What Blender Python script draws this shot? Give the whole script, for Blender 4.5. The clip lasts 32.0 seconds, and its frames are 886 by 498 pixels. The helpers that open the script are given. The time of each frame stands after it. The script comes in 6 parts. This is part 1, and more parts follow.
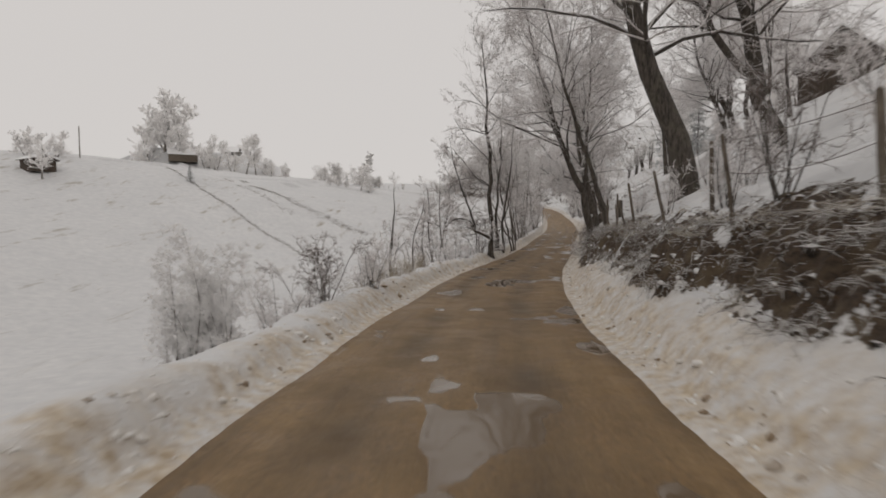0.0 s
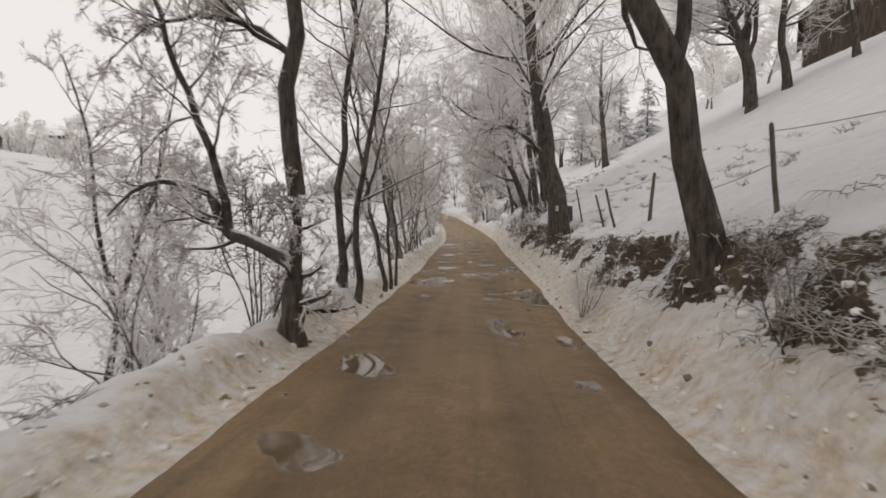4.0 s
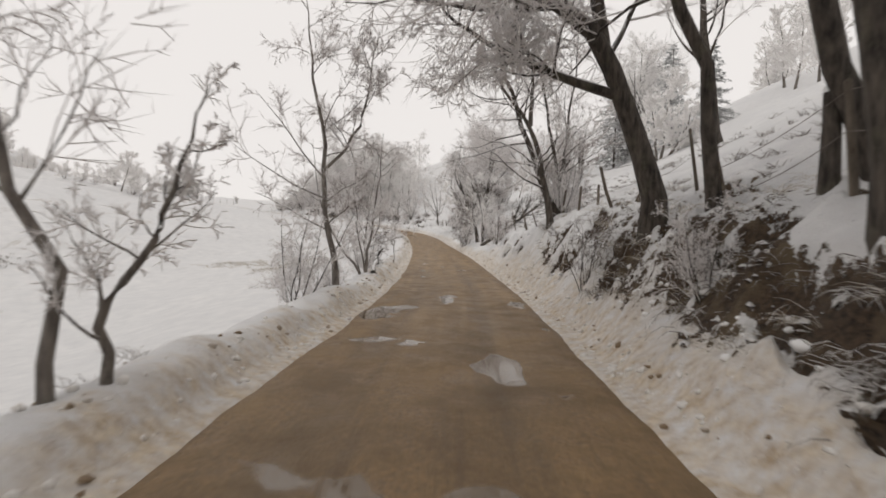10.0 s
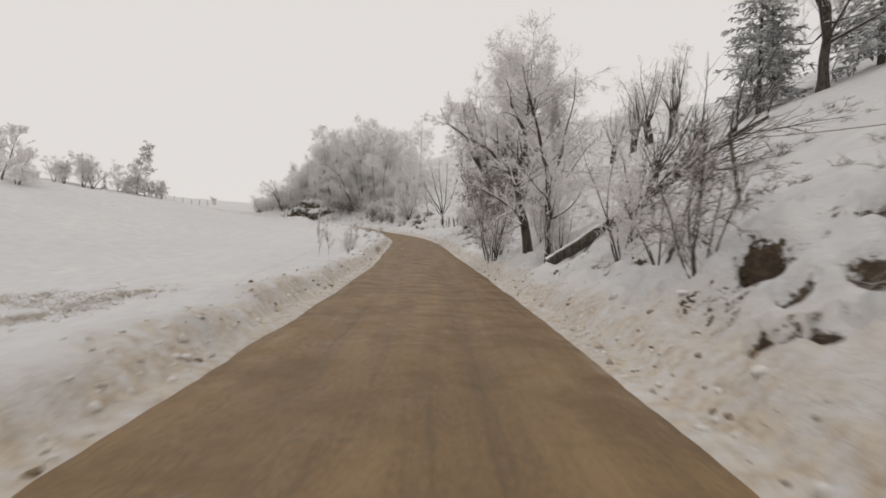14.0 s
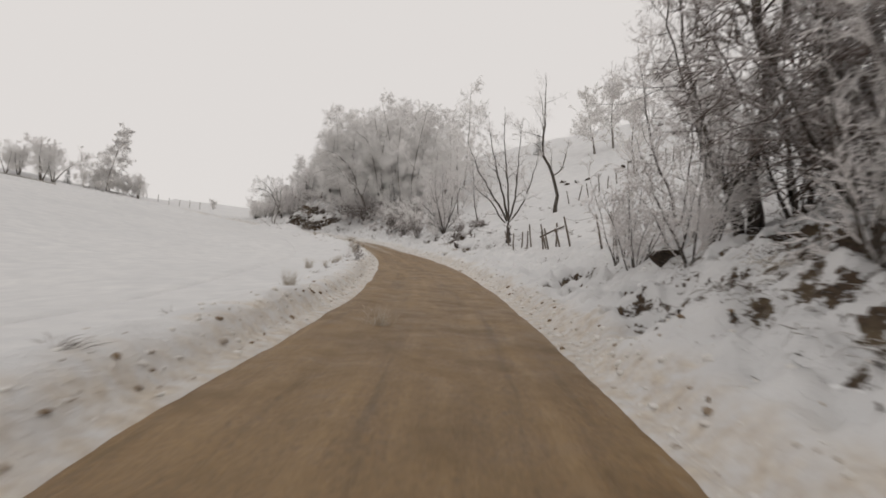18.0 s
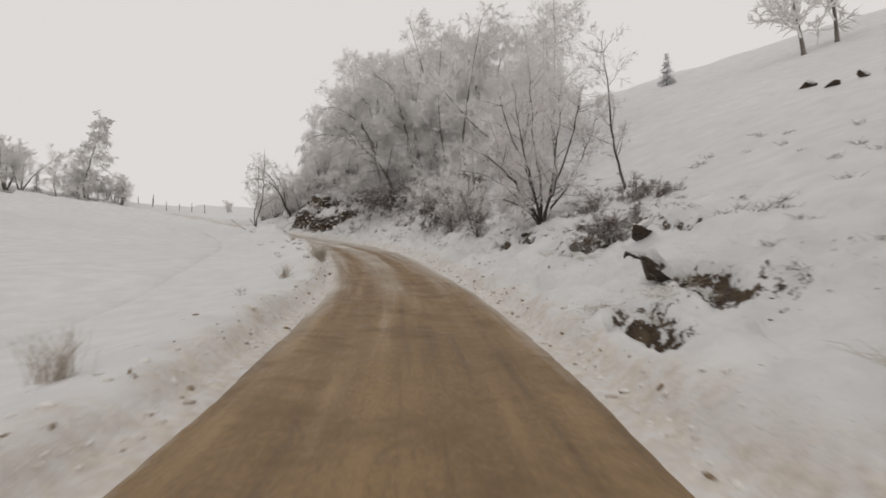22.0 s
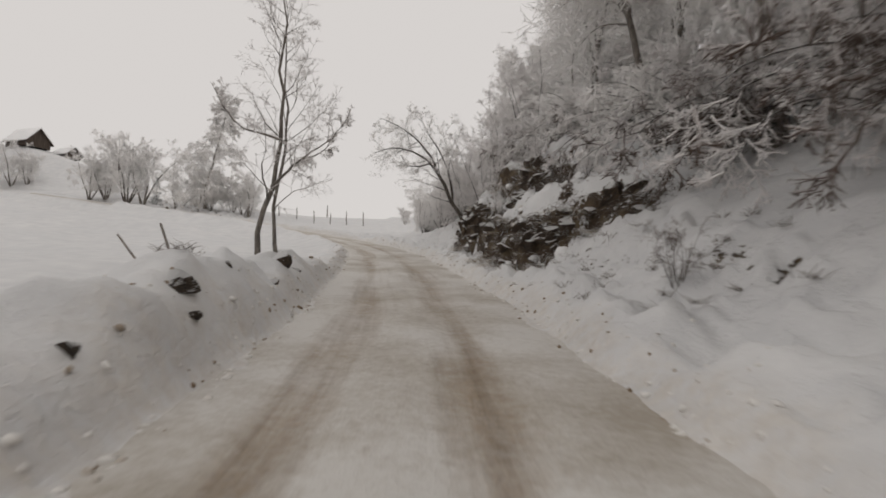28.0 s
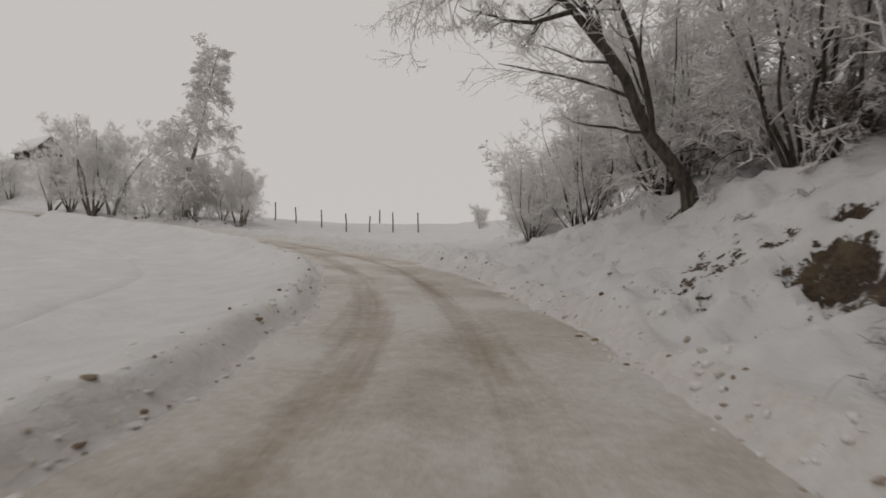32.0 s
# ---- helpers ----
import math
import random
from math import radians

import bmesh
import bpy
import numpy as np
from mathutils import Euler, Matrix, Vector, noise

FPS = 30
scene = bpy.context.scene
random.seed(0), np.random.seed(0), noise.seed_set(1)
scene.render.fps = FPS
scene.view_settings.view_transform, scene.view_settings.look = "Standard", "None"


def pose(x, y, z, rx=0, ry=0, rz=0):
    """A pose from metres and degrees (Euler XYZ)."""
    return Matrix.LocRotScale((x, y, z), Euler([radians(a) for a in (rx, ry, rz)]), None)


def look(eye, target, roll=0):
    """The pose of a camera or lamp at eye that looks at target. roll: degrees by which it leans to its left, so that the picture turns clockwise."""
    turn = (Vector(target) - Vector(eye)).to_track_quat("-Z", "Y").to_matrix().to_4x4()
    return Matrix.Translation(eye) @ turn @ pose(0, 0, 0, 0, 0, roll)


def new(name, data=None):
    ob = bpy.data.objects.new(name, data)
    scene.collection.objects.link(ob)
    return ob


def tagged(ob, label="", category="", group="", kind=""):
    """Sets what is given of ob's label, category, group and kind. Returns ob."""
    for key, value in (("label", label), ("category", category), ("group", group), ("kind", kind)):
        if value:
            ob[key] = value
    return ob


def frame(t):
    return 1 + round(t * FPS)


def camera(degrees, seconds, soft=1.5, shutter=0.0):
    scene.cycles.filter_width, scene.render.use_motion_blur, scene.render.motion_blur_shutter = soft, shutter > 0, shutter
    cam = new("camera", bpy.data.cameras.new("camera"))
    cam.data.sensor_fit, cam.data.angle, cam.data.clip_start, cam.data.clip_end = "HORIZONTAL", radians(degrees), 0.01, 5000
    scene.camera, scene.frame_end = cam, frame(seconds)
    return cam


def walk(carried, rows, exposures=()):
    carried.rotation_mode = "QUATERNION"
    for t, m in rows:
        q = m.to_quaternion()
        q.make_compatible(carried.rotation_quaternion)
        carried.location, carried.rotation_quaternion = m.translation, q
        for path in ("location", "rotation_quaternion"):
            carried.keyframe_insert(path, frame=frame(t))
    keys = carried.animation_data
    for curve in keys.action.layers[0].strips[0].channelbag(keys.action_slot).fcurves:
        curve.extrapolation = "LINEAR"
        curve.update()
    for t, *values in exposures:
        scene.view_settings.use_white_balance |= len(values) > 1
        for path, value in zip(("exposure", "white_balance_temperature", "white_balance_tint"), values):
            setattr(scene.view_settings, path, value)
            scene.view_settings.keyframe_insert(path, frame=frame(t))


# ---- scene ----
cam = camera(78.8, 32.0, soft=1.7, shutter=0.3)
# t, x, y, z and the turn about x, y, z in degrees
ROWS = [
    (0, 0.053, -0.026, 1.398, 87.31, 0.5, -0.58),
    (0.5, 0.205, 3.351, 1.295, 87.03, -0.08, -2.67),
    (1, 0.503, 6.53, 1.207, 87.18, -1.54, -4.81),
    (1.5, 0.907, 9.525, 1.117, 87.49, -2.44, -6.08),
    (2, 1.332, 12.244, 1.071, 88.4, -2.25, -7.28),
    (2.5, 1.783, 14.661, 1.074, 88.4, -0.05, -8.49),
    (3, 2.217, 16.8, 1.077, 88.58, -0, -9.9),
    (3.5, 2.707, 18.871, 1.061, 88.69, -0.8, -11.07),
    (4, 3.195, 20.627, 1.057, 88.15, -0.64, -12.42),
    (4.5, 3.653, 22.161, 1.063, 87.77, 0.62, -14.11),
    (6.5, 5.132, 28.179, 0.99, 89.01, -3.6, -16.06),
    (7, 5.78, 30.315, 1.012, 89.37, -4.75, -16.45),
    (7.5, 6.429, 32.327, 1.042, 89.92, -3.15, -16.65),
    (8, 7.02, 34.332, 1.077, 90.06, -3.07, -16.1),
    (8.5, 7.657, 36.621, 1.155, 90.19, -2.71, -15.08),
    (9, 8.205, 38.856, 1.234, 90.34, -2.24, -14.27),
    (9.5, 8.783, 40.89, 1.304, 90.35, -1.98, -13.93),
    (10, 9.392, 42.91, 1.388, 90.64, -1.58, -13.83),
    (10.5, 10.054, 45.219, 1.468, 90.29, -1.19, -14.25),
    (11, 10.757, 47.702, 1.511, 90.56, -0.24, -14.66),
    (11.5, 11.467, 50.199, 1.571, 91.04, -0.47, -15.01),
    (12, 12.272, 53.256, 1.633, 90.62, -1.07, -15.12),
    (12.5, 13.144, 56.655, 1.711, 91.11, -1.6, -14.41),
    (13, 13.962, 59.931, 1.793, 91.13, -2.07, -13.57),
    (13.5, 14.664, 63.014, 1.902, 91.22, -1.32, -12.97),
    (14, 15.472, 66.333, 2.069, 91.31, -1.5, -12.81),
    (14.5, 16.285, 69.859, 2.287, 91.53, -1.33, -12.78),
    (16.5, 19.305, 85.964, 3.388, 92.39, -2.09, -10.17),
    (17, 19.988, 90.081, 3.625, 92.4, -2.12, -9.32),
    (17.5, 20.66, 94.168, 3.878, 93.07, -3.36, -8.76),
    (18, 21.333, 98.145, 4.136, 93.05, -3.93, -8.32),
    (18.5, 21.979, 101.981, 4.395, 92.67, -3.23, -8.01),
    (19, 22.533, 105.537, 4.669, 92.81, -3.63, -7.23),
    (19.5, 23.043, 109.185, 4.946, 93.37, -3.57, -6.55),
    (20, 23.446, 112.657, 5.211, 92.74, -3.79, -5.67),
    (20.5, 23.742, 115.966, 5.469, 92.86, -3.85, -5.08),
    (21, 23.813, 118.948, 5.755, 93.63, -3.4, -4.27),
    (21.5, 23.84, 121.81, 6.018, 92.48, -1.69, -2.98),
    (22, 23.788, 125.153, 6.281, 92.04, -0.78, -1.7),
    (22.5, 23.73, 128.468, 6.51, 92.15, -0.89, -0.97),
    (23, 23.555, 131.775, 6.678, 92.37, -1.41, 0.37),
    (23.5, 23.322, 134.992, 6.841, 93.19, -2.16, 1.71),
    (24, 23.134, 137.803, 6.983, 92.39, -1.79, 3.18),
    (24.5, 22.995, 140.362, 7.119, 92.54, -2.19, 4.39),
    (26.5, 20.507, 151.705, 8.558, 93.43, -1.89, 10.92),
    (27, 19.567, 155.212, 8.832, 93.48, -1.6, 14.02),
    (27.5, 18.461, 158.778, 9.078, 93.18, -1.32, 17.61),
    (28, 17.182, 162.135, 9.31, 92.88, -1.02, 21.04),
    (28.5, 15.989, 165.175, 9.561, 93.22, 0.02, 23.21),
    (29, 14.797, 167.902, 9.83, 93.04, 0.79, 24.46),
    (29.5, 13.657, 170.257, 10.027, 93.67, 1.95, 24.51),
    (30, 12.435, 172.823, 10.267, 92.78, 5.64, 25.83),
    (30.5, 11.067, 175.315, 10.483, 93.65, 4.44, 27.48),
    (31, 9.761, 177.621, 10.651, 93.03, 3.14, 28.09),
    (31.5, 8.555, 179.793, 10.83, 93.5, 2.39, 28.43),
    (32, 7.551, 181.709, 11.026, 93.68, 0.67, 28.83),
]
EXPOSURES = [(0, -0.22), (1.5, 0.0), (3, 0.22), (9, 0.27), (12, 0.08), (22, 0.0), (25, 0.0), (28, -0.12), (30, -0.28), (32, -0.4)]
walk(cam, [(r[0], pose(*r[1:])) for r in ROWS], EXPOSURES)

# ---- overcast winter light ----
world = bpy.data.worlds.new("overcast_sky")
scene.world = world
world.use_nodes = True
wn, wl = world.node_tree.nodes, world.node_tree.links
wn.clear()
w_out, w_bg = wn.new("ShaderNodeOutputWorld"), wn.new("ShaderNodeBackground")
w_sky, w_mix = wn.new("ShaderNodeTexSky"), wn.new("ShaderNodeMixRGB")
w_sky.sky_type, w_sky.sun_disc = "NISHITA", False
w_sky.sun_elevation, w_sky.sun_rotation = radians(28), radians(200)
w_scale = wn.new("ShaderNodeVectorMath")
w_scale.operation = "SCALE"
w_scale.inputs["Scale"].default_value = 0.05
w_mix.inputs["Fac"].default_value = 0.97      # a closed layer of cloud over the sky
w_mix.inputs["Color2"].default_value = (0.75, 0.715, 0.692, 1)
wl.new(w_sky.outputs["Color"], w_scale.inputs[0])
wl.new(w_scale.outputs[0], w_mix.inputs["Color1"])
wl.new(w_mix.outputs[0], w_bg.inputs["Color"])
w_bg.inputs["Strength"].default_value = 1.0
wl.new(w_bg.outputs[0], w_out.inputs["Surface"])
sun = new("sun", bpy.data.lights.new("sun", "SUN"))
sun.data.energy, sun.data.angle, sun.data.color = 0.3, radians(60), (1.0, 0.96, 0.9)
sun.matrix_world = look((0, 0, 100), (12, 40, 0))

# ---- materials ----
def mat_start(name):
    m = bpy.data.materials.new(name)
    m.use_nodes = True
    nt = m.node_tree
    nt.nodes.clear()
    out, bsdf = nt.nodes.new("ShaderNodeOutputMaterial"), nt.nodes.new("ShaderNodeBsdfPrincipled")
    nt.links.new(bsdf.outputs[0], out.inputs["Surface"])
    return m, nt, bsdf


def n_noise(nt, scale, detail=4, rough=0.55, coord="Object", stretch=None):
    tc, nz = nt.nodes.new("ShaderNodeTexCoord"), nt.nodes.new("ShaderNodeTexNoise")
    nz.inputs["Scale"].default_value, nz.inputs["Detail"].default_value, nz.inputs["Roughness"].default_value = scale, detail, rough
    if stretch:
        mp = nt.nodes.new("ShaderNodeMapping")
        mp.inputs["Scale"].default_value = stretch
        nt.links.new(tc.outputs[coord], mp.inputs[0])
        nt.links.new(mp.outputs[0], nz.inputs["Vector"])
    else:
        nt.links.new(tc.outputs[coord], nz.inputs["Vector"])
    return nz.outputs["Fac"]


def n_ramp(nt, fac, a, b, ca=(0, 0, 0, 1), cb=(1, 1, 1, 1)):
    r = nt.nodes.new("ShaderNodeValToRGB")
    r.color_ramp.elements[0].position, r.color_ramp.elements[1].position = a, b
    r.color_ramp.elements[0].color, r.color_ramp.elements[1].color = (*ca[:3], 1), (*cb[:3], 1)
    nt.links.new(fac, r.inputs[0])
    return r.outputs[0]


def n_mix(nt, fac, a, b, mode="MIX"):
    m = nt.nodes.new("ShaderNodeMixRGB")
    m.blend_type = mode
    for i, v in ((0, fac), (1, a), (2, b)):
        if isinstance(v, (int, float)):
            m.inputs[i].default_value = v
        elif isinstance(v, tuple):
            m.inputs[i].default_value = (*v[:3], 1)
        else:
            nt.links.new(v, m.inputs[i])
    return m.outputs[0]


def n_math(nt, op, a, b=0.0, clamp=False):
    m = nt.nodes.new("ShaderNodeMath")
    m.operation, m.use_clamp = op, clamp
    for i, v in ((0, a), (1, b)):
        if isinstance(v, (int, float)):
            m.inputs[i].default_value = v
        else:
            nt.links.new(v, m.inputs[i])
    return m.outputs[0]


def n_attr(nt, name):
    a = nt.nodes.new("ShaderNodeAttribute")
    a.attribute_name = name
    return a.outputs["Fac"]


def n_up(nt):
    g, s = nt.nodes.new("ShaderNodeNewGeometry"), nt.nodes.new("ShaderNodeSeparateXYZ")
    nt.links.new(g.outputs["Normal"], s.inputs[0])
    return s.outputs["Z"]


def n_bump(nt, bsdf, height, strength, dist):
    b = nt.nodes.new("ShaderNodeBump")
    b.inputs["Strength"].default_value, b.inputs["Distance"].default_value = strength, dist
    nt.links.new(height, b.inputs["Height"])
    nt.links.new(b.outputs[0], bsdf.inputs["Normal"])


def finish(nt, bsdf, color, rough):
    nt.links.new(color, bsdf.inputs["Base Color"])
    if isinstance(rough, float):
        bsdf.inputs["Roughness"].default_value = rough
    else:
        nt.links.new(rough, bsdf.inputs["Roughness"])


def mat_snow_ground():
    m, nt, b = mat_start("snow_and_earth")
    fine, mid, big = n_noise(nt, 9.0, 5), n_noise(nt, 1.3, 4), n_noise(nt, 0.12, 3)
    snow = n_mix(nt, n_ramp(nt, mid, 0.3, 0.75), (0.61, 0.61, 0.615), (0.73, 0.725, 0.72))
    snow = n_mix(nt, n_math(nt, "MULTIPLY", n_ramp(nt, big, 0.35, 0.7), 0.35), snow, (0.575, 0.58, 0.59))
    # dry stalks that stick through the far hillsides
    rows = n_noise(nt, 0.55, 6, 0.7, stretch=(1.0, 0.12, 1.0))
    straw = n_math(nt, "MULTIPLY", n_ramp(nt, rows, 0.58, 0.72), n_attr(nt, "stubble"), True)
    snow = n_mix(nt, straw, snow, (0.30, 0.26, 0.2))
    mud = n_mix(nt, n_ramp(nt, fine, 0.35, 0.65), (0.36, 0.255, 0.14), (0.62, 0.52, 0.38))
    lump = n_noise(nt, 5.0, 6, 0.68)
    crumbs = n_noise(nt, 21.0, 4, 0.7)
    sl = n_math(nt, "MULTIPLY", n_attr(nt, "slush"), n_ramp(nt, lump, 0.3, 0.62), True)
    col = n_mix(nt, sl, snow, mud)
    earth = n_mix(nt, n_ramp(nt, crumbs, 0.35, 0.65), (0.02, 0.014, 0.01), (0.115, 0.075, 0.045))
    grass = n_mix(nt, n_ramp(nt, n_noise(nt, 3.0, 4), 0.48, 0.66), earth, (0.135, 0.098, 0.058))
    em = n_math(nt, "ADD", n_attr(nt, "earth"), n_math(nt, "MULTIPLY", n_math(nt, "SUBTRACT", lump, 0.5), 1.9))
    em = n_math(nt, "ADD", em, n_math(nt, "MULTIPLY", n_math(nt, "SUBTRACT", crumbs, 0.5), 0.7))
    # snow keeps to the ledges, steep faces are bare
    em = n_math(nt, "ADD", em, n_math(nt, "MULTIPLY", n_math(nt, "SUBTRACT", 0.66, n_up(nt)), n_math(nt, "MULTIPLY", n_attr(nt, "earth"), 1.3)))
    em = n_ramp(nt, em, 0.52, 0.58)
    col = n_mix(nt, em, col, grass)
    finish(nt, b, col, 0.85)
    b.inputs["Subsurface Weight"].default_value = 0.0
    h = n_math(nt, "ADD", n_math(nt, "MULTIPLY", fine, 0.5), n_math(nt, "ADD", lump, n_math(nt, "MULTIPLY", crumbs, 0.22)))
    h = n_math(nt, "SUBTRACT", h, n_math(nt, "MULTIPLY", em, 0.5))
    h = n_math(nt, "ADD", h, n_math(nt, "MULTIPLY", n_math(nt, "ADD", n_noise(nt, 3.2, 6, 0.75), crumbs), n_math(nt, "MULTIPLY", em, 1.6)))
    n_bump(nt, b, h, 0.7, 0.08)
    return m


def mat_road():
    m, nt, b = mat_start("wet_gravel_road")
    fine, mid, big = n_noise(nt, 22.0, 5, 0.65), n_noise(nt, 2.2, 4), n_noise(nt, 0.5, 3)
    mud = n_mix(nt, n_ramp(nt, fine, 0.3, 0.7), (0.105, 0.06, 0.022), (0.295, 0.182, 0.074))
    mud = n_mix(nt, n_math(nt, "MULTIPLY", n_ramp(nt, mid, 0.4, 0.7), 0.55), mud, (0.32, 0.22, 0.115))
    cmb, strk = nt.nodes.new("ShaderNodeCombineXYZ"), nt.nodes.new("ShaderNodeTexNoise")
    nt.links.new(n_math(nt, "MULTIPLY", n_attr(nt, "along"), 0.16), cmb.inputs[0])
    nt.links.new(n_math(nt, "MULTIPLY", n_attr(nt, "across"), 3.4), cmb.inputs[1])
    nt.links.new(cmb.outputs[0], strk.inputs["Vector"])
    strk.inputs["Scale"].default_value, strk.inputs["Detail"].default_value, strk.inputs["Roughness"].default_value = 1.0, 5, 0.6
    streak = strk.outputs["Fac"]
    mud = n_mix(nt, n_math(nt, "MULTIPLY", n_ramp(nt, streak, 0.5, 0.68), 0.6), mud, (0.33, 0.215, 0.1))
    mud = n_mix(nt, n_math(nt, "MULTIPLY", n_ramp(nt, streak, 0.3, 0.44, (1, 1, 1), (0, 0, 0)), 0.65), mud, (0.1, 0.062, 0.028))
    stones = nt.nodes.new("ShaderNodeTexVoronoi")
    tcs = nt.nodes.new("ShaderNodeTexCoord")
    nt.links.new(tcs.outputs["Object"], stones.inputs["Vector"])
    stones.inputs["Scale"].default_value = 26.0
    peb = n_math(nt, "MULTIPLY", n_ramp(nt, stones.outputs["Distance"], 0.12, 0.3, (1, 1, 1), (0, 0, 0)), n_ramp(nt, mid, 0.45, 0.6))
    mud = n_mix(nt, n_math(nt, "MULTIPLY", peb, 0.5), mud, (0.34, 0.27, 0.18))
    wet = n_noise(nt, 1.1, 6, 0.72)
    mud = n_mix(nt, n_math(nt, "MULTIPLY", n_ramp(nt, wet, 0.47, 0.62), 0.5), mud, (0.098, 0.056, 0.021))
    dark = n_math(nt, "MULTIPLY", n_attr(nt, "dark"), n_ramp(nt, big, 0.25, 0.6))
    mud = n_mix(nt, dark, mud, (0.085, 0.055, 0.026))
    sn = n_math(nt, "ADD", n_attr(nt, "snow"), n_math(nt, "MULTIPLY", n_math(nt, "SUBTRACT", n_noise(nt, 5.0, 6, 0.75), 0.5), 0.5))
    sn = n_math(nt, "ADD", sn, n_math(nt, "MULTIPLY", n_math(nt, "SUBTRACT", streak, 0.5), 0.7))
    sn = n_ramp(nt, sn, 0.22, 0.75)
    dirty = n_mix(nt, n_ramp(nt, n_math(nt, "ADD", n_math(nt, "MULTIPLY", n_noise(nt, 9.0, 6, 0.75), 0.4), n_math(nt, "MULTIPLY", big, 0.6)), 0.36, 0.58), (0.37, 0.33, 0.275), (0.6, 0.58, 0.55))
    col = n_mix(nt, sn, mud, dirty)
    pud = n_ramp(nt, n_attr(nt, "puddle"), 0.45, 0.55)
    col = n_mix(nt, pud, col, (0.14, 0.1, 0.062))
    rough = n_mix(nt, pud, n_ramp(nt, mid, 0.3, 0.7, (0.45, 0.45, 0.45), (0.72, 0.72, 0.72)), (0.05, 0.05, 0.05))
    rough = n_mix(nt, sn, rough, (0.8, 0.8, 0.8))
    finish(nt, b, col, rough)
    hgt = n_mix(nt, pud, n_math(nt, "ADD", n_math(nt, "ADD", fine, mid), n_math(nt, "MULTIPLY", peb, 0.4)), (0.8, 0.8, 0.8))
    n_bump(nt, b, hgt, 0.5, 0.035)
    return m


def mat_bark(name, dark, light, frost, edge=(0.45, 0.8)):
    """Bark with frost and snow lodged on what faces up."""
    m, nt, b = mat_start(name)
    grain = n_noise(nt, 14.0, 5, 0.65, stretch=(1, 1, 0.22))
    patch = n_noise(nt, 2.5, 4, 0.6)
    col = n_mix(nt, n_ramp(nt, grain, 0.35, 0.68), dark, light)
    # lichen and moss in patches
    col = n_mix(nt, n_math(nt, "MULTIPLY", n_ramp(nt, n_noise(nt, 3.3, 5, 0.7), 0.52, 0.66), 0.45), col, tuple(0.5 * (p + q) + r for p, q, r in zip(dark, light, (0.05, 0.055, 0.03))))
    f = n_math(nt, "ADD", n_math(nt, "MULTIPLY", n_up(nt), 0.55), n_math(nt, "MULTIPLY", patch, frost))
    col = n_mix(nt, n_ramp(nt, f, *edge), col, (0.80, 0.79, 0.785))
    finish(nt, b, col, 0.9)
    n_bump(nt, b, n_math(nt, "ADD", grain, n_math(nt, "MULTIPLY", patch, 0.6)), 1.0, 0.05)
    return m


def mat_rock():
    """Dark cracked rock with brown stains and snow on its ledges."""
    m, nt, b = mat_start("snowy_rock")
    fine, mid, layer = n_noise(nt, 9.0, 6, 0.7), n_noise(nt, 2.2, 5, 0.65), n_noise(nt, 3.0, 4, 0.6, stretch=(1, 1, 5))
    col = n_mix(nt, n_ramp(nt, fine, 0.32, 0.68), (0.022, 0.016, 0.012), (0.115, 0.08, 0.055))
    col = n_mix(nt, n_math(nt, "MULTIPLY", n_ramp(nt, mid, 0.48, 0.64), 0.6), col, (0.12, 0.078, 0.045))
    col = n_mix(nt, n_ramp(nt, layer, 0.4, 0.46, (0.85, 0.85, 0.85), (0, 0, 0)), col, (0.018, 0.015, 0.012))
    f = n_math(nt, "ADD", n_math(nt, "MULTIPLY", n_up(nt), 0.6), n_math(nt, "MULTIPLY", n_math(nt, "ADD", mid, fine), 0.38))
    col = n_mix(nt, n_ramp(nt, f, 0.53, 0.62), col, (0.78, 0.775, 0.77))
    finish(nt, b, col, 0.85)
    n_bump(nt, b, n_math(nt, "ADD", fine, layer), 0.9, 0.08)
    return m


def mat_twig(name, bare, frosted, amount):
    m, nt, b = mat_start(name)
    patch, spot = n_noise(nt, 0.7, 3), n_noise(nt, 16.0, 3)
    f = n_math(nt, "ADD", n_math(nt, "MULTIPLY", n_up(nt), 0.3), n_math(nt, "ADD", patch, n_math(nt, "MULTIPLY", spot, 0.5)))
    f = n_ramp(nt, f, 1.0 - amount, 1.45 - amount)
    finish(nt, b, n_mix(nt, f, bare, frosted), 0.9)
    return m


def mat_plain(name, a, bcol, scale, rough=0.85, bump=0.4, stretch=None):
    m, nt, b = mat_start(name)
    nz = n_noise(nt, scale, 5, 0.6, stretch=stretch)
    finish(nt, b, n_mix(nt, n_ramp(nt, nz, 0.3, 0.7), a, bcol), rough)
    n_bump(nt, b, nz, bump, 0.02)
    return m


SNOW_GROUND, ROAD_MAT = mat_snow_ground(), mat_road()
BARK = mat_bark("dark_bark", (0.022, 0.018, 0.015), (0.125, 0.104, 0.086), 0.6, (0.54, 0.66))
BARK_GREY = mat_bark("grey_bark", (0.09, 0.078, 0.07), (0.26, 0.23, 0.2), 0.6, (0.5, 0.75))
TWIG = mat_twig("frosted_twigs", (0.27, 0.205, 0.175), (0.83, 0.8, 0.79), 0.88)
TWIG_WHITE = mat_twig("white_frosted_twigs", (0.66, 0.62, 0.595), (0.93, 0.91, 0.895), 0.98)
TWIG_MID = mat_twig("half_frosted_twigs", (0.19, 0.138, 0.118), (0.72, 0.685, 0.67), 0.66)
TWIG_BARE = mat_twig("bare_brown_twigs", (0.105, 0.072, 0.056), (0.6, 0.57, 0.56), 0.4)
NEEDLE = mat_twig("frosted_needles", (0.05, 0.057, 0.05), (0.7, 0.705, 0.705), 0.7)
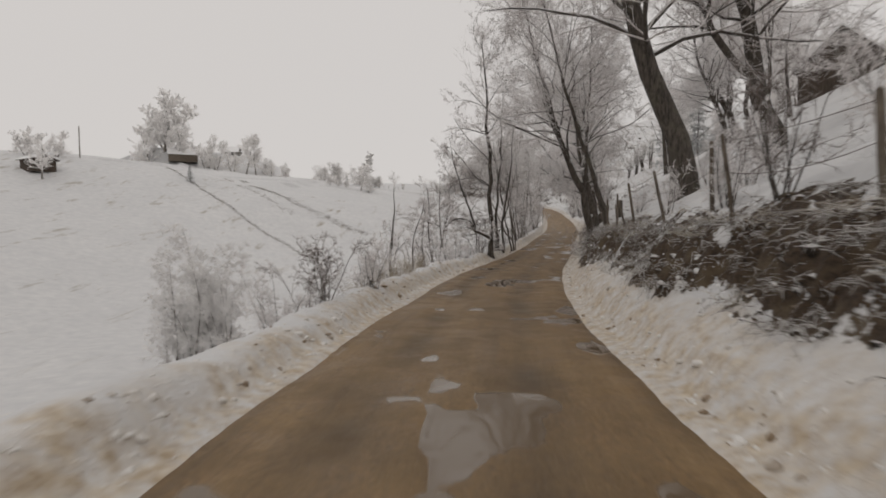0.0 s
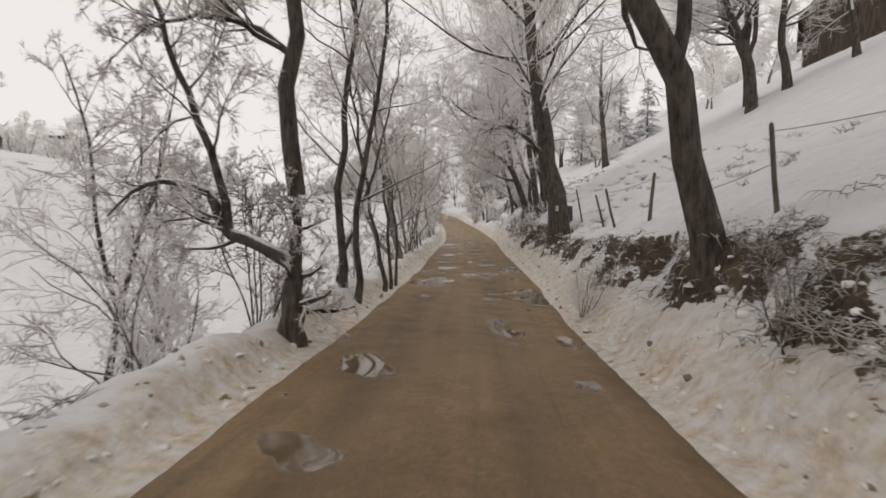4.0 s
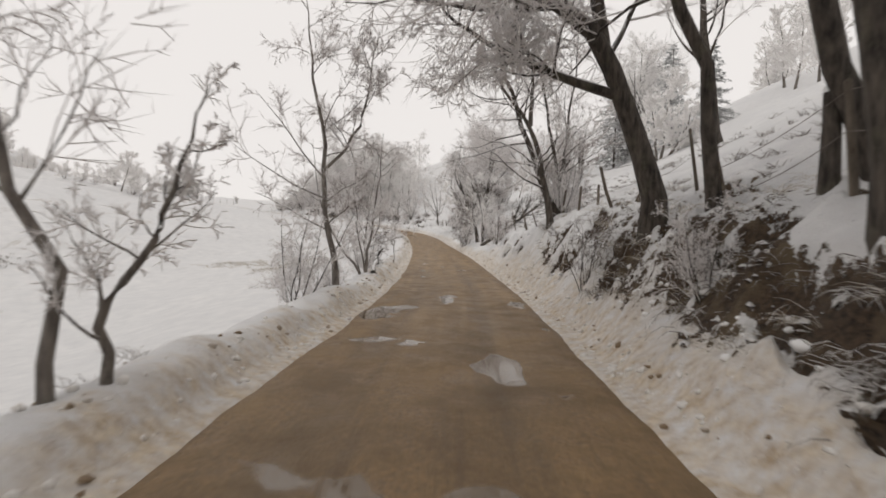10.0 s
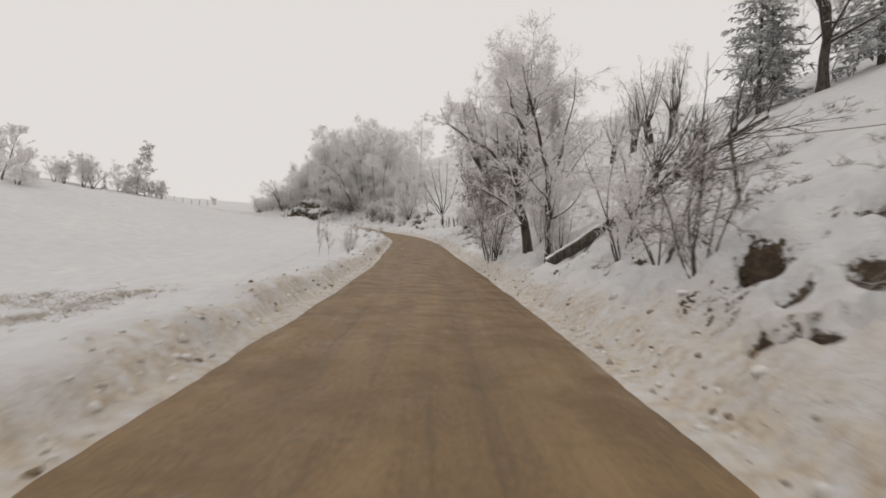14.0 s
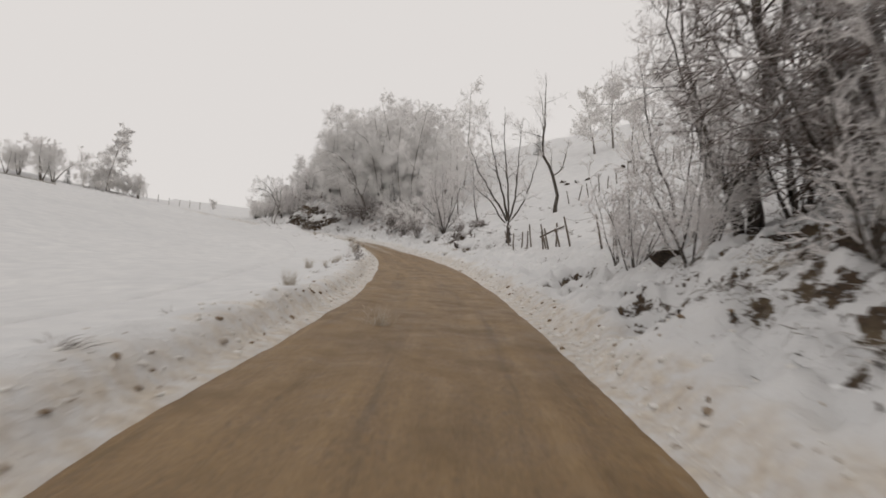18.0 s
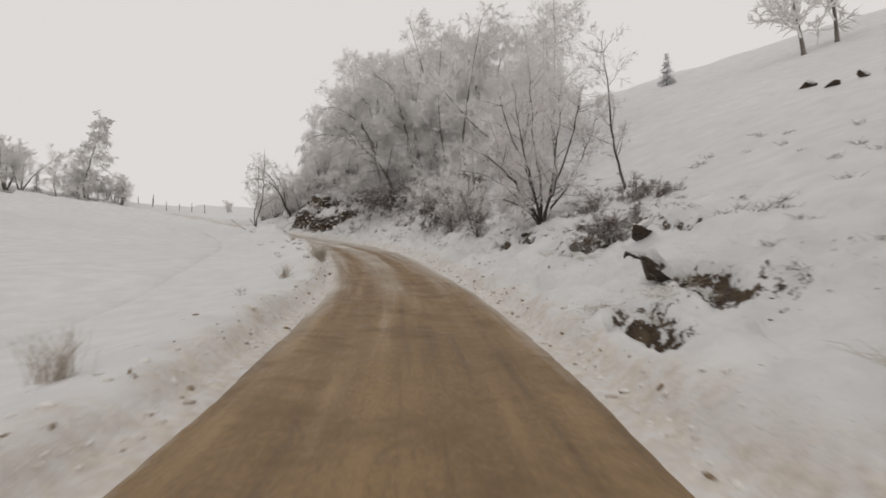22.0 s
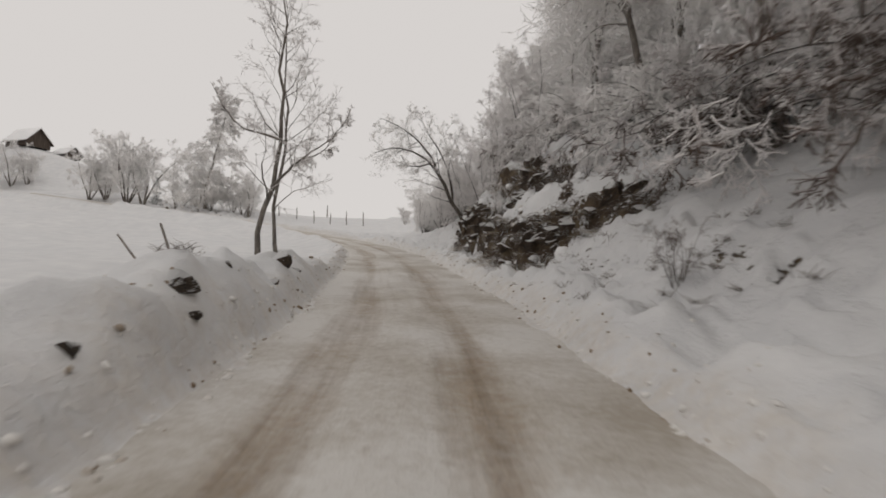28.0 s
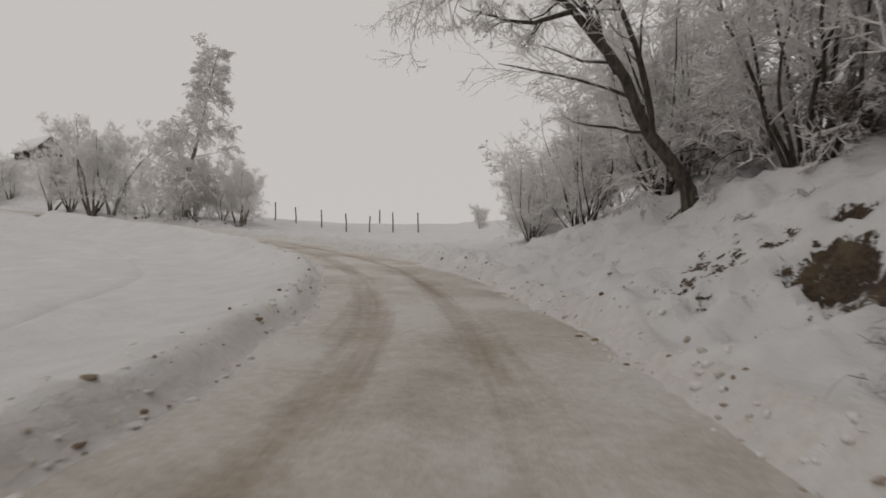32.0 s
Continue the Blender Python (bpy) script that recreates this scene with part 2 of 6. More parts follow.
SNOW_CAP = mat_plain("clean_snow", (0.8, 0.8, 0.81), (0.9, 0.895, 0.885), 3.0, 0.85, 0.3)
WOOD_DARK = mat_plain("weathered_dark_wood", (0.03, 0.022, 0.017), (0.1, 0.075, 0.056), 7.0, 0.85, 0.5, (1, 1, 0.15))
POST_WOOD = mat_bark("grey_post_wood", (0.07, 0.055, 0.043), (0.2, 0.165, 0.13), 0.35, (0.6, 0.8))
ROCK = mat_rock()
BRUSH = mat_twig("dead_brush", (0.075, 0.052, 0.036), (0.66, 0.64, 0.62), 0.32)
STRAW = mat_twig("dry_grass", (0.26, 0.19, 0.1), (0.7, 0.67, 0.62), 0.5)
WIRE = mat_plain("rusty_wire", (0.1, 0.08, 0.065), (0.2, 0.17, 0.15), 20.0, 0.6, 0.1)

# ---- the lie of the land ----
CENTRE = ((-1.4, -40, 1.0), (-0.75, -14, 0.35), (-0.3, 0.02, 0.0), (0.62, 9.47, -0.25), (2.44, 18.87, -0.35), (4.87, 27.91, -0.44), (7.56, 37.16, -0.24),
          (9.94, 46.19, 0.02), (12.51, 55.4, 0.35), (14.76, 64.74, 0.76), (16.67, 73.76, 1.27), (18.52, 83.47, 1.8), (20.0, 92.49, 2.4),
          (21.55, 102.2, 3.11), (22.84, 111.62, 3.74), (23.43, 120.91, 4.46), (23.43, 130.56, 5.14), (22.78, 140.01, 5.85),
          (20.88, 149.18, 6.82), (18.36, 158.24, 7.57), (14.83, 167.14, 8.3), (10.59, 175.57, 9.11), (6.3, 183.4, 9.9),
          (1.6, 191.0, 10.75), (-4.8, 197.3, 11.9), (-13, 201, 13.2), (-24, 202.6, 14.7), (-45, 203, 17.5), (-90, 206, 23))


def smooth_line(pts, step):
    """A smooth curve through the points, sampled every step metres. Its length counts from the third point."""
    p = np.array(pts, float)
    u = np.r_[0, np.cumsum(np.linalg.norm(np.diff(p[:, :2], axis=0), axis=1))]
    m = np.gradient(p, u, axis=0)
    q = np.arange(0, u[-1], step)
    i = np.clip(np.searchsorted(u, q, side="right") - 1, 0, len(u) - 2)
    h = (u[i + 1] - u[i])[:, None]
    k = ((q - u[i]))[:, None] / h
    c = (2 * k**3 - 3 * k**2 + 1) * p[i] + (k**3 - 2 * k**2 + k) * h * m[i] + (3 * k**2 - 2 * k**3) * p[i + 1] + (k**3 - k**2) * h * m[i + 1]
    return c, q - u[2]


LINE, LINE_S = smooth_line(CENTRE, 0.5)
LINE_T = np.gradient(LINE[:, :2], axis=0)
LINE_T /= np.linalg.norm(LINE_T, axis=1)[:, None]


BEND = int(np.searchsorted(LINE_S, 206))


def road_coords(x, y, part=slice(None)):
    """Way along the road and distance to the right of its middle, by the whole line or a stretch of it."""
    LX, LY, LS, TX, TY = LINE[part, 0], LINE[part, 1], LINE_S[part], LINE_T[part, 0], LINE_T[part, 1]
    x, y = np.atleast_1d(np.asarray(x, float)), np.atleast_1d(np.asarray(y, float))
    s, d, z = np.empty(x.shape), np.empty(x.shape), np.empty(x.shape)
    for a in range(0, len(x), 4000):
        dx, dy = x[a:a + 4000, None] - LX, y[a:a + 4000, None] - LY
        i = np.argmin(dx * dx + dy * dy, axis=1)
        r = np.arange(len(i))
        ax, ay = dx[r, i], dy[r, i]
        along = np.clip(ax * TX[i] + ay * TY[i], -0.3, 0.3)
        side = ax * TY[i] - ay * TX[i]
        s[a:a + 4000] = LS[i] + along
        d[a:a + 4000] = np.sign(side) * np.hypot(ax, ay)
        z[a:a + 4000] = np.interp(LS[i] + along, LINE_S, LINE[:, 2])
    return s, d, z


def lattice(ix, iy, seed):
    h = (ix.astype(np.int64) * 374761393 + iy.astype(np.int64) * 668265263 + seed * 974634777) & 0x7FFFFFFF
    h = ((h ^ (h >> 13)) * 1274126177) & 0x7FFFFFFF
    return ((h ^ (h >> 16)) & 0xFFFF) / 65535.0


def vnoise(x, y, seed=0):
    ix, iy = np.floor(x), np.floor(y)
    fx, fy = x - ix, y - iy
    fx, fy = fx * fx * (3 - 2 * fx), fy * fy * (3 - 2 * fy)
    a, b = lattice(ix, iy, seed), lattice(ix + 1, iy, seed)
    c, e = lattice(ix, iy + 1, seed), lattice(ix + 1, iy + 1, seed)
    return (a * (1 - fx) + b * fx) * (1 - fy) + (c * (1 - fx) + e * fx) * fy


def fbm(x, y, octaves=4, seed=0):
    t, amp, tot = 0, 1.0, 0.0
    for o in range(octaves):
        t, tot, amp, x, y = t + amp * vnoise(x, y, seed + o), tot + amp, amp * 0.5, x * 2.03 + 7.1, y * 2.03 + 3.7
    return t / tot


def table(s, rows):
    r = np.array(rows, float)
    return [np.interp(s, r[:, 0], r[:, k]) for k in range(1, r.shape[1])]


def sstep(x, a, b):
    t = np.clip((x - a) / (b - a), 0, 1)
    return t * t * (3 - 2 * t)


HALF, HALF_R = 1.75, 2.15     # the road's edges left and right of its line
# s: drop beside the road, way out to the foot of the far hillside, its rise, way from foot to crest
LEFT = ((-40, 6, 28, 0.27, 75), (0, 6, 28, 0.3, 75), (40, 6, 32, 0.31, 70), (62, 4.6, 34, 0.33, 60), (76, 3.4, 30, 0.32, 55), (90, 2.0, 24, 0.28, 46), (108, 1.2, 13, 0.15, 42),
        (140, 1.3, 9, 0.15, 40), (165, 0.6, 8, 0.12, 40), (185, 0.3, 8, 0.11, 40), (205, 1.0, 30, 0.1, 30), (240, 2.5, 40, 0.1, 30), (310, 3, 40, 0.1, 30))
# s: height of the cut bank, where it ends, rise of the slope above, bare earth on the bank
RIGHT = ((-40, 1.6, 3.7, 0.52, 0.75), (0, 1.4, 3.7, 0.5, 0.82), (10, 1.3, 3.7, 0.5, 0.8), (20, 1.25, 3.6, 0.5, 0.7), (26, 1.25, 3.5, 0.52, 0.66), (34, 1.05, 3.5, 0.53, 0.5), (38, 0.85, 3.5, 0.53, 0.48), (44, 1.3, 3.6, 0.53, 0.52), (52, 1.5, 3.6, 0.53, 0.56), (60, 1.7, 3.8, 0.53, 0.2), (66, 1.6, 3.9, 0.5, 0.1),
         (72, 1.1, 4.0, 0.5, 0.1), (92, 0.7, 4.8, 0.5, 0.14), (106, 1.3, 4.6, 0.49, 0.38), (115, 0.8, 5.0, 0.46, 0.14), (130, 0.9, 5.6, 0.45, 0.14), (134, 1.1, 5.4, 0.46, 0.16), (143, 1.3, 5.4, 0.48, 0.13),
         (150, 1.1, 5.5, 0.55, 0.13), (172, 1.0, 5.0, 0.65, 0.14), (177, 1.2, 4.8, 0.65, 0.25), (179.5, 0.9, 4.8, 0.6, 0.12), (189, 0.9, 4.9, 0.55, 0.12), (192.5, 1.6, 5.2, 0.45, 0.2), (198, 1.7, 5.3, 0.4, 0.12),
         (203, 0.7, 5.0, 0.28, 0.05), (206, 0.3, 5, 0.25, 0), (214, 0.1, 5, 0.07, 0), (223, 0.2, 4.4, 0.06, 0.1), (228, 0.75, 4.2, 0.05, 0.42), (250, 1.0, 4.2, 0.05, 0.42), (256, 0.9, 4.3, 0.05, 0.3), (263, 0.5, 4.5, 0.1, 0.1), (270, 0.2, 5, 0.6, 0), (284, 0, 5, 0.75, 0), (310, 0, 5, 0.75, 0))
# slanting rock steps in the bank: way along, distance out of the foot, height, at a few places each
CLIFF = (((175.6, 178.1, 179.7, 180.6, 183.2, 184.6), (5.7, 5.1, 3.5, 3.05, 3.0, 3.0), (0.0, 0.9, 1.6, 1.85, 1.5, 0.0)),
         ((181.0, 183.5, 186.6, 188.0, 190.0, 190.9), (5.3, 4.5, 3.6, 3.05, 3.4, 3.7), (0.0, 1.4, 1.9, 2.2, 1.7, 0.0)),
         ((183.0, 185.5, 188.5, 191.5), (5.6, 4.9, 4.5, 5.0), (0.0, 0.8, 0.8, 0.0)))


def step_out(k, s):
    """Distance from the road's middle to the foot of a rock step."""
    return np.interp(s, CLIFF[k][0], CLIFF[k][1])


# hollows of bare earth in the bank: way along, distance out, half length, half depth
PITS = ((134.4, 3.1, 0.75, 0.35), (135.3, 4.4, 0.9, 0.4), (140.5, 5.0, 1.0, 0.5), (141.6, 5.0, 0.6, 0.4), (140.8, 6.0, 0.9, 0.4), (138.6, 5.9, 0.8, 0.35), (138.7, 7.6, 0.5, 0.3), (113.3, 3.5, 0.75, 0.6), (113.9, 4.2, 0.5, 0.3), (109.3, 3.4, 0.5, 0.3), (98.0, 3.0, 0.7, 0.35), (69.1, 3.4, 0.6, 0.55), (70, 5.7, 1.3, 0.3), (66.4, 3.7, 0.5, 0.2), (65.6, 3.0, 0.35, 0.2), (67.3, 3.3, 0.25, 0.2), (68.2, 4.9, 0.8, 0.22), (114.7, 4.1, 0.7, 0.45), (108.4, 3.1, 0.3, 0.3), (146.1, 4.4, 0.8, 0.2), (145.3, 4.9, 0.5, 0.3), (109.8, 5.6, 0.5, 0.3), (107.5, 5.1, 0.4, 0.25), (72.7, 3.3, 0.35, 0.2),
        (164.6, 5.28, 0.45, 0.16), (163.8, 5.13, 0.2, 0.2), (166.1, 6.88, 0.25, 0.15), (166.2, 6.51, 0.2, 0.15), (170.8, 7.03, 0.3, 0.15), (166.0, 3.6, 0.15, 0.12), (167.1, 4.54, 0.15, 0.12), (169.2, 4.6, 0.15, 0.12), (163.9, 4.85, 0.2, 0.12), (166.4, 5.22, 0.12, 0.12), (163.1, 4.8, 0.2, 0.12), (164.8, 4.72, 0.12, 0.1),
        (71.6, 2.85, 0.28, 0.14), (72.1, 2.8, 0.2, 0.12), (72.1, 3.5, 0.4, 0.22), (71.5, 3.1, 0.3, 0.14), (73.6, 3.6, 0.3, 0.15), (74.4, 4.2, 0.35, 0.18), (73.0, 4.4, 0.3, 0.16), (192.5, 4.2, 0.4, 0.3), (191.9, 4.0, 0.35, 0.25), (193.1, 4.9, 0.3, 0.2), (195.7, 6.4, 0.7, 0.3), (193.4, 3.3, 0.12, 0.12), (48.3, 3.1, 0.9, 0.3),
         (60.45, 2.95, 0.36, 0.34), (59.1, 3.25, 0.28, 0.28), (58.0, 2.9, 0.3, 0.2), (39.6, 3.4, 0.9, 0.55), (38.4, 4.3, 0.7, 0.3), (36.9, 3.9, 0.4, 0.25), (40.9, 4.4, 0.5, 0.25), (9.6, 5.9, 1.1, 0.3), (12.2, 6.0, 0.9, 0.35), (16.0, 6.1, 1.0, 0.3), (18.2, 5.8, 0.7, 0.25), (5.2, 5.6, 1.0, 0.3), (7.3, 5.4, 0.6, 0.25),
        (171.7, 4.7, 0.3, 0.25), (104.5, 4.8, 2.2, 0.6), (101.5, 4.6, 1.2, 0.5), (151.5, 4.6, 0.9, 0.4), (155, 5.0, 0.7, 0.4), (159, 4.8, 0.7, 0.35))
rndp = random.Random(31)
PITS += tuple((rndp.uniform(41.5, 57), rndp.uniform(2.7, 4.4), rndp.uniform(0.18, 0.5), rndp.uniform(0.1, 0.24)) for k in range(30))


def land(x, y):
    """Height of the snow, and how much earth, slush and stubble shows. The fields by the two legs of the bend run into each other."""
    x, y = np.atleast_1d(np.asarray(x, float)), np.atleast_1d(np.asarray(y, float))
    one, two = road_coords(x, y, slice(0, BEND)), road_coords(x, y, slice(BEND, None))
    a, b = np.abs(one[1]), np.abs(two[1])
    w = sstep(a / (a + b + 1e-6), 0.3, 0.7)
    return [p * (1 - w) + q * w for p, q in zip(terrain(x, y, *one), terrain(x, y, *two))]


def terrain(x, y, s, d, zr):
    z = zr.copy()
    drop, foot, rise, crest = table(s, LEFT)
    bank, end, slope, bare = table(s, RIGHT)
    L, Rr = np.maximum(-d, 0), np.maximum(d, 0)
    hump, lumps = fbm(x * 0.9, y * 0.9, 3, 5), fbm(x * 2.6, y * 2.6, 3, 9)
    out = np.abs(d) - np.where(d > 0, HALF_R, HALF) - 0.25 * (fbm(s * 0.5, d * 0 + np.sign(d) * 9, 2, 3) - 0.5)
    # ploughed berms along both edges
    berm = sstep(out, 0.0, 0.45) * (1 - sstep(out, 0.7, 1.7))
    z += berm * (0.1 + 0.3 * hump + 0.2 * hump * (0.5 + lumps) * (d < 0) * sstep(s, 165, 171) * (1 - sstep(s, 180, 185))) + sstep(out, 0, 0.3) * 0.06
    # a low snow mound with stones in it
    z += sstep(s, 165, 170) * (1 - sstep(s, 178.5, 183)) * sstep(-d, 1.85, 2.9) * (1 - sstep(-d, 3.6, 6.5)) * (0.32 + 0.75 * hump)
    # left: the ground falls away, then rises to the far hillside
    z -= drop * (0.45 * sstep(L, 2.3, 5.5) + 0.55 * sstep(L, 4, 22))
    over = np.maximum(L - foot, 0)
    past = np.maximum(over - crest, 0)
    over = np.minimum(over, crest)
    z += rise * (over - 0.5 * np.minimum(over, 14) * (1 - np.minimum(over, 14) / 28)) - 0.004 * np.minimum(past, 60) ** 2
    # right: cut bank and the slope above it
    face = sstep(Rr, 2.35, end)
    rags = fbm(x * 4.3, y * 4.3, 2, 13)
    cut = 3.0 + 0.25 * (s < 12) * sstep(12 - s, 0, 6) + 0.7 * (fbm(x * 0.5, y * 0.5, 2, 43) - 0.5) + 0.6 * (lumps - 0.5) + 0.4 * (rags - 0.5)
    upright = 1 - sstep(s, 46, 53)
    scarp = 0.3 * sstep(Rr, 2.3, np.maximum(cut, 2.6)) + 0.58 * sstep(Rr, cut - 0.2, cut + 0.5) + 0.12 * sstep(Rr, cut + 0.3, end + 0.4)
    face = face * (1 - upright) + scarp * upright
    z += bank * face
    up = np.clip(Rr - end + 0.6, 0, np.interp(s, (0, 240, 250, 262, 280), (95, 95, 24, 13, 11)))
    z += slope * (np.minimum(up, 14) + np.maximum(up - 14, 0) * np.interp(s, (128, 150), (1.0, 0.8)) - 0.35 * np.maximum(up - 55, 0) ** 2 / 40)
    z -= 0.35 * np.clip(Rr - 20, 0, 30) * sstep(s, 240, 250)
    rock = np.zeros(x.shape)
    for k, (ks, _, kh) in enumerate(CLIFF):
        h = np.interp(s, ks, kh)
        u = Rr - step_out(k, s) + 0.7 * (lumps - 0.5) + 0.5 * (hump - 0.5) + 0.35 * (fbm(x * 4.3, y * 4.3, 2, 17) - 0.5)
        z += h * (1 + 0.4 * (hump - 0.5)) * (0.75 * sstep(u, -0.1, 0.5) + 0.25 * sstep(u, 0.3, 1.2))
        rock = np.maximum(rock, sstep(h, 0.05, 0.35) * sstep(u, -0.22, -0.06) * (1 - sstep(u, 0.46, 0.66)))
    zone = sstep(Rr, 2.4, 3.0) * (1 - sstep(Rr, end + 0.3, end + 2.2))
    z += (1 - 0.55 * upright) * zone * ((lumps - 0.5) * 0.5 + (hump - 0.5) * 0.5 + (rags - 0.5) * 0.2)
    # broken ledges: snow on the treads, bare earth on the risers
    ragged = sstep(bare, 0.2, 0.45) * sstep(s, 62, 75) * 0.7
    q = bank * face / 0.27 + 3.4 * (fbm(x * 1.5, y * 1.5, 3, 23) - 0.5) + 1.2 * (rags - 0.5)
    part_q = q - np.floor(q)
    z += zone * ragged * 0.24 * (sstep(part_q, 0.5, 0.95) - part_q)
    riser = ragged * sstep(part_q, 0.42, 0.58) * (1 - sstep(part_q, 0.9, 1.0))
    # gentle swells and drifts
    far = sstep(np.abs(d), 2, 12)
    z += far * ((fbm(x * 0.16, y * 0.16, 3, 21) - 0.5) * 0.7 + (lumps - 0.5) * 0.07)
    z += sstep(np.abs(d), 40, 120) * (fbm(x * 0.03, y * 0.03, 3, 31) - 0.5) * 2
    edge = np.where(d > 0, HALF_R, HALF)
    off = sstep(np.abs(d) - edge, -0.45, -0.1)
    z -= (1 - off) * 0.12
    # beyond the bend the field ends at a crest
    wedge = 1 - sstep(x + 0.63 * (y - 181.7) - 7.5, -2, 12)
    z -= 0.03 * np.minimum(np.maximum(np.hypot(x + 8, y - 195) - 42, 0), 120) ** 1.4 * sstep(y, 205, 225) * np.maximum(sstep(x, -85, -60), sstep(y, 232, 245)) * wedge
    pit = np.zeros(x.shape)
    for s0, d0, a, b in PITS:
        q = ((s - s0) / a) ** 2 + ((d - d0) / b) ** 2 + 1.6 * (lumps - 0.5)
        pit = np.maximum(pit, 1 - sstep(q, 0.6, 1.4))
    z -= 0.3 * pit
    patch = fbm(x * 0.55, y * 0.55, 3, 61) - 0.5
    earth = np.clip(zone * (bare - 0.24 * ragged + 0.46 * riser) + ((0.5 - lumps) * 0.7 + patch * 0.95) * zone, 0, 1) * sstep(zone, 0.05, 0.4)
    rim = cut + 0.4 + 0.5 * sstep(24 - s, 0, 6)
    band = sstep(Rr, cut - 0.3, cut - 0.1) * (1 - sstep(Rr, rim, rim + 0.16))
    clump = fbm(x * 1.3, y * 1.3, 2, 67) - 0.5
    bank_earth = np.clip(band * (0.3 + 0.3 * sstep(24 - s, 0, 6) + 0.62 * bare + (0.5 - lumps) * 1.1 - clump * 2.0 + patch * 0.9), 0, 1)
    earth = earth * (1 - upright) + bank_earth * upright
    earth = np.maximum(earth, rock * (1.0 - 0.5 * sstep(fbm(x * 1.5, y * 1.5, 2, 19), 0.55, 0.7)))
    earth = np.maximum(earth, 0.76 * pit)
    sl_amt = np.interp(s, (0, 60, 100, 135, 150, 260), (0.85, 0.85, 0.62, 0.5, 0.32, 0.28))
    slush = sl_amt * (1 - sstep(out + 0.9 * (lumps - 0.5), 0.1, 0.75 + 0.55 * (s < 75) * (d > 0)))
    stubble = sstep(L, 18, 40) * (s < 110)
    return z, earth, slush, stubble


def ground_z(x, y):
    return float(land(x, y)[0][0])


def mesh_from(name, verts, faces, mat, attrs=(), smooth=True):
    """A mesh object from arrays: vertices, quads or triangles, one material, named numbers on the vertices."""
    me = bpy.data.meshes.new(name)
    verts, faces = np.asarray(verts, np.float32), np.asarray(faces, np.int32)
    n, k = faces.shape
    me.vertices.add(len(verts))
    me.vertices.foreach_set("co", verts.ravel())
    me.loops.add(n * k)
    me.loops.foreach_set("vertex_index", faces.ravel())
    me.polygons.add(n)
    me.polygons.foreach_set("loop_start", np.arange(0, n * k, k, dtype=np.int32))
    me.polygons.foreach_set("loop_total", np.full(n, k, np.int32))
    me.polygons.foreach_set("use_smooth", np.full(n, smooth))
    for key, val in attrs:
        a = me.attributes.new(key, "FLOAT", "POINT")
        a.data.foreach_set("value", np.asarray(val, np.float32))
    me.update(calc_edges=True)
    me.materials.append(mat)
    return me


def grid_faces(rows, cols):
    i = np.arange((rows - 1) * cols).reshape(rows - 1, cols)[:, :-1].ravel()
    return np.stack([i, i + 1, i + cols + 1, i + cols], 1)


def spread(lo, hi, step, far_lo, far_hi, grow=1.14):
    """Grid lines: even between lo and hi, then wider and wider."""
    a, out_lo, out_hi = np.arange(lo, hi + step, step), [], []
    v, st = lo, step
    while v > far_lo:
        st *= grow
        v -= st
        out_lo.append(v)
    v, st = a[-1], step
    while v < far_hi:
        st *= grow
        v += st
        out_hi.append(v)
    return np.r_[out_lo[::-1], a, out_hi]


def sheet(name, X, Y, dip, label, category):
    """A piece of the ground over a grid of places, let down by dip(d) where another piece covers it."""
    x, y = X.ravel(), Y.ravel()
    z, earth, slush, stub = land(x, y)
    z = z - dip(np.abs(road_coords(x, y)[1]))
    f = grid_faces(*X.shape)
    p = np.stack([x, y, z], 1)
    n = np.cross(p[f[0, 1]] - p[f[0, 0]], p[f[0, 2]] - p[f[0, 0]])
    ob = new(name, mesh_from(name, p, f if n[2] > 0 else f[:, ::-1], SNOW_GROUND, (("earth", earth), ("slush", slush), ("stubble", stub))))
    return tagged(ob, label, category, kind="structure")


gx, gy = spread(-9, 36, 0.45, -900, 900, 1.09), spread(-8, 216, 0.45, -500, 1200, 1.1)
ground = sheet("ground", *np.meshgrid(gx, gy), lambda d: 0.5 * (1 - sstep(d, 6.0, 6.7)), "snow-covered hillside fields with dry stalks in places", "ground")
vs, vd = np.r_[np.arange(-12, 112, 0.11), np.arange(112, 236, 0.18)], np.r_[np.arange(-7, -3.2, 0.2), np.arange(-3.2, -1.2, 0.09), [0.3], np.arange(1.7, 5.6, 0.07), np.arange(5.6, 7.1, 0.2)]
VS, VD = np.meshgrid(vs, vd, indexing="ij")
vx, vy = (np.interp(VS, LINE_S, LINE[:, k]) for k in (0, 1))
wx, wy = (np.interp(VS, LINE_S, LINE_T[:, k]) for k in (0, 1))
verge = sheet("verge", vx + wy * VD, vy - wx * VD, lambda d: 0.35 * sstep(d, 6.5, 7.0), "snowy verges and cut bank with patches of bare earth", "bank")

# ---- the road ----
rs = np.arange(-38, 250, 0.22)
rd = np.linspace(-2.15, 2.6, 48)
RS, RD = np.meshgrid(rs, rd, indexing="ij")
cx, cy, cz = (np.interp(RS.ravel(), LINE_S, LINE[:, k]) for k in range(3))
tx, ty = np.interp(RS.ravel(), LINE_S, LINE_T[:, 0]), np.interp(RS.ravel(), LINE_S, LINE_T[:, 1])
dd, ss = RD.ravel(), RS.ravel()
rx, ry = cx + ty * dd, cy - tx * dd
wob = 0.3 * (fbm(ss * 0.12, ss * 0, 2, 52) - 0.5)
rut = np.exp(-((np.abs(dd - 0.05 - wob) - 0.74) / np.interp(ss, (140, 165), (0.26, 0.36))) ** 2) * (0.6 + 0.8 * (fbm(ss * 0.5, dd * 1.5, 3, 53) - 0.2))
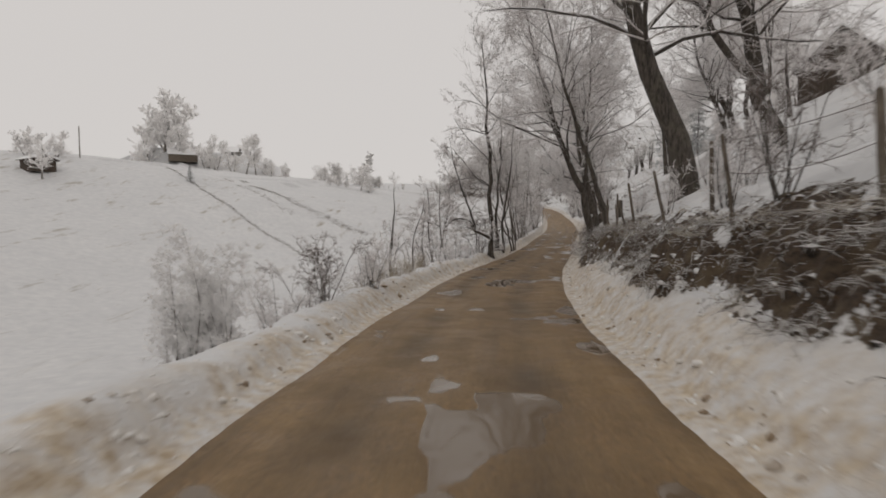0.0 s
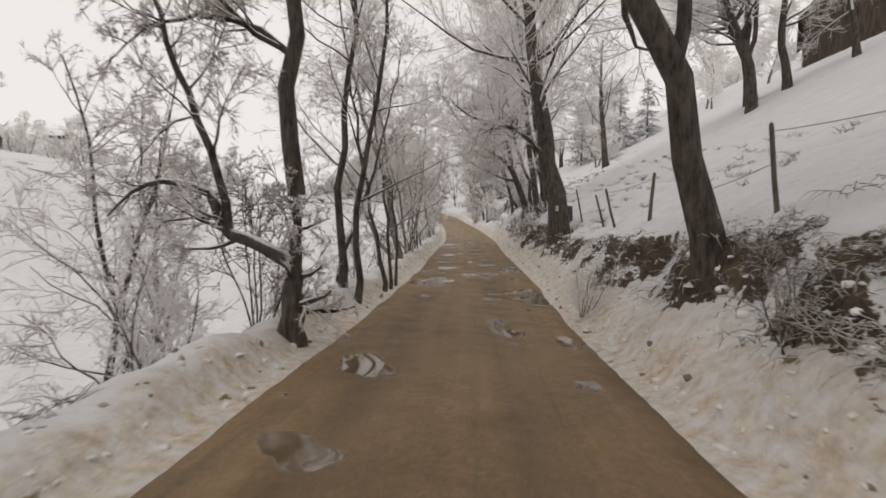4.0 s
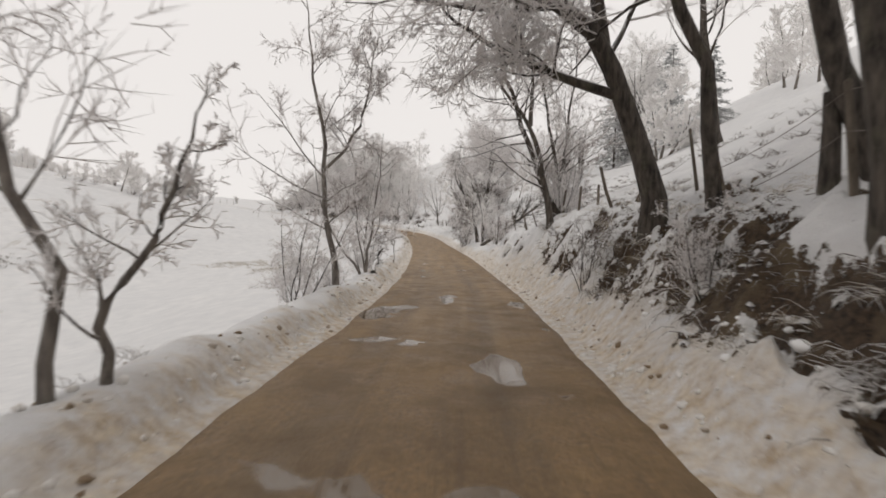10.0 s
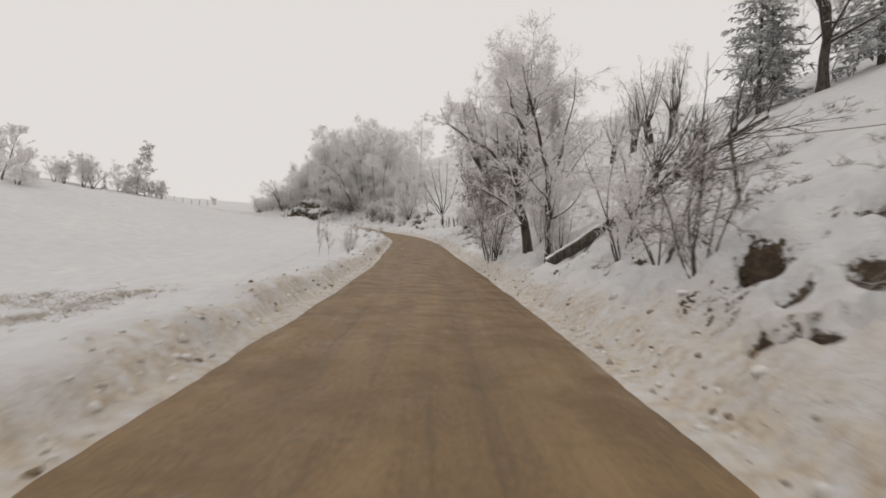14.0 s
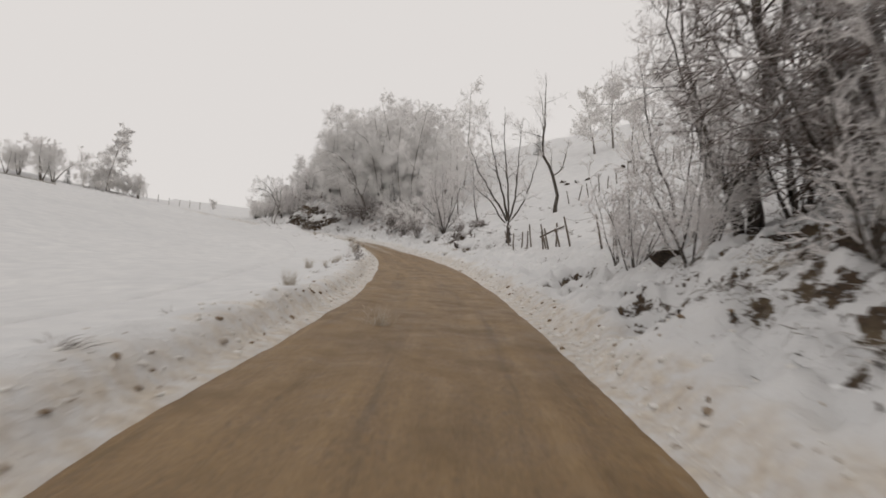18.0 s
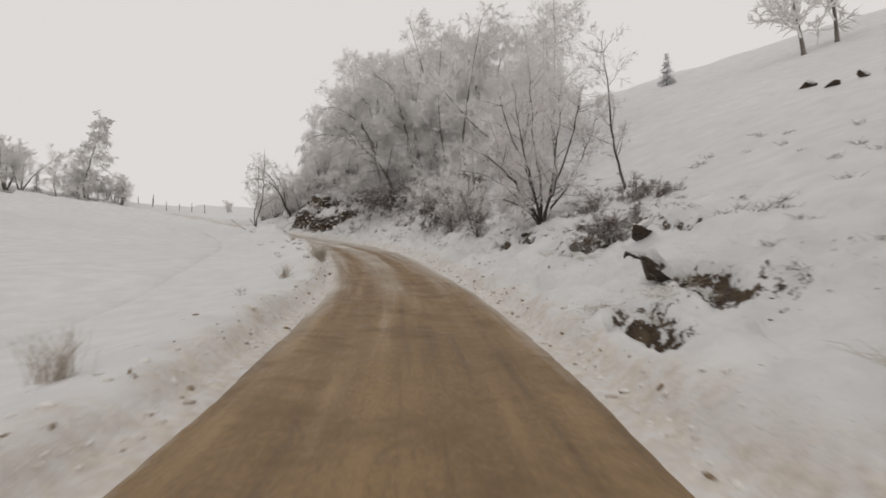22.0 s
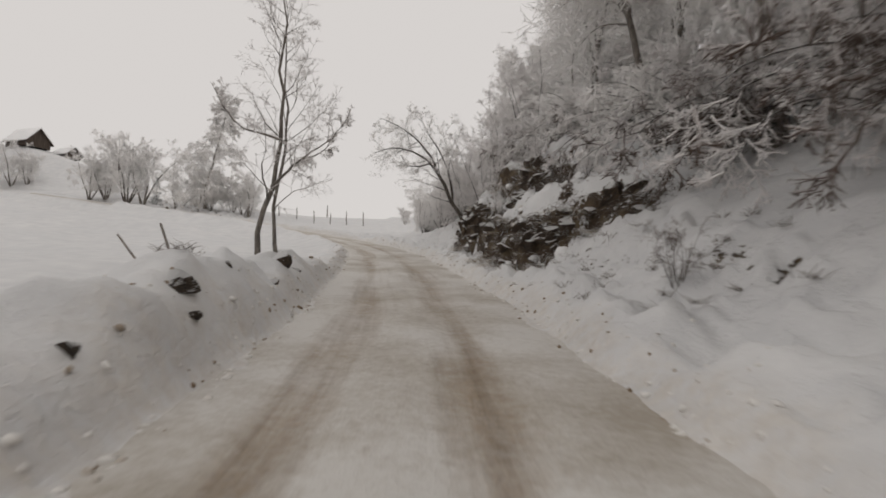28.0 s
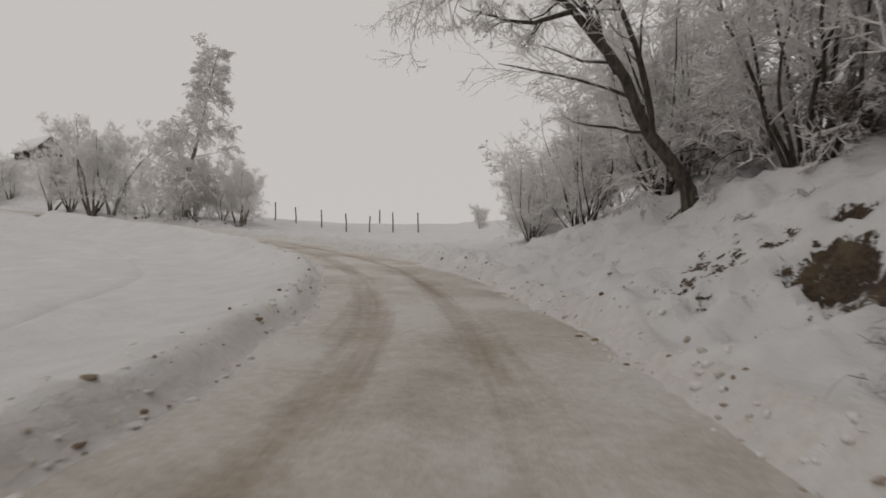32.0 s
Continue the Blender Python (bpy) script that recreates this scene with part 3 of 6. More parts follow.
r_snowy = np.interp(ss, (0, 128, 142, 152, 168, 250), (0, 0, 0.3, 0.5, 0.82, 0.9))
r_out = np.abs(dd) - np.where(dd > 0, HALF_R, HALF)
r_edge = sstep(r_out, -0.5, 0)
pot = fbm(ss * 0.85, dd * 1.15, 3, 41)
r_puddle = (pot - 0.6) * 7 * np.interp(ss, (0, 34, 52, 66, 90), (1.0, 0.95, 0.75, 0.35, 0)) * (1 - r_edge) + 5.5 * np.maximum(fbm(ss * 1.25, dd * 0.5, 3, 49) - 0.57, 0) * (np.abs(dd - 0.8) < 0.85) * (ss < 40) + 0.3 * (ss < 60) * rut * (pot > 0.5)
rz = cz - 0.035 * rut - 0.05 * r_edge * (1 - r_snowy) + 0.05 * (fbm(ss * 0.7, dd * 1.3, 3, 43) - 0.5) - 0.1 * sstep(r_out, 0.1, 0.4)
rz += r_snowy * (1 - rut) * 0.04 * fbm(ss * 3, dd * 4, 2, 47)
rz = np.where(r_puddle > 0.5, cz - 0.03, rz)
r_snow = r_snowy * (1 - np.interp(ss, (140, 165, 185), (0.8, 0.5, 0.42)) * rut) * (0.75 + 0.5 * fbm(ss * 0.3, dd * 2, 2, 44)) + 0.25 * r_edge * (ss > 60) + 0.7 * r_edge * sstep(ss, 125, 150)
r_dark = np.interp(ss, (0, 50, 75, 250), (1.0, 0.7, 0.25, 0.2)) * (0.35 + 0.65 * rut) + 0.5 * r_edge * (dd > 0) * (ss < 110)
road = new("road", mesh_from("road", np.stack([rx, ry, rz], 1), grid_faces(len(rs), len(rd))[:, ::-1], ROAD_MAT,
                             (("snow", r_snow), ("puddle", np.clip(r_puddle, 0, 1)), ("dark", r_dark), ("along", ss), ("across", dd))))
tagged(road, "wet brown gravel road with puddles, snowy ruts further on", "road", kind="structure")

# ---- trees ----
def perp(v):
    a = np.where(np.abs(v[..., 2:3]) < 0.9, np.array([0, 0, 1.0]), np.array([1.0, 0, 0]))
    u = np.cross(v, a)
    u /= np.linalg.norm(u, axis=-1, keepdims=True) + 1e-9
    return u, np.cross(v, u)


def limbs(rng, start, way, length, radius, steps, wiggle, lift, taper=0.25):
    """Crooked limbs grown step by step. lift: how strongly they bend up (down: minus)."""
    n = len(start)
    pts, v = [start], way / np.linalg.norm(way, axis=1, keepdims=True)
    for k in range(steps):
        v = v + rng.normal(0, wiggle, (n, 3)) + np.array([0, 0, 1.0]) * (lift if np.isscalar(lift) else lift[:, None])
        v /= np.linalg.norm(v, axis=1, keepdims=True)
        pts.append(pts[-1] + v * (length / steps)[:, None])
    rad = radius[:, None] * (1 - (1 - taper) * np.linspace(0, 1, steps + 1)[None, :])
    return np.stack(pts, 1), rad


def offshoots(rng, pts, rad, lens, each, lo, hi, angle, ratio, thick, flat=1.0):
    """Where the limbs of the next order start, and which way they go."""
    n, k = pts.shape[:2]
    i = np.repeat(np.arange(n), each)
    u = rng.uniform(lo, hi, len(i)) * (k - 1)
    j = np.minimum(u.astype(int), k - 2)
    f = (u - j)[:, None]
    a, b = pts[i, j], pts[i, j + 1]
    w = (b - a) / (np.linalg.norm(b - a, axis=1, keepdims=True) + 1e-9)
    p, q = perp(w)
    az = rng.uniform(0, 2 * np.pi, len(i))[:, None]
    side = np.cos(az) * p + np.sin(az) * q
    side[:, 2] *= flat
    an = np.radians(rng.normal(angle, 11, len(i)))[:, None]
    way = np.cos(an) * w + np.sin(an) * side
    t = u / (k - 1)
    length = lens[i] * ratio * (1.12 - 0.62 * t) * rng.uniform(0.6, 1.25, len(i))
    rr = (rad[i, j] * (1 - f[:, 0]) + rad[i, j + 1] * f[:, 0]) * thick
    return a + f * (b - a), way, length, rr


def tubes(pts, rad, sides):
    n, k = pts.shape[:2]
    t = np.gradient(pts, axis=1)
    t /= np.linalg.norm(t, axis=2, keepdims=True) + 1e-9
    p, q = perp(t)
    a = np.linspace(0, 2 * np.pi, sides, endpoint=False)
    ring = pts[:, :, None] + rad[:, :, None, None] * (np.cos(a)[:, None] * p[:, :, None] + np.sin(a)[:, None] * q[:, :, None])
    base = (np.arange(n) * k)[:, None, None] + np.arange(k - 1)[None, :, None]
    c, c2 = np.arange(sides), (np.arange(sides) + 1) % sides
    f = np.stack([base * sides + c, base * sides + c2, (base + 1) * sides + c2, (base + 1) * sides + c], -1)
    return ring.reshape(-1, 3), f.reshape(-1, 4)


def sprigs(pts, rad):
    """Thin three-sided shoots that run out to a point, in triangles."""
    n, k = pts.shape[:2]
    t = pts[:, 1:2] - pts[:, :1]
    p, q = perp(t / (np.linalg.norm(t, axis=2, keepdims=True) + 1e-9))
    a = np.linspace(0, 2 * np.pi, 3, endpoint=False)
    ring = pts[:, :-1, None] + rad[:, :-1, None, None] * (np.cos(a)[:, None] * p[:, :, None] + np.sin(a)[:, None] * q[:, :, None])
    v = np.concatenate([ring.reshape(n, -1, 3), pts[:, -1:]], 1)
    m, c, c2 = v.shape[1], np.arange(3), np.array([1, 2, 0])
    f = [np.stack([r * 3 + c, r * 3 + c2, r * 3 + 3 + c2], 1) for r in range(k - 2)] + [np.stack([r * 3 + c, r * 3 + 3 + c2, r * 3 + 3 + c], 1) for r in range(k - 2)]
    f.append(np.stack([(k - 2) * 3 + c, (k - 2) * 3 + c2, np.full(3, m - 1)], 1))
    f = np.concatenate(f)
    return v.reshape(-1, 3), (f[None] + (np.arange(n) * m)[:, None, None]).reshape(-1, 3)


def join(parts):
    vs, fs, o = [], [], 0
    if len({f.shape[1] for v, f in parts}) > 1:
        parts = [(v, f if f.shape[1] == 3 else np.concatenate([f[:, [0, 1, 2]], f[:, [0, 2, 3]]])) for v, f in parts]
    for v, f in parts:
        vs.append(v)
        fs.append(f + o)
        o += len(v)
    return np.concatenate(vs), np.concatenate(fs)


def child(name, me, parent, label=""):
    ob = new(name, me)
    ob.parent = parent
    return tagged(ob, label)


# style: clear stem, order counts, angle, reach of the limbs, lift of limb / branch / twig, wiggle, twig radius
STYLES = {
    "beech": dict(clear=0.2, n=(26, 9, 8, 3), angle=60, reach=0.5, lift=(0.04, 0.05, 0.03), wig=0.13, twig=0.012),
    "ash": dict(clear=0.3, n=(15, 6, 7, 3), angle=46, reach=0.4, lift=(0.08, 0.06, 0.05), wig=0.14, twig=0.011),
    "thin": dict(clear=0.2, n=(13, 6, 5, 3), angle=50, reach=0.3, lift=(0.08, 0.05, 0.02), wig=0.16, twig=0.0095),
    "birch": dict(clear=0.1, n=(25, 7, 8, 3), angle=50, reach=0.26, lift=(0.05, -0.06, -0.2), wig=0.15, twig=0.0145),
    "round": dict(clear=0.08, n=(14, 7, 8, 2), angle=44, reach=0.42, lift=(0.1, 0.06, 0.04), wig=0.15, twig=0.017),
    "far": dict(clear=0.14, n=(20, 7, 6, 0), angle=48, reach=0.4, lift=(0.1, 0.06, 0.02), wig=0.14, twig=0.055),
    "weeping": dict(clear=0.05, n=(60, 9, 10, 2), angle=60, reach=0.21, lift=(-0.02, -0.2, -0.4), wig=0.16, twig=0.026),
    "curtain": dict(clear=0.28, n=(30, 9, 9, 3), angle=55, reach=0.26, lift=(-0.08, -0.28, -0.45), wig=0.14, twig=0.011),
    "thicket": dict(clear=0.05, n=(7, 6, 5, 2), angle=42, reach=0.42, lift=(0.04, 0.0, -0.04), wig=0.16, twig=0.017),
    "spread": dict(clear=0.18, n=(15, 7, 7, 3), angle=56, reach=0.32, lift=(0.03, 0.03, 0.01), wig=0.16, twig=0.0072),
    "crown": dict(clear=0.3, n=(24, 9, 8, 3), angle=58, reach=0.44, lift=(0.02, 0.03, 0.01), wig=0.15, twig=0.009),
    "sparse": dict(clear=0.22, n=(13, 6, 6, 3), angle=50, reach=0.28, lift=(0.06, 0.04, 0.01), wig=0.16, twig=0.0065),
    "wispy": dict(clear=0.18, n=(13, 6, 5, 3), angle=48, reach=0.26, lift=(0.06, 0.04, 0.01), wig=0.16, twig=0.0062),
    "shrub": dict(clear=0.1, n=(6, 5, 4, 2), angle=36, reach=0.42, lift=(0.06, 0.04, 0.02), wig=0.16, twig=0.008),
}


def bent_stem(rng, radius, bends, height):
    """A stem through a few bends (x, y, z from the tree's foot), then upwards to its full height."""
    p = np.array([(bends[0][0] * 1.0, bends[0][1] * 1.0, min(bends[0][2], 0.0) - 0.35), *bends], float) if bends[0][2] < 0.4 else np.array(bends, float)
    if height > p[-1, 2] + 0.3:
        v = (p[-1] - p[-2]) / np.linalg.norm(p[-1] - p[-2])
        for f in (0.33, 0.66, 1.0):
            v = v + (0, 0, 0.25)
            v /= np.linalg.norm(v)
            p = np.r_[p, [p[-1] + v * (height - bends[-1][2]) * 0.36 / max(v[2], 0.5)]]
    u = np.r_[0, np.cumsum(np.linalg.norm(np.diff(p, axis=0), axis=1))]
    m = np.gradient(p, u, axis=0)
    q = np.linspace(0, u[-1], 15)
    i = np.clip(np.searchsorted(u, q, side="right") - 1, 0, len(u) - 2)
    h = (u[i + 1] - u[i])[:, None]
    k = (q - u[i])[:, None] / h
    c = (2 * k**3 - 3 * k**2 + 1) * p[i] + (k**3 - 2 * k**2 + k) * h * m[i] + (3 * k**2 - 2 * k**3) * p[i + 1] + (k**3 - k**2) * h * m[i + 1]
    c[1:] += rng.normal(0, 0.012 * u[-1] ** 0.5, (14, 3)) * [1, 1, 0.3]
    taper = 1 - 0.9 * np.linspace(0, 1, 15) ** 1.15
    return c, radius * taper, u[-1]


def bent_tree(seed, style, stems, bark=None, twig=None, density=1.0, flare=1.35):
    """A tree from its main stems: each a radius, its bends and the height that it reaches."""
    rng, st = np.random.default_rng(seed), STYLES[style]
    made = [bent_stem(rng, *w) for w in stems]
    tp, tr, H = np.stack([w[0] for w in made]), np.stack([w[1] for w in made]), np.array([w[2] for w in made])
    for k, w in enumerate(stems):
        if w[1][0][2] < 0.4:
            tr[k, 0] *= flare
            tr[k, 1] *= 1 + (flare - 1) * 0.3
    wood, fine = [tubes(tp, tr, 10)], []
    n1, n2, n3, n4 = st["n"]
    s1, w1, l1, r1 = offshoots(rng, tp, tr, H, n1, st["clear"], 0.97, st["angle"], st["reach"], 0.42)
    p1, r1 = limbs(rng, s1, w1, l1, np.clip(r1, st["twig"] * 1.6, 0.07), 6, st["wig"], st["lift"][0], 0.2)
    wood.append(tubes(p1, r1, 4))
    s2, w2, l2, r2 = offshoots(rng, p1, r1, l1, n2, 0.15, 0.98, 44, 0.55, 0.55)
    p2, r2 = limbs(rng, s2, w2, l2, np.maximum(r2, st["twig"] * 1.15), 4, st["wig"], st["lift"][1], 0.35)
    fine.append(sprigs(p2, r2))
    s3, w3, l3, r3 = offshoots(rng, p2, r2, l2, max(1, round(n3 * density)), 0.1, 1.0, 42, 0.62, 0.6)
    p3, r3 = limbs(rng, s3, w3, l3, np.full(len(l3), st["twig"]), 2, st["wig"], st["lift"][2], 0.6)
    fine.append(sprigs(p3, r3))
    if n4:
        s4, w4, l4, r4 = offshoots(rng, p3, r3, l3, n4, 0.1, 1.0, 42, 0.7, 0.7)
        p4, r4 = limbs(rng, s4, w4, l4, np.full(len(l4), st["twig"] * 0.85), 1, st["wig"], st["lift"][2], 0.6)
        fine.append(sprigs(p4, r4))
    return mesh_from("trunk", *join(wood), bark or BARK), mesh_from("crown", *join(fine), twig or TWIG)


def tree_meshes(seed, style, height, radius, lean=(0, 0), stems=1, bow=0.0, bark=None, twig=None, density=1.0, fork=0.0, bole=(0, 0)):
    """The wood and the frosted twigs of one tree that stands at the origin."""
    rng, st = np.random.default_rng(seed), STYLES[style]
    wood, fine = [], []
    n1, n2, n3, n4 = (max(1, round(k * (density if i == 2 else 1))) if k else 0 for i, k in enumerate(st["n"]))
    base = np.zeros((stems, 3))
    way = np.tile(np.array([lean[0], lean[1], 1.0]), (stems, 1))
    H = np.full(stems, height) * (1 if stems == 1 else rng.uniform(0.6, 1.0, stems))
    if stems > 1:
        az = np.linspace(0, 2 * np.pi, stems, endpoint=False) + rng.uniform(0, 1.2, stems)
        fan = rng.uniform(0.12, 0.55, stems)
        way[:, 0] += np.cos(az) * fan
        way[:, 1] += np.sin(az) * fan
        base[:, 0], base[:, 1] = np.cos(az) * radius * 1.6, np.sin(az) * radius * 1.6
    base[:, 2] = -0.35
    if bole[0]:
        bp, br = limbs(rng, np.array([[0, 0, -0.35]]), np.array([[0.03, 0, 1.0]]), np.array([bole[0] + 0.45]), np.array([bole[1]]), 5, 0.05, 0.05, 0.95)
        br[:, 0] *= 1.4
        wood.append(tubes(bp, br, 10))
        base = np.clip(base, -bole[1] * 0.7, bole[1] * 0.7) + bp[0, -1] * [1, 1, 0] + [0, 0, bole[0] - 0.1]
    lift = 0.05 + bow
    tp, tr = limbs(rng, base, way, H * np.linalg.norm(way, axis=1) * 0.98, np.full(stems, radius), 12, (0.085 if style == "thin" else 0.065) if stems == 1 else 0.09, lift, 0.12)
    tr[:, 0] *= 1.45
    tr[:, 1] *= 1.06
    if fork:
        s0, w0, l0, r0 = offshoots(rng, tp, tr, H, 2, fork, fork + 0.12, 22, 0.62, 0.75)
        fp, fr = limbs(rng, s0, w0, l0, r0, 12, 0.07, 0.07, 0.15)
        tp, tr, H = np.concatenate([tp, fp]), np.concatenate([tr, fr]), np.r_[H, l0]
    wood.append(tubes(tp, tr, 9 if radius > 0.09 else 6))
    lo = st["clear"]
    s1, w1, l1, r1 = offshoots(rng, tp, tr, H, n1, lo, 0.97, st["angle"], st["reach"], 0.42)
    slim = style in ("shrub", "thicket", "round")
    p1, r1 = limbs(rng, s1, w1, l1, np.maximum(r1, st["twig"] * 1.5), 4 if slim else 6, st["wig"], st["lift"][0], 0.22)
    (wood if radius > 0.16 or style == "thin" else fine).append(tubes(p1, r1, 3 if slim else 4))
    s2, w2, l2, r2 = offshoots(rng, p1, r1, l1, n2, 0.2, 0.98, 44, 0.58, 0.55)
    p2, r2 = limbs(rng, s2, w2, l2, np.maximum(r2, st["twig"] * 1.15), 2 if slim else 4, st["wig"], st["lift"][1], 0.35)
    fine.append(sprigs(p2, r2))
    s3, w3, l3, r3 = offshoots(rng, p2, r2, l2, n3, 0.1, 1.0, 42, 0.7, 0.6)
    p3, r3 = limbs(rng, s3, w3, l3, np.full(len(l3), st["twig"]), 1 if slim and n4 else 2, st["wig"], st["lift"][2], 0.6)
    fine.append(sprigs(p3, r3))
    if n4:
        s4, w4, l4, r4 = offshoots(rng, p3, r3, l3, n4, 0.1, 1.0, 42, 0.75, 0.7)
        p4, r4 = limbs(rng, s4, w4, l4, np.full(len(l4), st["twig"] * 0.9), 1, st["wig"], st["lift"][2], 0.6)
        fine.append(sprigs(p4, r4))
    return (mesh_from("trunk", *join(wood), bark or BARK), mesh_from("crown", *join(fine), twig or TWIG))


def plant(name, x, y, meshes, turn=0.0, size=1.0, label="", category="tree", group="", sink=0.0, tall=1.0):
    """A tree of its own on the ground at x, y, from two meshes."""
    top = new(name)
    top.matrix_world = pose(x, y, ground_z(x, y) - sink, 0, 0, turn)
    for n, me in zip(("trunk", "crown"), meshes):
        child(n, me, top).scale = (size, size, size * tall)
    return tagged(top, label, category, group)


def conifer_meshes(seed, height, radius, droop=0.12, full=100, needle=None, thick=0.055):
    """A narrow spruce: whorls of drooping boughs with hanging needle sprays."""
    rng = np.random.default_rng(seed)
    tp, tr = limbs(rng, np.array([[0, 0, -0.3]]), np.array([[0, 0, 1.0]]), np.array([height + 0.3]), np.array([radius]), 10, 0.015, 0.02, 0.06)
    h = np.sort(rng.uniform(0.04, 0.98, full))
    az = np.arange(full) * 2.4 + rng.uniform(-0.4, 0.4, full)
    way = np.stack([np.cos(az), np.sin(az), np.full(full, 0.18 - droop)], 1)
    lens = height * 0.25 * (1.03 - h) ** 0.8 * rng.uniform(0.75, 1.2, full) + 0.12
    p1, r1 = limbs(rng, np.stack([h * 0, h * 0, h * height], 1), way, lens, np.full(full, thick * 0.8), 5, 0.08, -droop * 0.5, 0.3)
    s2, w2, l2, r2 = offshoots(rng, p1, r1, lens, 14, 0.1, 1.0, 52, 0.38, 0.9, 0.45)
    p2, r2 = limbs(rng, s2, w2, l2, np.full(len(l2), thick), 2, 0.1, -0.16, 0.35)
    s3, w3, l3, r3 = offshoots(rng, p2, r2, l2, 3, 0.2, 1.0, 50, 0.5, 0.9, 0.6)
    p3, r3 = limbs(rng, s3, w3, l3, np.full(len(l3), thick * 0.8), 1, 0.1, -0.2, 0.4)
    return (mesh_from("trunk", *tubes(tp, tr, 7), BARK), mesh_from("crown", *join([sprigs(p1, r1), sprigs(p2, r2), sprigs(p3, r3)]), needle or NEEDLE))

# roadside trees on the cut bank: x, y, style, height, radius, lean, extra
BANK_TREES = (
    (27.4, 64.0, "ash", 12, 0.3, (-0.12, 0), {}), (20.5, 33.5, "ash", 11, 0.16, (-0.1, 0.0), dict(fork=0.4)), (26.5, 40.5, "beech", 10, 0.16, (0.0, 0.0), {}), (12.5, 12.0, "beech", 11, 0.2, (-0.2, 0), dict(fork=0.3)),
    (39.4, 88.0, "beech", 11.5, 0.26, (0.02, 0), dict(fork=0.3, twig=TWIG_WHITE)), (26.9, 101.6, "ash", 9, 0.24, (-0.15, 0), dict(fork=0.3)),
    (27.7, 98.8, "beech", 10.5, 0.22, (0.03, 0), dict(fork=0.25)),
    )
for i, (x, y, style, h, r, lean, extra) in enumerate(BANK_TREES):
    plant("bare_tree", x, y, tree_meshes(100 + i, style, h, r, lean, **extra), label="bare dark-barked tree with frosted twigs on the snowy bank", group="trees on the bank")

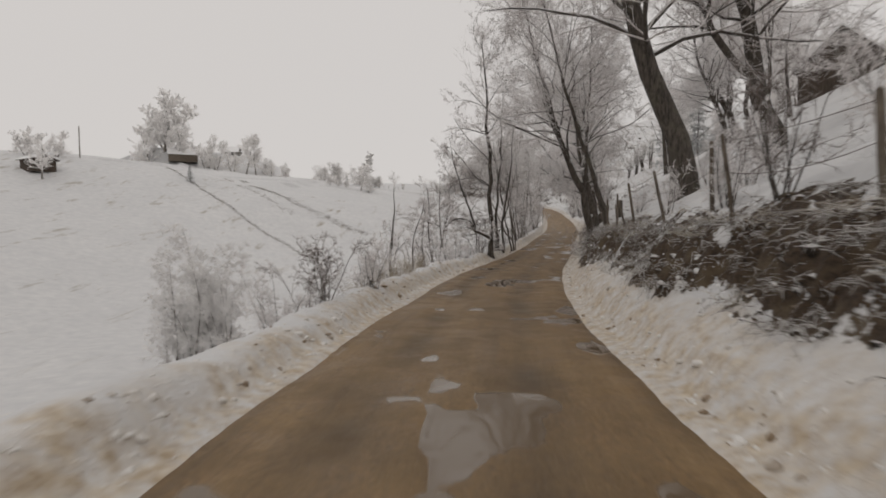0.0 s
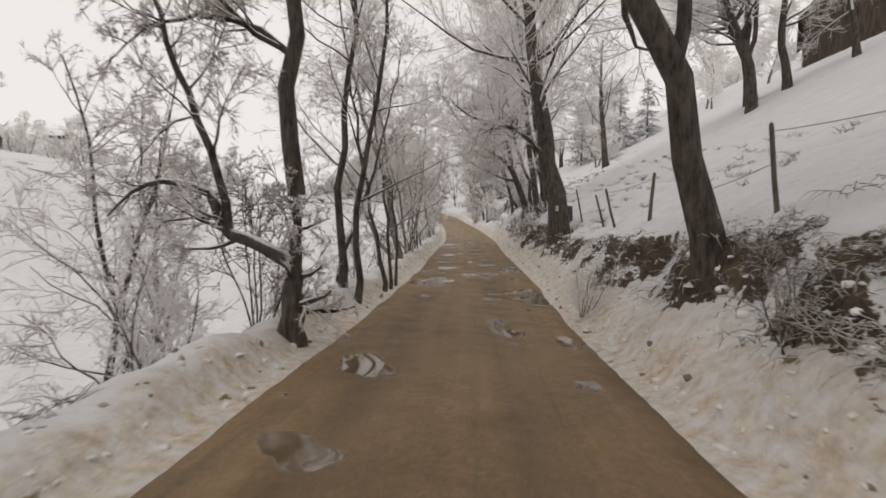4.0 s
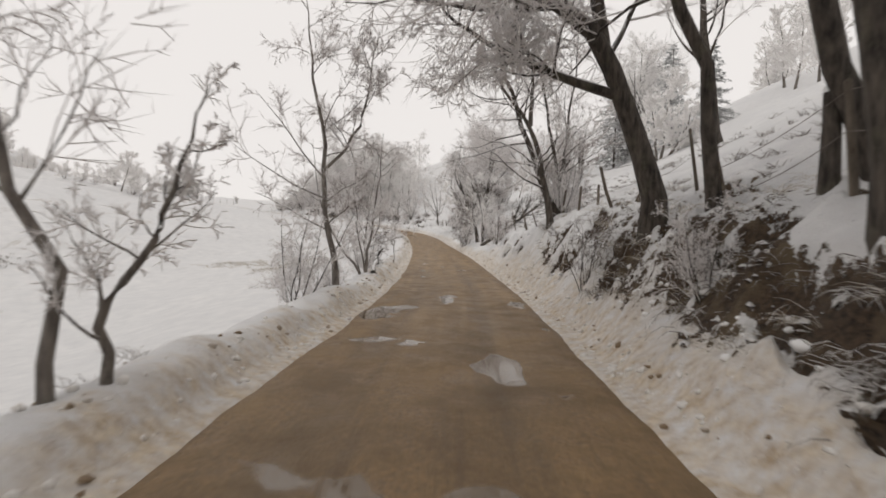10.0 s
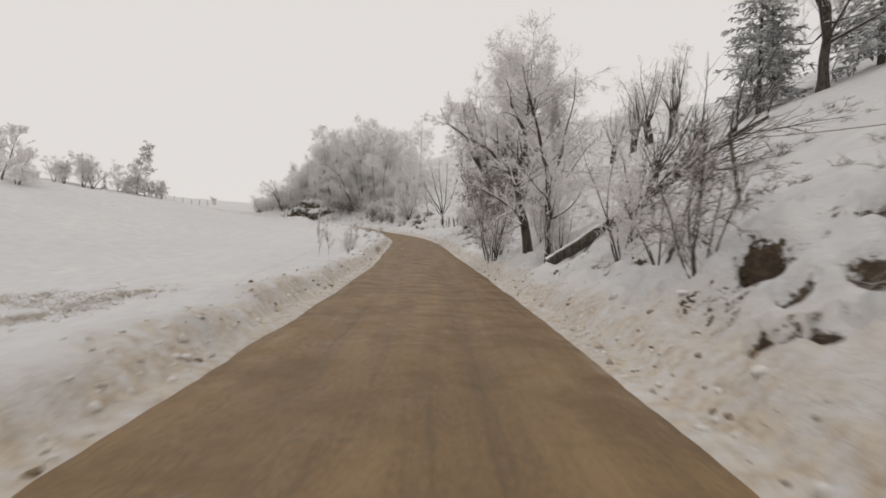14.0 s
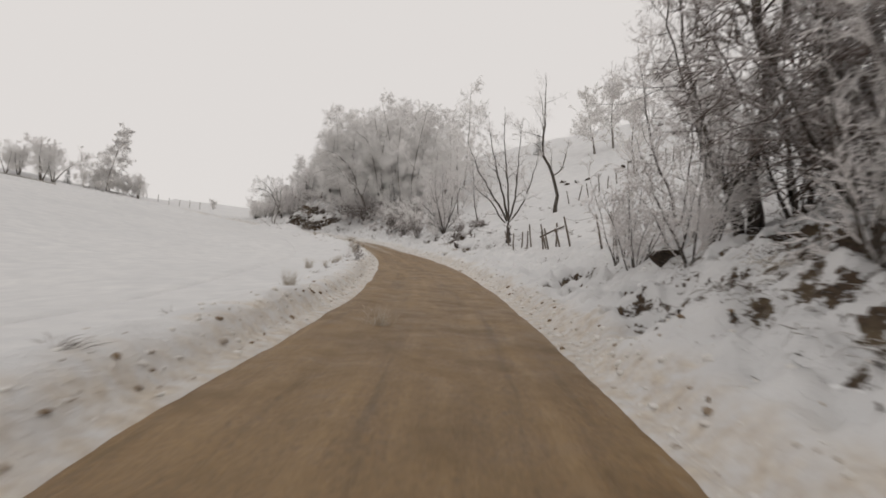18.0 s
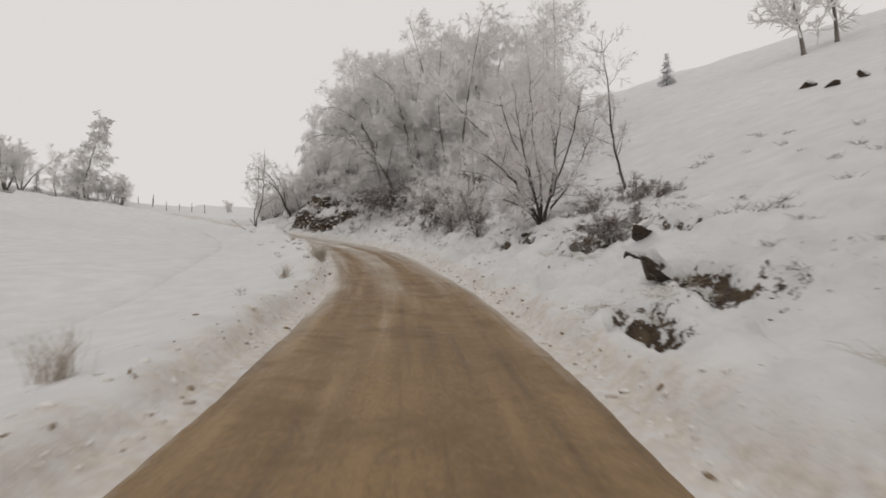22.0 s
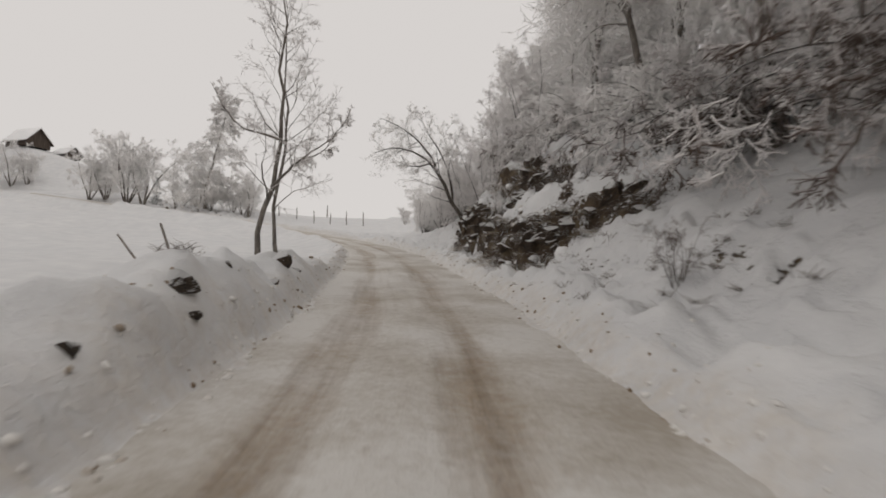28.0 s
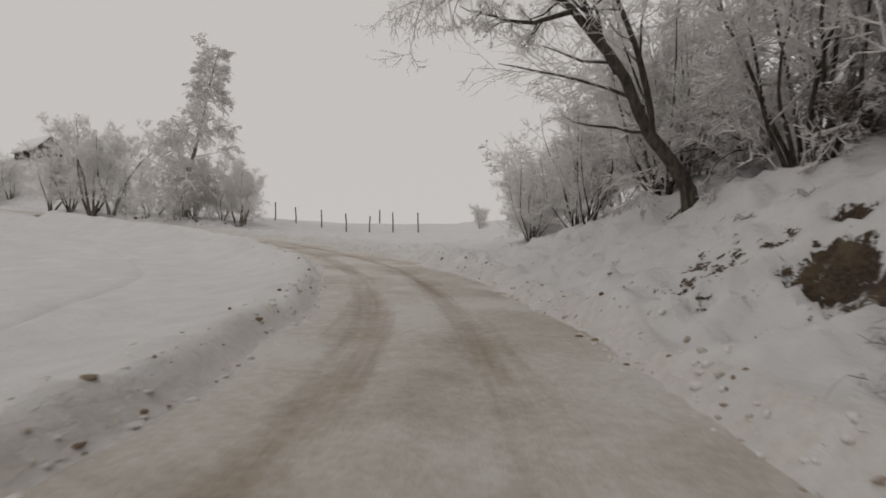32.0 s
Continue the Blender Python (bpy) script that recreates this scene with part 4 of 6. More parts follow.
# trees whose stems can be told apart: x, y, style, twigs, stems (radius, bends, height)
SHAPED = (
    (6.75, 14.5, "crown", TWIG_MID, ((0.33, ((0.0, 0, 0.0), (-0.15, 0.06, 1.2), (-0.4, 0.13, 2.1), (-0.74, 0.2, 3.0)), 12),)),
    (11.8, 18.7, "crown", TWIG_MID, ((0.34, ((0.0, 0, 0.0), (-0.7, 0.13, 2.4), (-0.9, 0.25, 4.6), (-1.2, 0.3, 5.4)), 11), (0.14, ((-0.7, 0.13, 2.44), (-1.4, 0.17, 3.0), (-2.1, 0.23, 4.0), (-2.6, 0.3, 5.1)), 9))),
    (7.05, 22.05, "crown", TWIG_MID, ((0.1, ((0, 0, 0), (-0.1, 0.04, 0.6), (-0.36, 0.1, 1.5), (-0.66, 0.17, 2.3)), 11),)),
    (7.62, 26.0, "crown", TWIG, ((0.19, ((0, 0, -0.3), (-0.2, 0.05, 0.43), (-0.41, 0.12, 1.27), (-0.53, 0.17, 2.05), (-0.76, 0.23, 2.57)), 11), (0.09, ((-0.53, 0.17, 2.05), (-0.4, 0.2, 2.5), (-0.36, 0.2, 3.2)), 10))),
    (11.05, 37.75, "crown", TWIG, ((0.34, ((0, 0, 0), (-0.16, 0.06, 1.33), (-0.44, 0.16, 3.0), (-0.66, 0.24, 4.34)), 13), (0.1, ((-0.44, 0.16, 2.8), (-1.5, 0.1, 3.7), (-3.2, 0.0, 4.1)), 4.6))),
    (14.75, 50.55, "crown", TWIG, ((0.2, ((0, 0, 0), (-0.22, 0.05, 1.1), (-0.56, 0.12, 2.0), (-0.86, 0.18, 2.8), (-1.5, 0.34, 3.35), (-2.1, 0.46, 3.75)), 7.5), (0.12, ((-0.86, 0.18, 2.8), (-0.95, 0.2, 3.6), (-1.15, 0.2, 4.4)), 9), (0.09, ((-0.56, 0.12, 2.0), (-1.6, 0.3, 2.3), (-2.9, 0.6, 2.9)), 3.6))),
    (13.6, 45.95, "crown", TWIG, ((0.17, ((0, 0, -0.2), (-0.2, 0.04, 1.86), (-0.45, 0.09, 3.58)), 12),)),
    (14.1, 46.2, "crown", TWIG_MID, ((0.11, ((0, 0, 0), (-0.13, 0.07, 1.4), (-0.42, 0.1, 3.4)), 11),)),
    (14.45, 48.8, "crown", TWIG, ((0.105, ((0, 0, 0), (-0.1, 0, 1.22), (-0.33, 0.05, 2.3), (-0.53, 0.09, 2.87)), 10),)),
    (15.0, 47.1, "crown", TWIG_MID, ((0.14, ((0, 0, -0.4), (-0.35, 0.05, 0.5), (-0.7, 0.12, 1.6)), 11),)),
    (17.35, 60.0, "spread", TWIG, ((0.12, ((0, 0, 0.3), (-0.3, 0.07, 1.9), (-0.74, 0.17, 3.4), (-1.6, 0.4, 4.6)), 6.5), (0.08, ((-0.74, 0.17, 3.4), (-0.7, 0.2, 4.2)), 7))),
    (18.0, 60.9, "spread", TWIG_MID, ((0.13, ((0.1, 0, 0), (-0.4, 0.08, 0.93), (-0.7, 0.15, 1.93), (-1.15, 0.26, 2.93)), 8), (0.08, ((0.2, 0.1, 0), (0.1, 0.1, 1.5), (-0.2, 0.2, 3)), 8), (0.07, ((-0.1, 0.2, 0), (0.3, 0.3, 1.5), (0.5, 0.3, 3)), 7.5))),
    (24.4, 44.3, "crown", TWIG, ((0.3, ((0, 0, 0), (-0.4, 0.1, 2.6), (-1.6, 0.3, 4.7), (-2.2, 0.4, 7.4)), 11), (0.18, ((-0.4, 0.1, 2.6), (-0.2, 0.1, 4.2), (-0.5, 0.1, 5.5)), 11))),
    (24.6, 42.3, "crown", TWIG, ((0.2, ((0, 0, 0), (-0.3, 0.06, 2.2), (-0.2, 0.1, 4.6)), 10),)),
    (22.65, 42.3, "crown", TWIG, ((0.24, ((0, 0, 0), (-0.25, 0.11, 2.4), (-1.3, 0.44, 5.2)), 10), (0.12, ((-0.25, 0.11, 2.3), (0.15, 0.1, 3.6), (0.2, 0.1, 5)), 9))),
    (21.55, 81.6, "spread", TWIG_WHITE, ((0.15, ((0, 0, 0.3), (-0.36, 0.03, 1.8), (-0.42, 0.04, 2.5), (-0.15, -0.05, 3.3), (-0.5, 0.04, 4.2)), 5.2), (0.07, ((-0.4, 0.04, 2.3), (-1.2, 0.1, 3.0), (-2.1, 0.2, 3.5)), 4.2))),
    (21.2, 79.4, "spread", TWIG_WHITE, ((0.08, ((0, 0, 0), (-0.1, -0.1, 2.4), (-0.35, -0.07, 3.4), (-0.6, -0.04, 4.2)), 5.0), (0.06, ((0.05, 0, 0), (0.1, 0, 2.2), (0.5, 0, 3.4)), 4.6))),
    (2.8, 27.8, "spread", TWIG_MID, ((0.2, ((0, 0, 0), (0.02, 0.02, 1.06), (0.05, 0.04, 1.9)), 0), (0.12, ((0.05, 0.04, 1.85), (-0.07, 0.09, 2.9), (0.04, 0.09, 3.9), (0.01, 0.1, 4.3)), 11), (0.1, ((-0.05, 0.03, 1.0), (-0.5, 0.12, 1.25), (-0.8, 0.2, 1.36), (-1.05, 0.27, 1.86), (-1.9, 0.46, 1.94), (-2.3, 0.5, 1.55)), 0), (0.06, ((-0.8, 0.2, 1.4), (-1.0, 0.3, 2.3), (-1.5, 0.3, 3.6)), 6), (0.05, ((0.03, 0.09, 3.6), (-0.5, 0.2, 4.0), (-1.6, 0.3, 4.0), (-2.3, 0.3, 3.4)), 0))),
    (3.55, 31.45, "sparse", TWIG_MID, ((0.085, ((0, 0, 0), (-0.05, 0.05, 1.3), (-0.02, 0.1, 2.6), (0.12, 0.15, 4.4)), 10),)),
    (3.8, 31.15, "sparse", TWIG_MID, ((0.07, ((0, 0, 0), (0.02, 0.02, 1.2), (0.15, 0.05, 2.4), (0.4, 0.1, 4.2)), 9),)),
    (3.5, 32.2, "sparse", TWIG, ((0.045, ((0, 0, 0), (0.15, 0, 0.8), (0.5, -0.1, 1.6), (0.8, -0.15, 2.6), (1.0, -0.2, 3.4)), 5),)),
    (4.55, 33.1, "sparse", TWIG_MID, ((0.055, ((0, 0, 0), (-0.27, 0.1, 1.8), (-0.53, 0.2, 3.2)), 7), (0.045, ((0.2, 0.5, 0), (0.1, 0.5, 2), (-0.1, 0.6, 3.6)), 6.5), (0.04, ((0.4, 1.1, 0), (0.35, 1.1, 2), (0.1, 1.1, 3.6)), 6))),
    (5.8, 39.2, "spread", TWIG_MID, ((0.11, ((0, 0, -0.3), (-0.33, 0.13, 1.2), (-0.5, 0.19, 2.5), (-0.82, 0.3, 3.65), (-1.17, 0.42, 4.7)), 10), (0.075, ((-0.15, 0, -0.2), (-0.8, 0.2, 0.7), (-1.4, 0.4, 2.0), (-1.9, 0.57, 3.1), (-2.5, 0.76, 3.6)), 7))),
    (6.4, 42.1, "wispy", TWIG, ((0.05, ((0, 0, 0), (-0.06, 0, 1.0), (-0.28, 0.06, 2.1), (-0.35, 0.08, 2.55), (-0.65, 0.17, 3.6), (-0.8, 0.21, 4.2)), 9),)),
    (6.6, 43.0, "wispy", TWIG, ((0.034, ((0.2, 0.2, 0), (0.1, 0.25, 1.1), (0.2, 0.2, 2.0), (-0.12, 0.3, 3.6), (-0.3, 0.4, 4.2)), 6.5), (0.05, ((-0.05, 0, 0), (-1.0, 0.3, 0.9), (-2.2, 0.63, 1.5)), 0), (0.03, ((0.1, 0, 0), (-0.3, 0.1, 1.2), (-0.5, 0.1, 2.4)), 4), (0.03, ((0.25, 0, 0), (0.4, 0.2, 1.2), (0.5, 0.1, 2.4)), 4))),
    (7.68, 47.15, "wispy", TWIG, ((0.048, ((0, 0, 0), (0.0, 0, 0.9), (-0.36, 0.08, 1.55), (-0.58, 0.13, 2.9), (-0.66, 0.14, 4.5)), 8), (0.05, ((0.25, 0.3, 0), (0.22, 0.28, 0.6), (0.45, 0.2, 0.95), (0.62, 0.16, 1.3)), 2.2))),
    (6.85, 43.55, "wispy", TWIG, ((0.038, ((0.0, 0, 0.1), (0.1, -0.02, 0.86), (0.3, -0.08, 1.6), (0.43, -0.12, 2.44), (0.46, -0.12, 3.0)), 7), (0.034, ((0.0, 0, 0.2), (0.03, 0, 1.0), (0.07, -0.02, 1.84), (0.2, -0.05, 3.0)), 6), (0.03, ((-0.1, 0, 0), (-0.4, 0, 1.0), (-0.7, 0, 2.2)), 5))),
    (7.28, 45.2, "wispy", TWIG, ((0.038, ((0, 0, 0), (-0.15, 0.03, 0.65), (-0.4, 0.09, 2.1), (-0.63, 0.14, 3.1)), 8), (0.03, ((0.1, 0, 0), (0.1, 0, 1.2), (0.2, 0, 2.6)), 5))),
    (9.98, 55.4, "spread", TWIG_MID, ((0.078, ((0, 0, 0), (-0.2, 0.06, 1.0), (-0.3, 0.07, 2.0), (-0.34, 0.07, 2.9), (-0.46, 0.09, 3.8), (-0.63, 0.13, 4.7)), 6.6), (0.042, ((-0.33, 0.04, 2.66), (0.2, -0.07, 3.27), (0.48, -0.16, 3.95), (0.62, -0.2, 4.63)), 5.8))),
    (12.82, 65.6, "sparse", TWIG, ((0.02, ((0, 0, 0), (0.0, 0, 0.7), (0.02, -0.03, 1.4), (0.12, -0.07, 2.1)), 3.0),)),
    (11.6, 65.4, "sparse", TWIG, ((0.05, ((0, 0, 0), (0.0, 0, 1.6), (0.1, -0.03, 2.8), (0.3, -0.07, 3.9)), 5.2),)),
    (9.1, 171.7, "wispy", TWIG, ((0.066, ((0, 0, 0), (0.12, -0.01, 0.9), (0.34, 0.04, 1.85), (0.57, 0.09, 2.75), (0.53, 0.04, 3.3), (0.54, 0.02, 3.6)), 6.6), (0.03, ((0.57, 0.09, 2.7), (0.16, -0.11, 2.85), (-0.28, -0.31, 3.0), (-0.5, -0.42, 3.25)), 3.9), (0.03, ((0.3, 0.04, 1.7), (0.9, 0.1, 2.2), (1.7, 0.2, 2.7)), 3.2))),
    (8.65, 173.0, "wispy", TWIG, ((0.05, ((0, 0, 0), (-0.1, -0.07, 0.6), (-0.05, -0.09, 1.3), (0.12, -0.06, 2.1), (0.2, -0.09, 3.1), (0.2, -0.14, 3.9)), 6.2), (0.03, ((0.05, -0.06, 1.8), (0.6, 0, 2.2), (1.1, 0.1, 2.4)), 2.7))),
    (6.85, 192.2, "spread", TWIG_WHITE, ((0.135, ((0.0, 0.0, 0.08), (-0.57, -0.39, 1.15), (-1.07, -0.7, 2.3), (-1.72, -1.07, 3.44), (-2.62, -1.56, 4.1), (-3.77, -2.13, 4.26), (-4.67, -2.54, 3.94)), 0.0), (0.054, ((-1.72, -1.07, 3.44), (-2.46, -1.56, 3.2), (-3.44, -2.21, 3.44)), 0.0), (0.081, ((-1.07, -0.7, 2.3), (-1.72, -1.15, 3.85), (-2.38, -1.56, 4.76), (-3.44, -2.13, 5.58), (-4.43, -2.62, 5.99)), 0.0), (0.063, ((-0.57, -0.39, 1.15), (-0.74, -0.49, 2.62), (-1.23, -0.74, 4.1), (-1.97, -1.23, 5.41)), 6.6))),
    (28.12, 106.75, "spread", TWIG, ((0.13, ((0, 0, 0), (-0.2, -0.03, 1.13), (-0.18, -0.08, 1.92), (0.04, -0.15, 2.64), (-0.18, -0.16, 3.4), (-0.31, -0.18, 4.18)), 9.0), (0.09, ((0.04, -0.15, 2.6), (0.07, -0.19, 3.27), (0.27, -0.26, 4.22)), 8.0), (0.1, ((-0.3, 0.05, 0), (-0.93, 0.05, 1.54), (-1.14, 0.05, 2.13)), 2.6), (0.05, ((-0.2, 0.2, 0), (-0.8, 0.4, 1.6), (-1.3, 0.6, 3.2)), 5.0))),
    (29.07, 109.46, "spread", TWIG, ((0.06, ((0, 0, 0), (-0.06, -0.03, 0.76), (-0.49, -0.07, 2.56), (-0.92, -0.09, 4.16), (-1.1, -0.12, 5.17)), 7.5), (0.04, ((0, 0, 0), (0.2, 0.1, 1.6), (0.3, 0.1, 3.2)), 5.0))),
    (30.13, 112.46, "spread", TWIG, ((0.05, ((0, 0, 0), (-0.15, 0, 0.48), (-0.91, 0.01, 2.21), (-1.23, -0.01, 3.49)), 5.0), (0.04, ((0.1, 0, 0), (0.3, 0.1, 1.5), (0.4, 0.1, 3.0)), 4.5))),
    (29.45, 128.7, "wispy", TWIG, ((0.2, ((0.05, 0, 0), (0.0, 0, 0.7), (-0.05, 0.05, 1.5)), 0), (0.07, ((-0.1, 0.05, 1.3), (-0.6, 0.1, 2.2), (-1.3, 0.2, 3.2), (-2.0, 0.3, 4.3)), 5.8), (0.07, ((-0.05, 0.05, 1.4), (-0.35, 0.1, 2.6), (-0.8, 0.2, 4.0)), 7.2), (0.06, ((-0.05, 0.05, 1.4), (-0.1, 0.1, 2.8), (-0.3, 0.2, 4.4)), 7.9), (0.06, ((0.0, 0.05, 1.4), (0.3, 0.1, 2.6), (0.4, 0.2, 4.2)), 7.3), (0.05, ((0.05, 0.05, 1.3), (0.7, 0.1, 2.2), (1.2, 0.2, 3.6)), 6), (0.05, ((-0.2, 0.0, 1.2), (-0.5, 0.0, 1.5), (-1.2, -0.1, 2.4), (-2.0, -0.1, 3.0)), 3.6))),
    (34.1, 133.9, "sparse", TWIG_WHITE, ((0.13, ((0, 0, 0), (0.0, 0, 1.2), (-0.3, 0.1, 2.6), (-1.0, 0.2, 4.0), (-1.1, 0.2, 6.5)), 9.5), (0.06, ((-0.3, 0.1, 2.5), (0.4, 0.2, 3.2), (0.6, 0.2, 4.2)), 5))),
    (27.9, 144.6, "spread", TWIG, ((0.06, ((0, 0, 0), (-0.4, -0.04, 0.6), (-1.1, -0.12, 1.6), (-1.9, -0.2, 2.3), (-2.7, -0.3, 2.7)), 0), (0.06, ((0, 0, 0), (-0.2, -0.04, 0.9), (-0.6, -0.1, 2.0), (-1.1, -0.2, 3.0)), 4.6), (0.05, ((-0.1, 0, 0), (-0.75, -0.07, 0.6), (-1.64, -0.13, 0.84), (-2.4, -0.16, 0.6)), 0),
                                  (0.06, ((0.05, 0.1, 0), (0.0, 0.2, 1.6), (-0.2, 0.3, 3.2)), 5.6), (0.06, ((0.1, 0, 0), (0.4, 0.1, 1.5), (0.6, 0.2, 3.0)), 5.2), (0.05, ((0.1, 0, 0), (0.9, 0.1, 1.3), (1.5, 0.1, 2.4)), 4.0), (0.05, ((0, 0.1, 0), (-0.6, 0.7, 1.3), (-1.2, 1.3, 2.6)), 4.2), (0.05, ((0, -0.1, 0), (-0.5, -0.7, 1.4), (-1.0, -1.4, 2.8)), 4.4),
                                  (0.045, ((0, 0, 0), (-0.9, 0.4, 1.1), (-2.0, 0.8, 1.9), (-3.0, 1.1, 2.1)), 0), (0.05, ((0.1, -0.1, 0), (0.4, -0.7, 1.5), (0.7, -1.3, 2.7)), 4.4))),
    (30.7, 143.9, "sparse", TWIG, ((0.05, ((0, 0, 0), (-0.3, 0.05, 1.3), (-0.5, 0.1, 2.8)), 5.5),)),
    (21.2, 170.3, "curtain", TWIG_WHITE, ((0.17, ((0, 0, 0), (-0.5, 0.0, 1.9), (-1.6, -0.6, 3.8), (-3.3, -1.3, 5.2), (-5.2, -1.9, 5.8), (-6.8, -2.3, 5.4), (-7.6, -2.3, 4.4)), 0), (0.08, ((-1.6, -0.6, 3.8), (-2.2, -1.0, 5.6), (-3.6, -1.8, 7.2), (-5.0, -2.6, 7.4)), 0), (0.06, ((-3.3, -1.3, 5.2), (-4.4, -2.4, 6.2), (-5.6, -3.2, 6.0)), 0))),
    (19.6, 174.6, "curtain", TWIG_WHITE, ((0.14, ((0, 0, 0), (-0.4, -0.4, 3.0), (-1.3, -1.2, 5.8), (-2.8, -2.2, 7.6), (-4.4, -3.0, 8.0), (-5.6, -3.6, 7.0)), 0), (0.08, ((-0.6, -0.5, 3.6), (-0.6, -0.8, 6.4), (-1.4, -1.4, 8.8), (-2.4, -2.0, 9.8)), 0))),
    (22.4, 173.6, "curtain", TWIG_WHITE, ((0.15, ((0, 0, 0), (-0.3, -0.3, 3.4), (-1.1, -0.8, 6.8), (-2.3, -1.6, 9.2), (-3.6, -2.4, 9.8)), 0), (0.08, ((-0.3, -0.3, 3.4), (0.2, -0.6, 6.0), (-0.2, -1.2, 8.6)), 10))),
    (17.2, 179.0, "curtain", TWIG_WHITE, ((0.13, ((0, 0, 0), (-0.5, -0.4, 2.8), (-1.4, -1.0, 5.4), (-2.6, -1.8, 7.0), (-3.6, -2.4, 7.0)), 0),)),
    (11.0, 59.6, "spread", TWIG, ((0.042, ((-0.08, 0, 0), (-0.62, 0.16, 0.62), (-1.1, 0.28, 1.5), (-1.48, 0.37, 2.6), (-1.54, 0.38, 3.0)), 4.0), (0.045, ((0.06, 0, 0), (0.14, -0.05, 0.8), (0.28, -0.1, 2.0), (0.38, -0.14, 3.0)), 4.2), (0.03, ((0, 0, 0), (-0.2, 0.1, 1.2), (-0.3, 0.1, 2.4)), 3.8))),
)
NAMED = {(21.2, 170.3): ("weeping_birch", "leaning birch with a white frosted curtain of twigs"), (19.6, 174.6): ("weeping_birch", "leaning birch with a white frosted curtain of twigs"), (22.4, 173.6): ("weeping_birch", "leaning birch with a white frosted curtain of twigs"), (17.2, 179.0): ("weeping_birch", "leaning birch with a white frosted curtain of twigs"),
         (29.45, 128.7): ("willow_tree", "pollarded willow with upright bare rods"), (9.1, 171.7): ("lone_tree", "lone crooked young tree on a snow mound"), (8.65, 173.0): ("lone_tree", "slim crooked young tree on a snow mound"),
         (27.9, 144.6): ("overhanging_bush", "large many-stemmed bush with frosted twigs hanging towards the road"), (6.85, 192.2): ("leaning_tree", "bare tree leaning out over the road, white with frost")}
for i, (x, y, style, twig, stems) in enumerate(SHAPED):
    bank = road_coords(x, y)[1][0] > 0
    name, label = NAMED.get((x, y), ("bare_tree", "bare dark-barked tree with frosted twigs on the snowy bank") if bank else ("roadside_tree", "crooked leafless tree with frosted branches below the road edge"))
    plant(name, x, y, bent_tree(700 + i, style, stems, BARK_GREY if style == "curtain" or (not bank and y > 38) else BARK, twig), label=label, category="shrub" if name == "overhanging_bush" else "tree", group="" if (x, y) in NAMED else "trees on the bank" if bank else "trees below the road")

# trees that are drawn again and again, turned and scaled
THIN = [tree_meshes(300 + k, "thin", 8.5, 0.075 + 0.012 * k, (random.uniform(-0.12, 0.12), random.uniform(-0.1, 0.1)), bark=BARK, twig=TWIG_MID) for k in range(5)]
THIN2 = [tree_meshes(320 + k, "thin", 8, 0.06, (0, 0), stems=2 + k % 2, bark=BARK, twig=TWIG_MID) for k in range(3)]
SHRUB = [tree_meshes(340 + k, "shrub", 3.2, 0.022, (0, 0), stems=6 + k, twig=TWIG_BARE if k == 0 else TWIG) for k in range(4)]
THICKET = [tree_meshes(440 + k, "thicket", 4.2, 0.03, (0, 0), stems=6, twig=TWIG_WHITE, bark=BARK_GREY) for k in range(3)]
BIRCH = [tree_meshes(360 + k, "birch", 12, 0.1, (random.uniform(-0.1, 0.1), 0), twig=TWIG_WHITE, bark=BARK_GREY) for k in range(5)]
ROUND = [tree_meshes(380 + k, "round", 6, 0.09, (0, 0), stems=1 + 2 * k, twig=TWIG_WHITE, bark=BARK_GREY) for k in range(3)]
# far trees: white frost, its paleness also standing in for haze
FAR = [tree_meshes(400 + k, "far", 8, 0.13, (0, 0), stems=1 + 2 * (k % 2), twig=TWIG_WHITE, bark=BARK_GREY) for k in range(4)]
SPRUCE = [conifer_meshes(420 + k, 10, 0.16) for k in range(2)]


def at_road(s, d):
    """The place s metres along the road and d to its right."""
    i = np.interp(s, LINE_S, np.arange(len(LINE_S)))
    x, y = np.interp(s, LINE_S, LINE[:, 0]), np.interp(s, LINE_S, LINE[:, 1])
    j = int(i)
    return x + LINE_T[j, 1] * d, y - LINE_T[j, 0] * d


rnd = random.Random(7)

# the belt of thin trees further down from the road's left edge: way along, distance out, scale
LEFT_BELT = ((28.6, 5.2, 0.9), (30.6, 6.4, 0.9), (34.5, 7.5, 0.8), (37.0, 9.5, 0.9), (24.6, 6.4, 0.8))
for k, (s, d, size) in enumerate(LEFT_BELT):
    x, y = at_road(s, -d)
    plant("thin_tree", x, y, (THIN + THIN2)[k % 8], rnd.uniform(0, 360), size, "slender leafless tree with frosted branches below the road edge", group="trees below the road")
for s, d, h, lean in ((24.6, 3.2, 4.2, (-0.6, -0.1)),):
    x, y = at_road(s, -d)
    plant("thin_tree", x, y, tree_meshes(190 + int(s), "thin", h, 0.05, lean, bark=BARK_GREY, twig=TWIG_MID), label="slender leaning tree with frosted branches below the road edge", group="trees below the road")
for x, y, size in ((-12.3, 28.0, 0.62), (-13.3, 27.3, 0.5), (-11.0, 27.7, 0.52), (-11.9, 26.3, 0.44), (-10.4, 26.6, 0.36), (-14.2, 28.2, 0.4)):
    plant("young_tree", x, y, BIRCH[int(-x * 10) % 5], 50 * x, size, "slender young tree white with frost below the road", group="young trees on the hillside")
for x, y in ((15.4, 99.3), (15.95, 99.2)):
    plant("sapling", x, y, tree_meshes(int(x * 10), "thin", 2.7, 0.022, (0, 0), twig=TWIG), size=0.55, tall=1.9, label="thin frosted sapling standing in the open snow", category="tree", group="saplings")
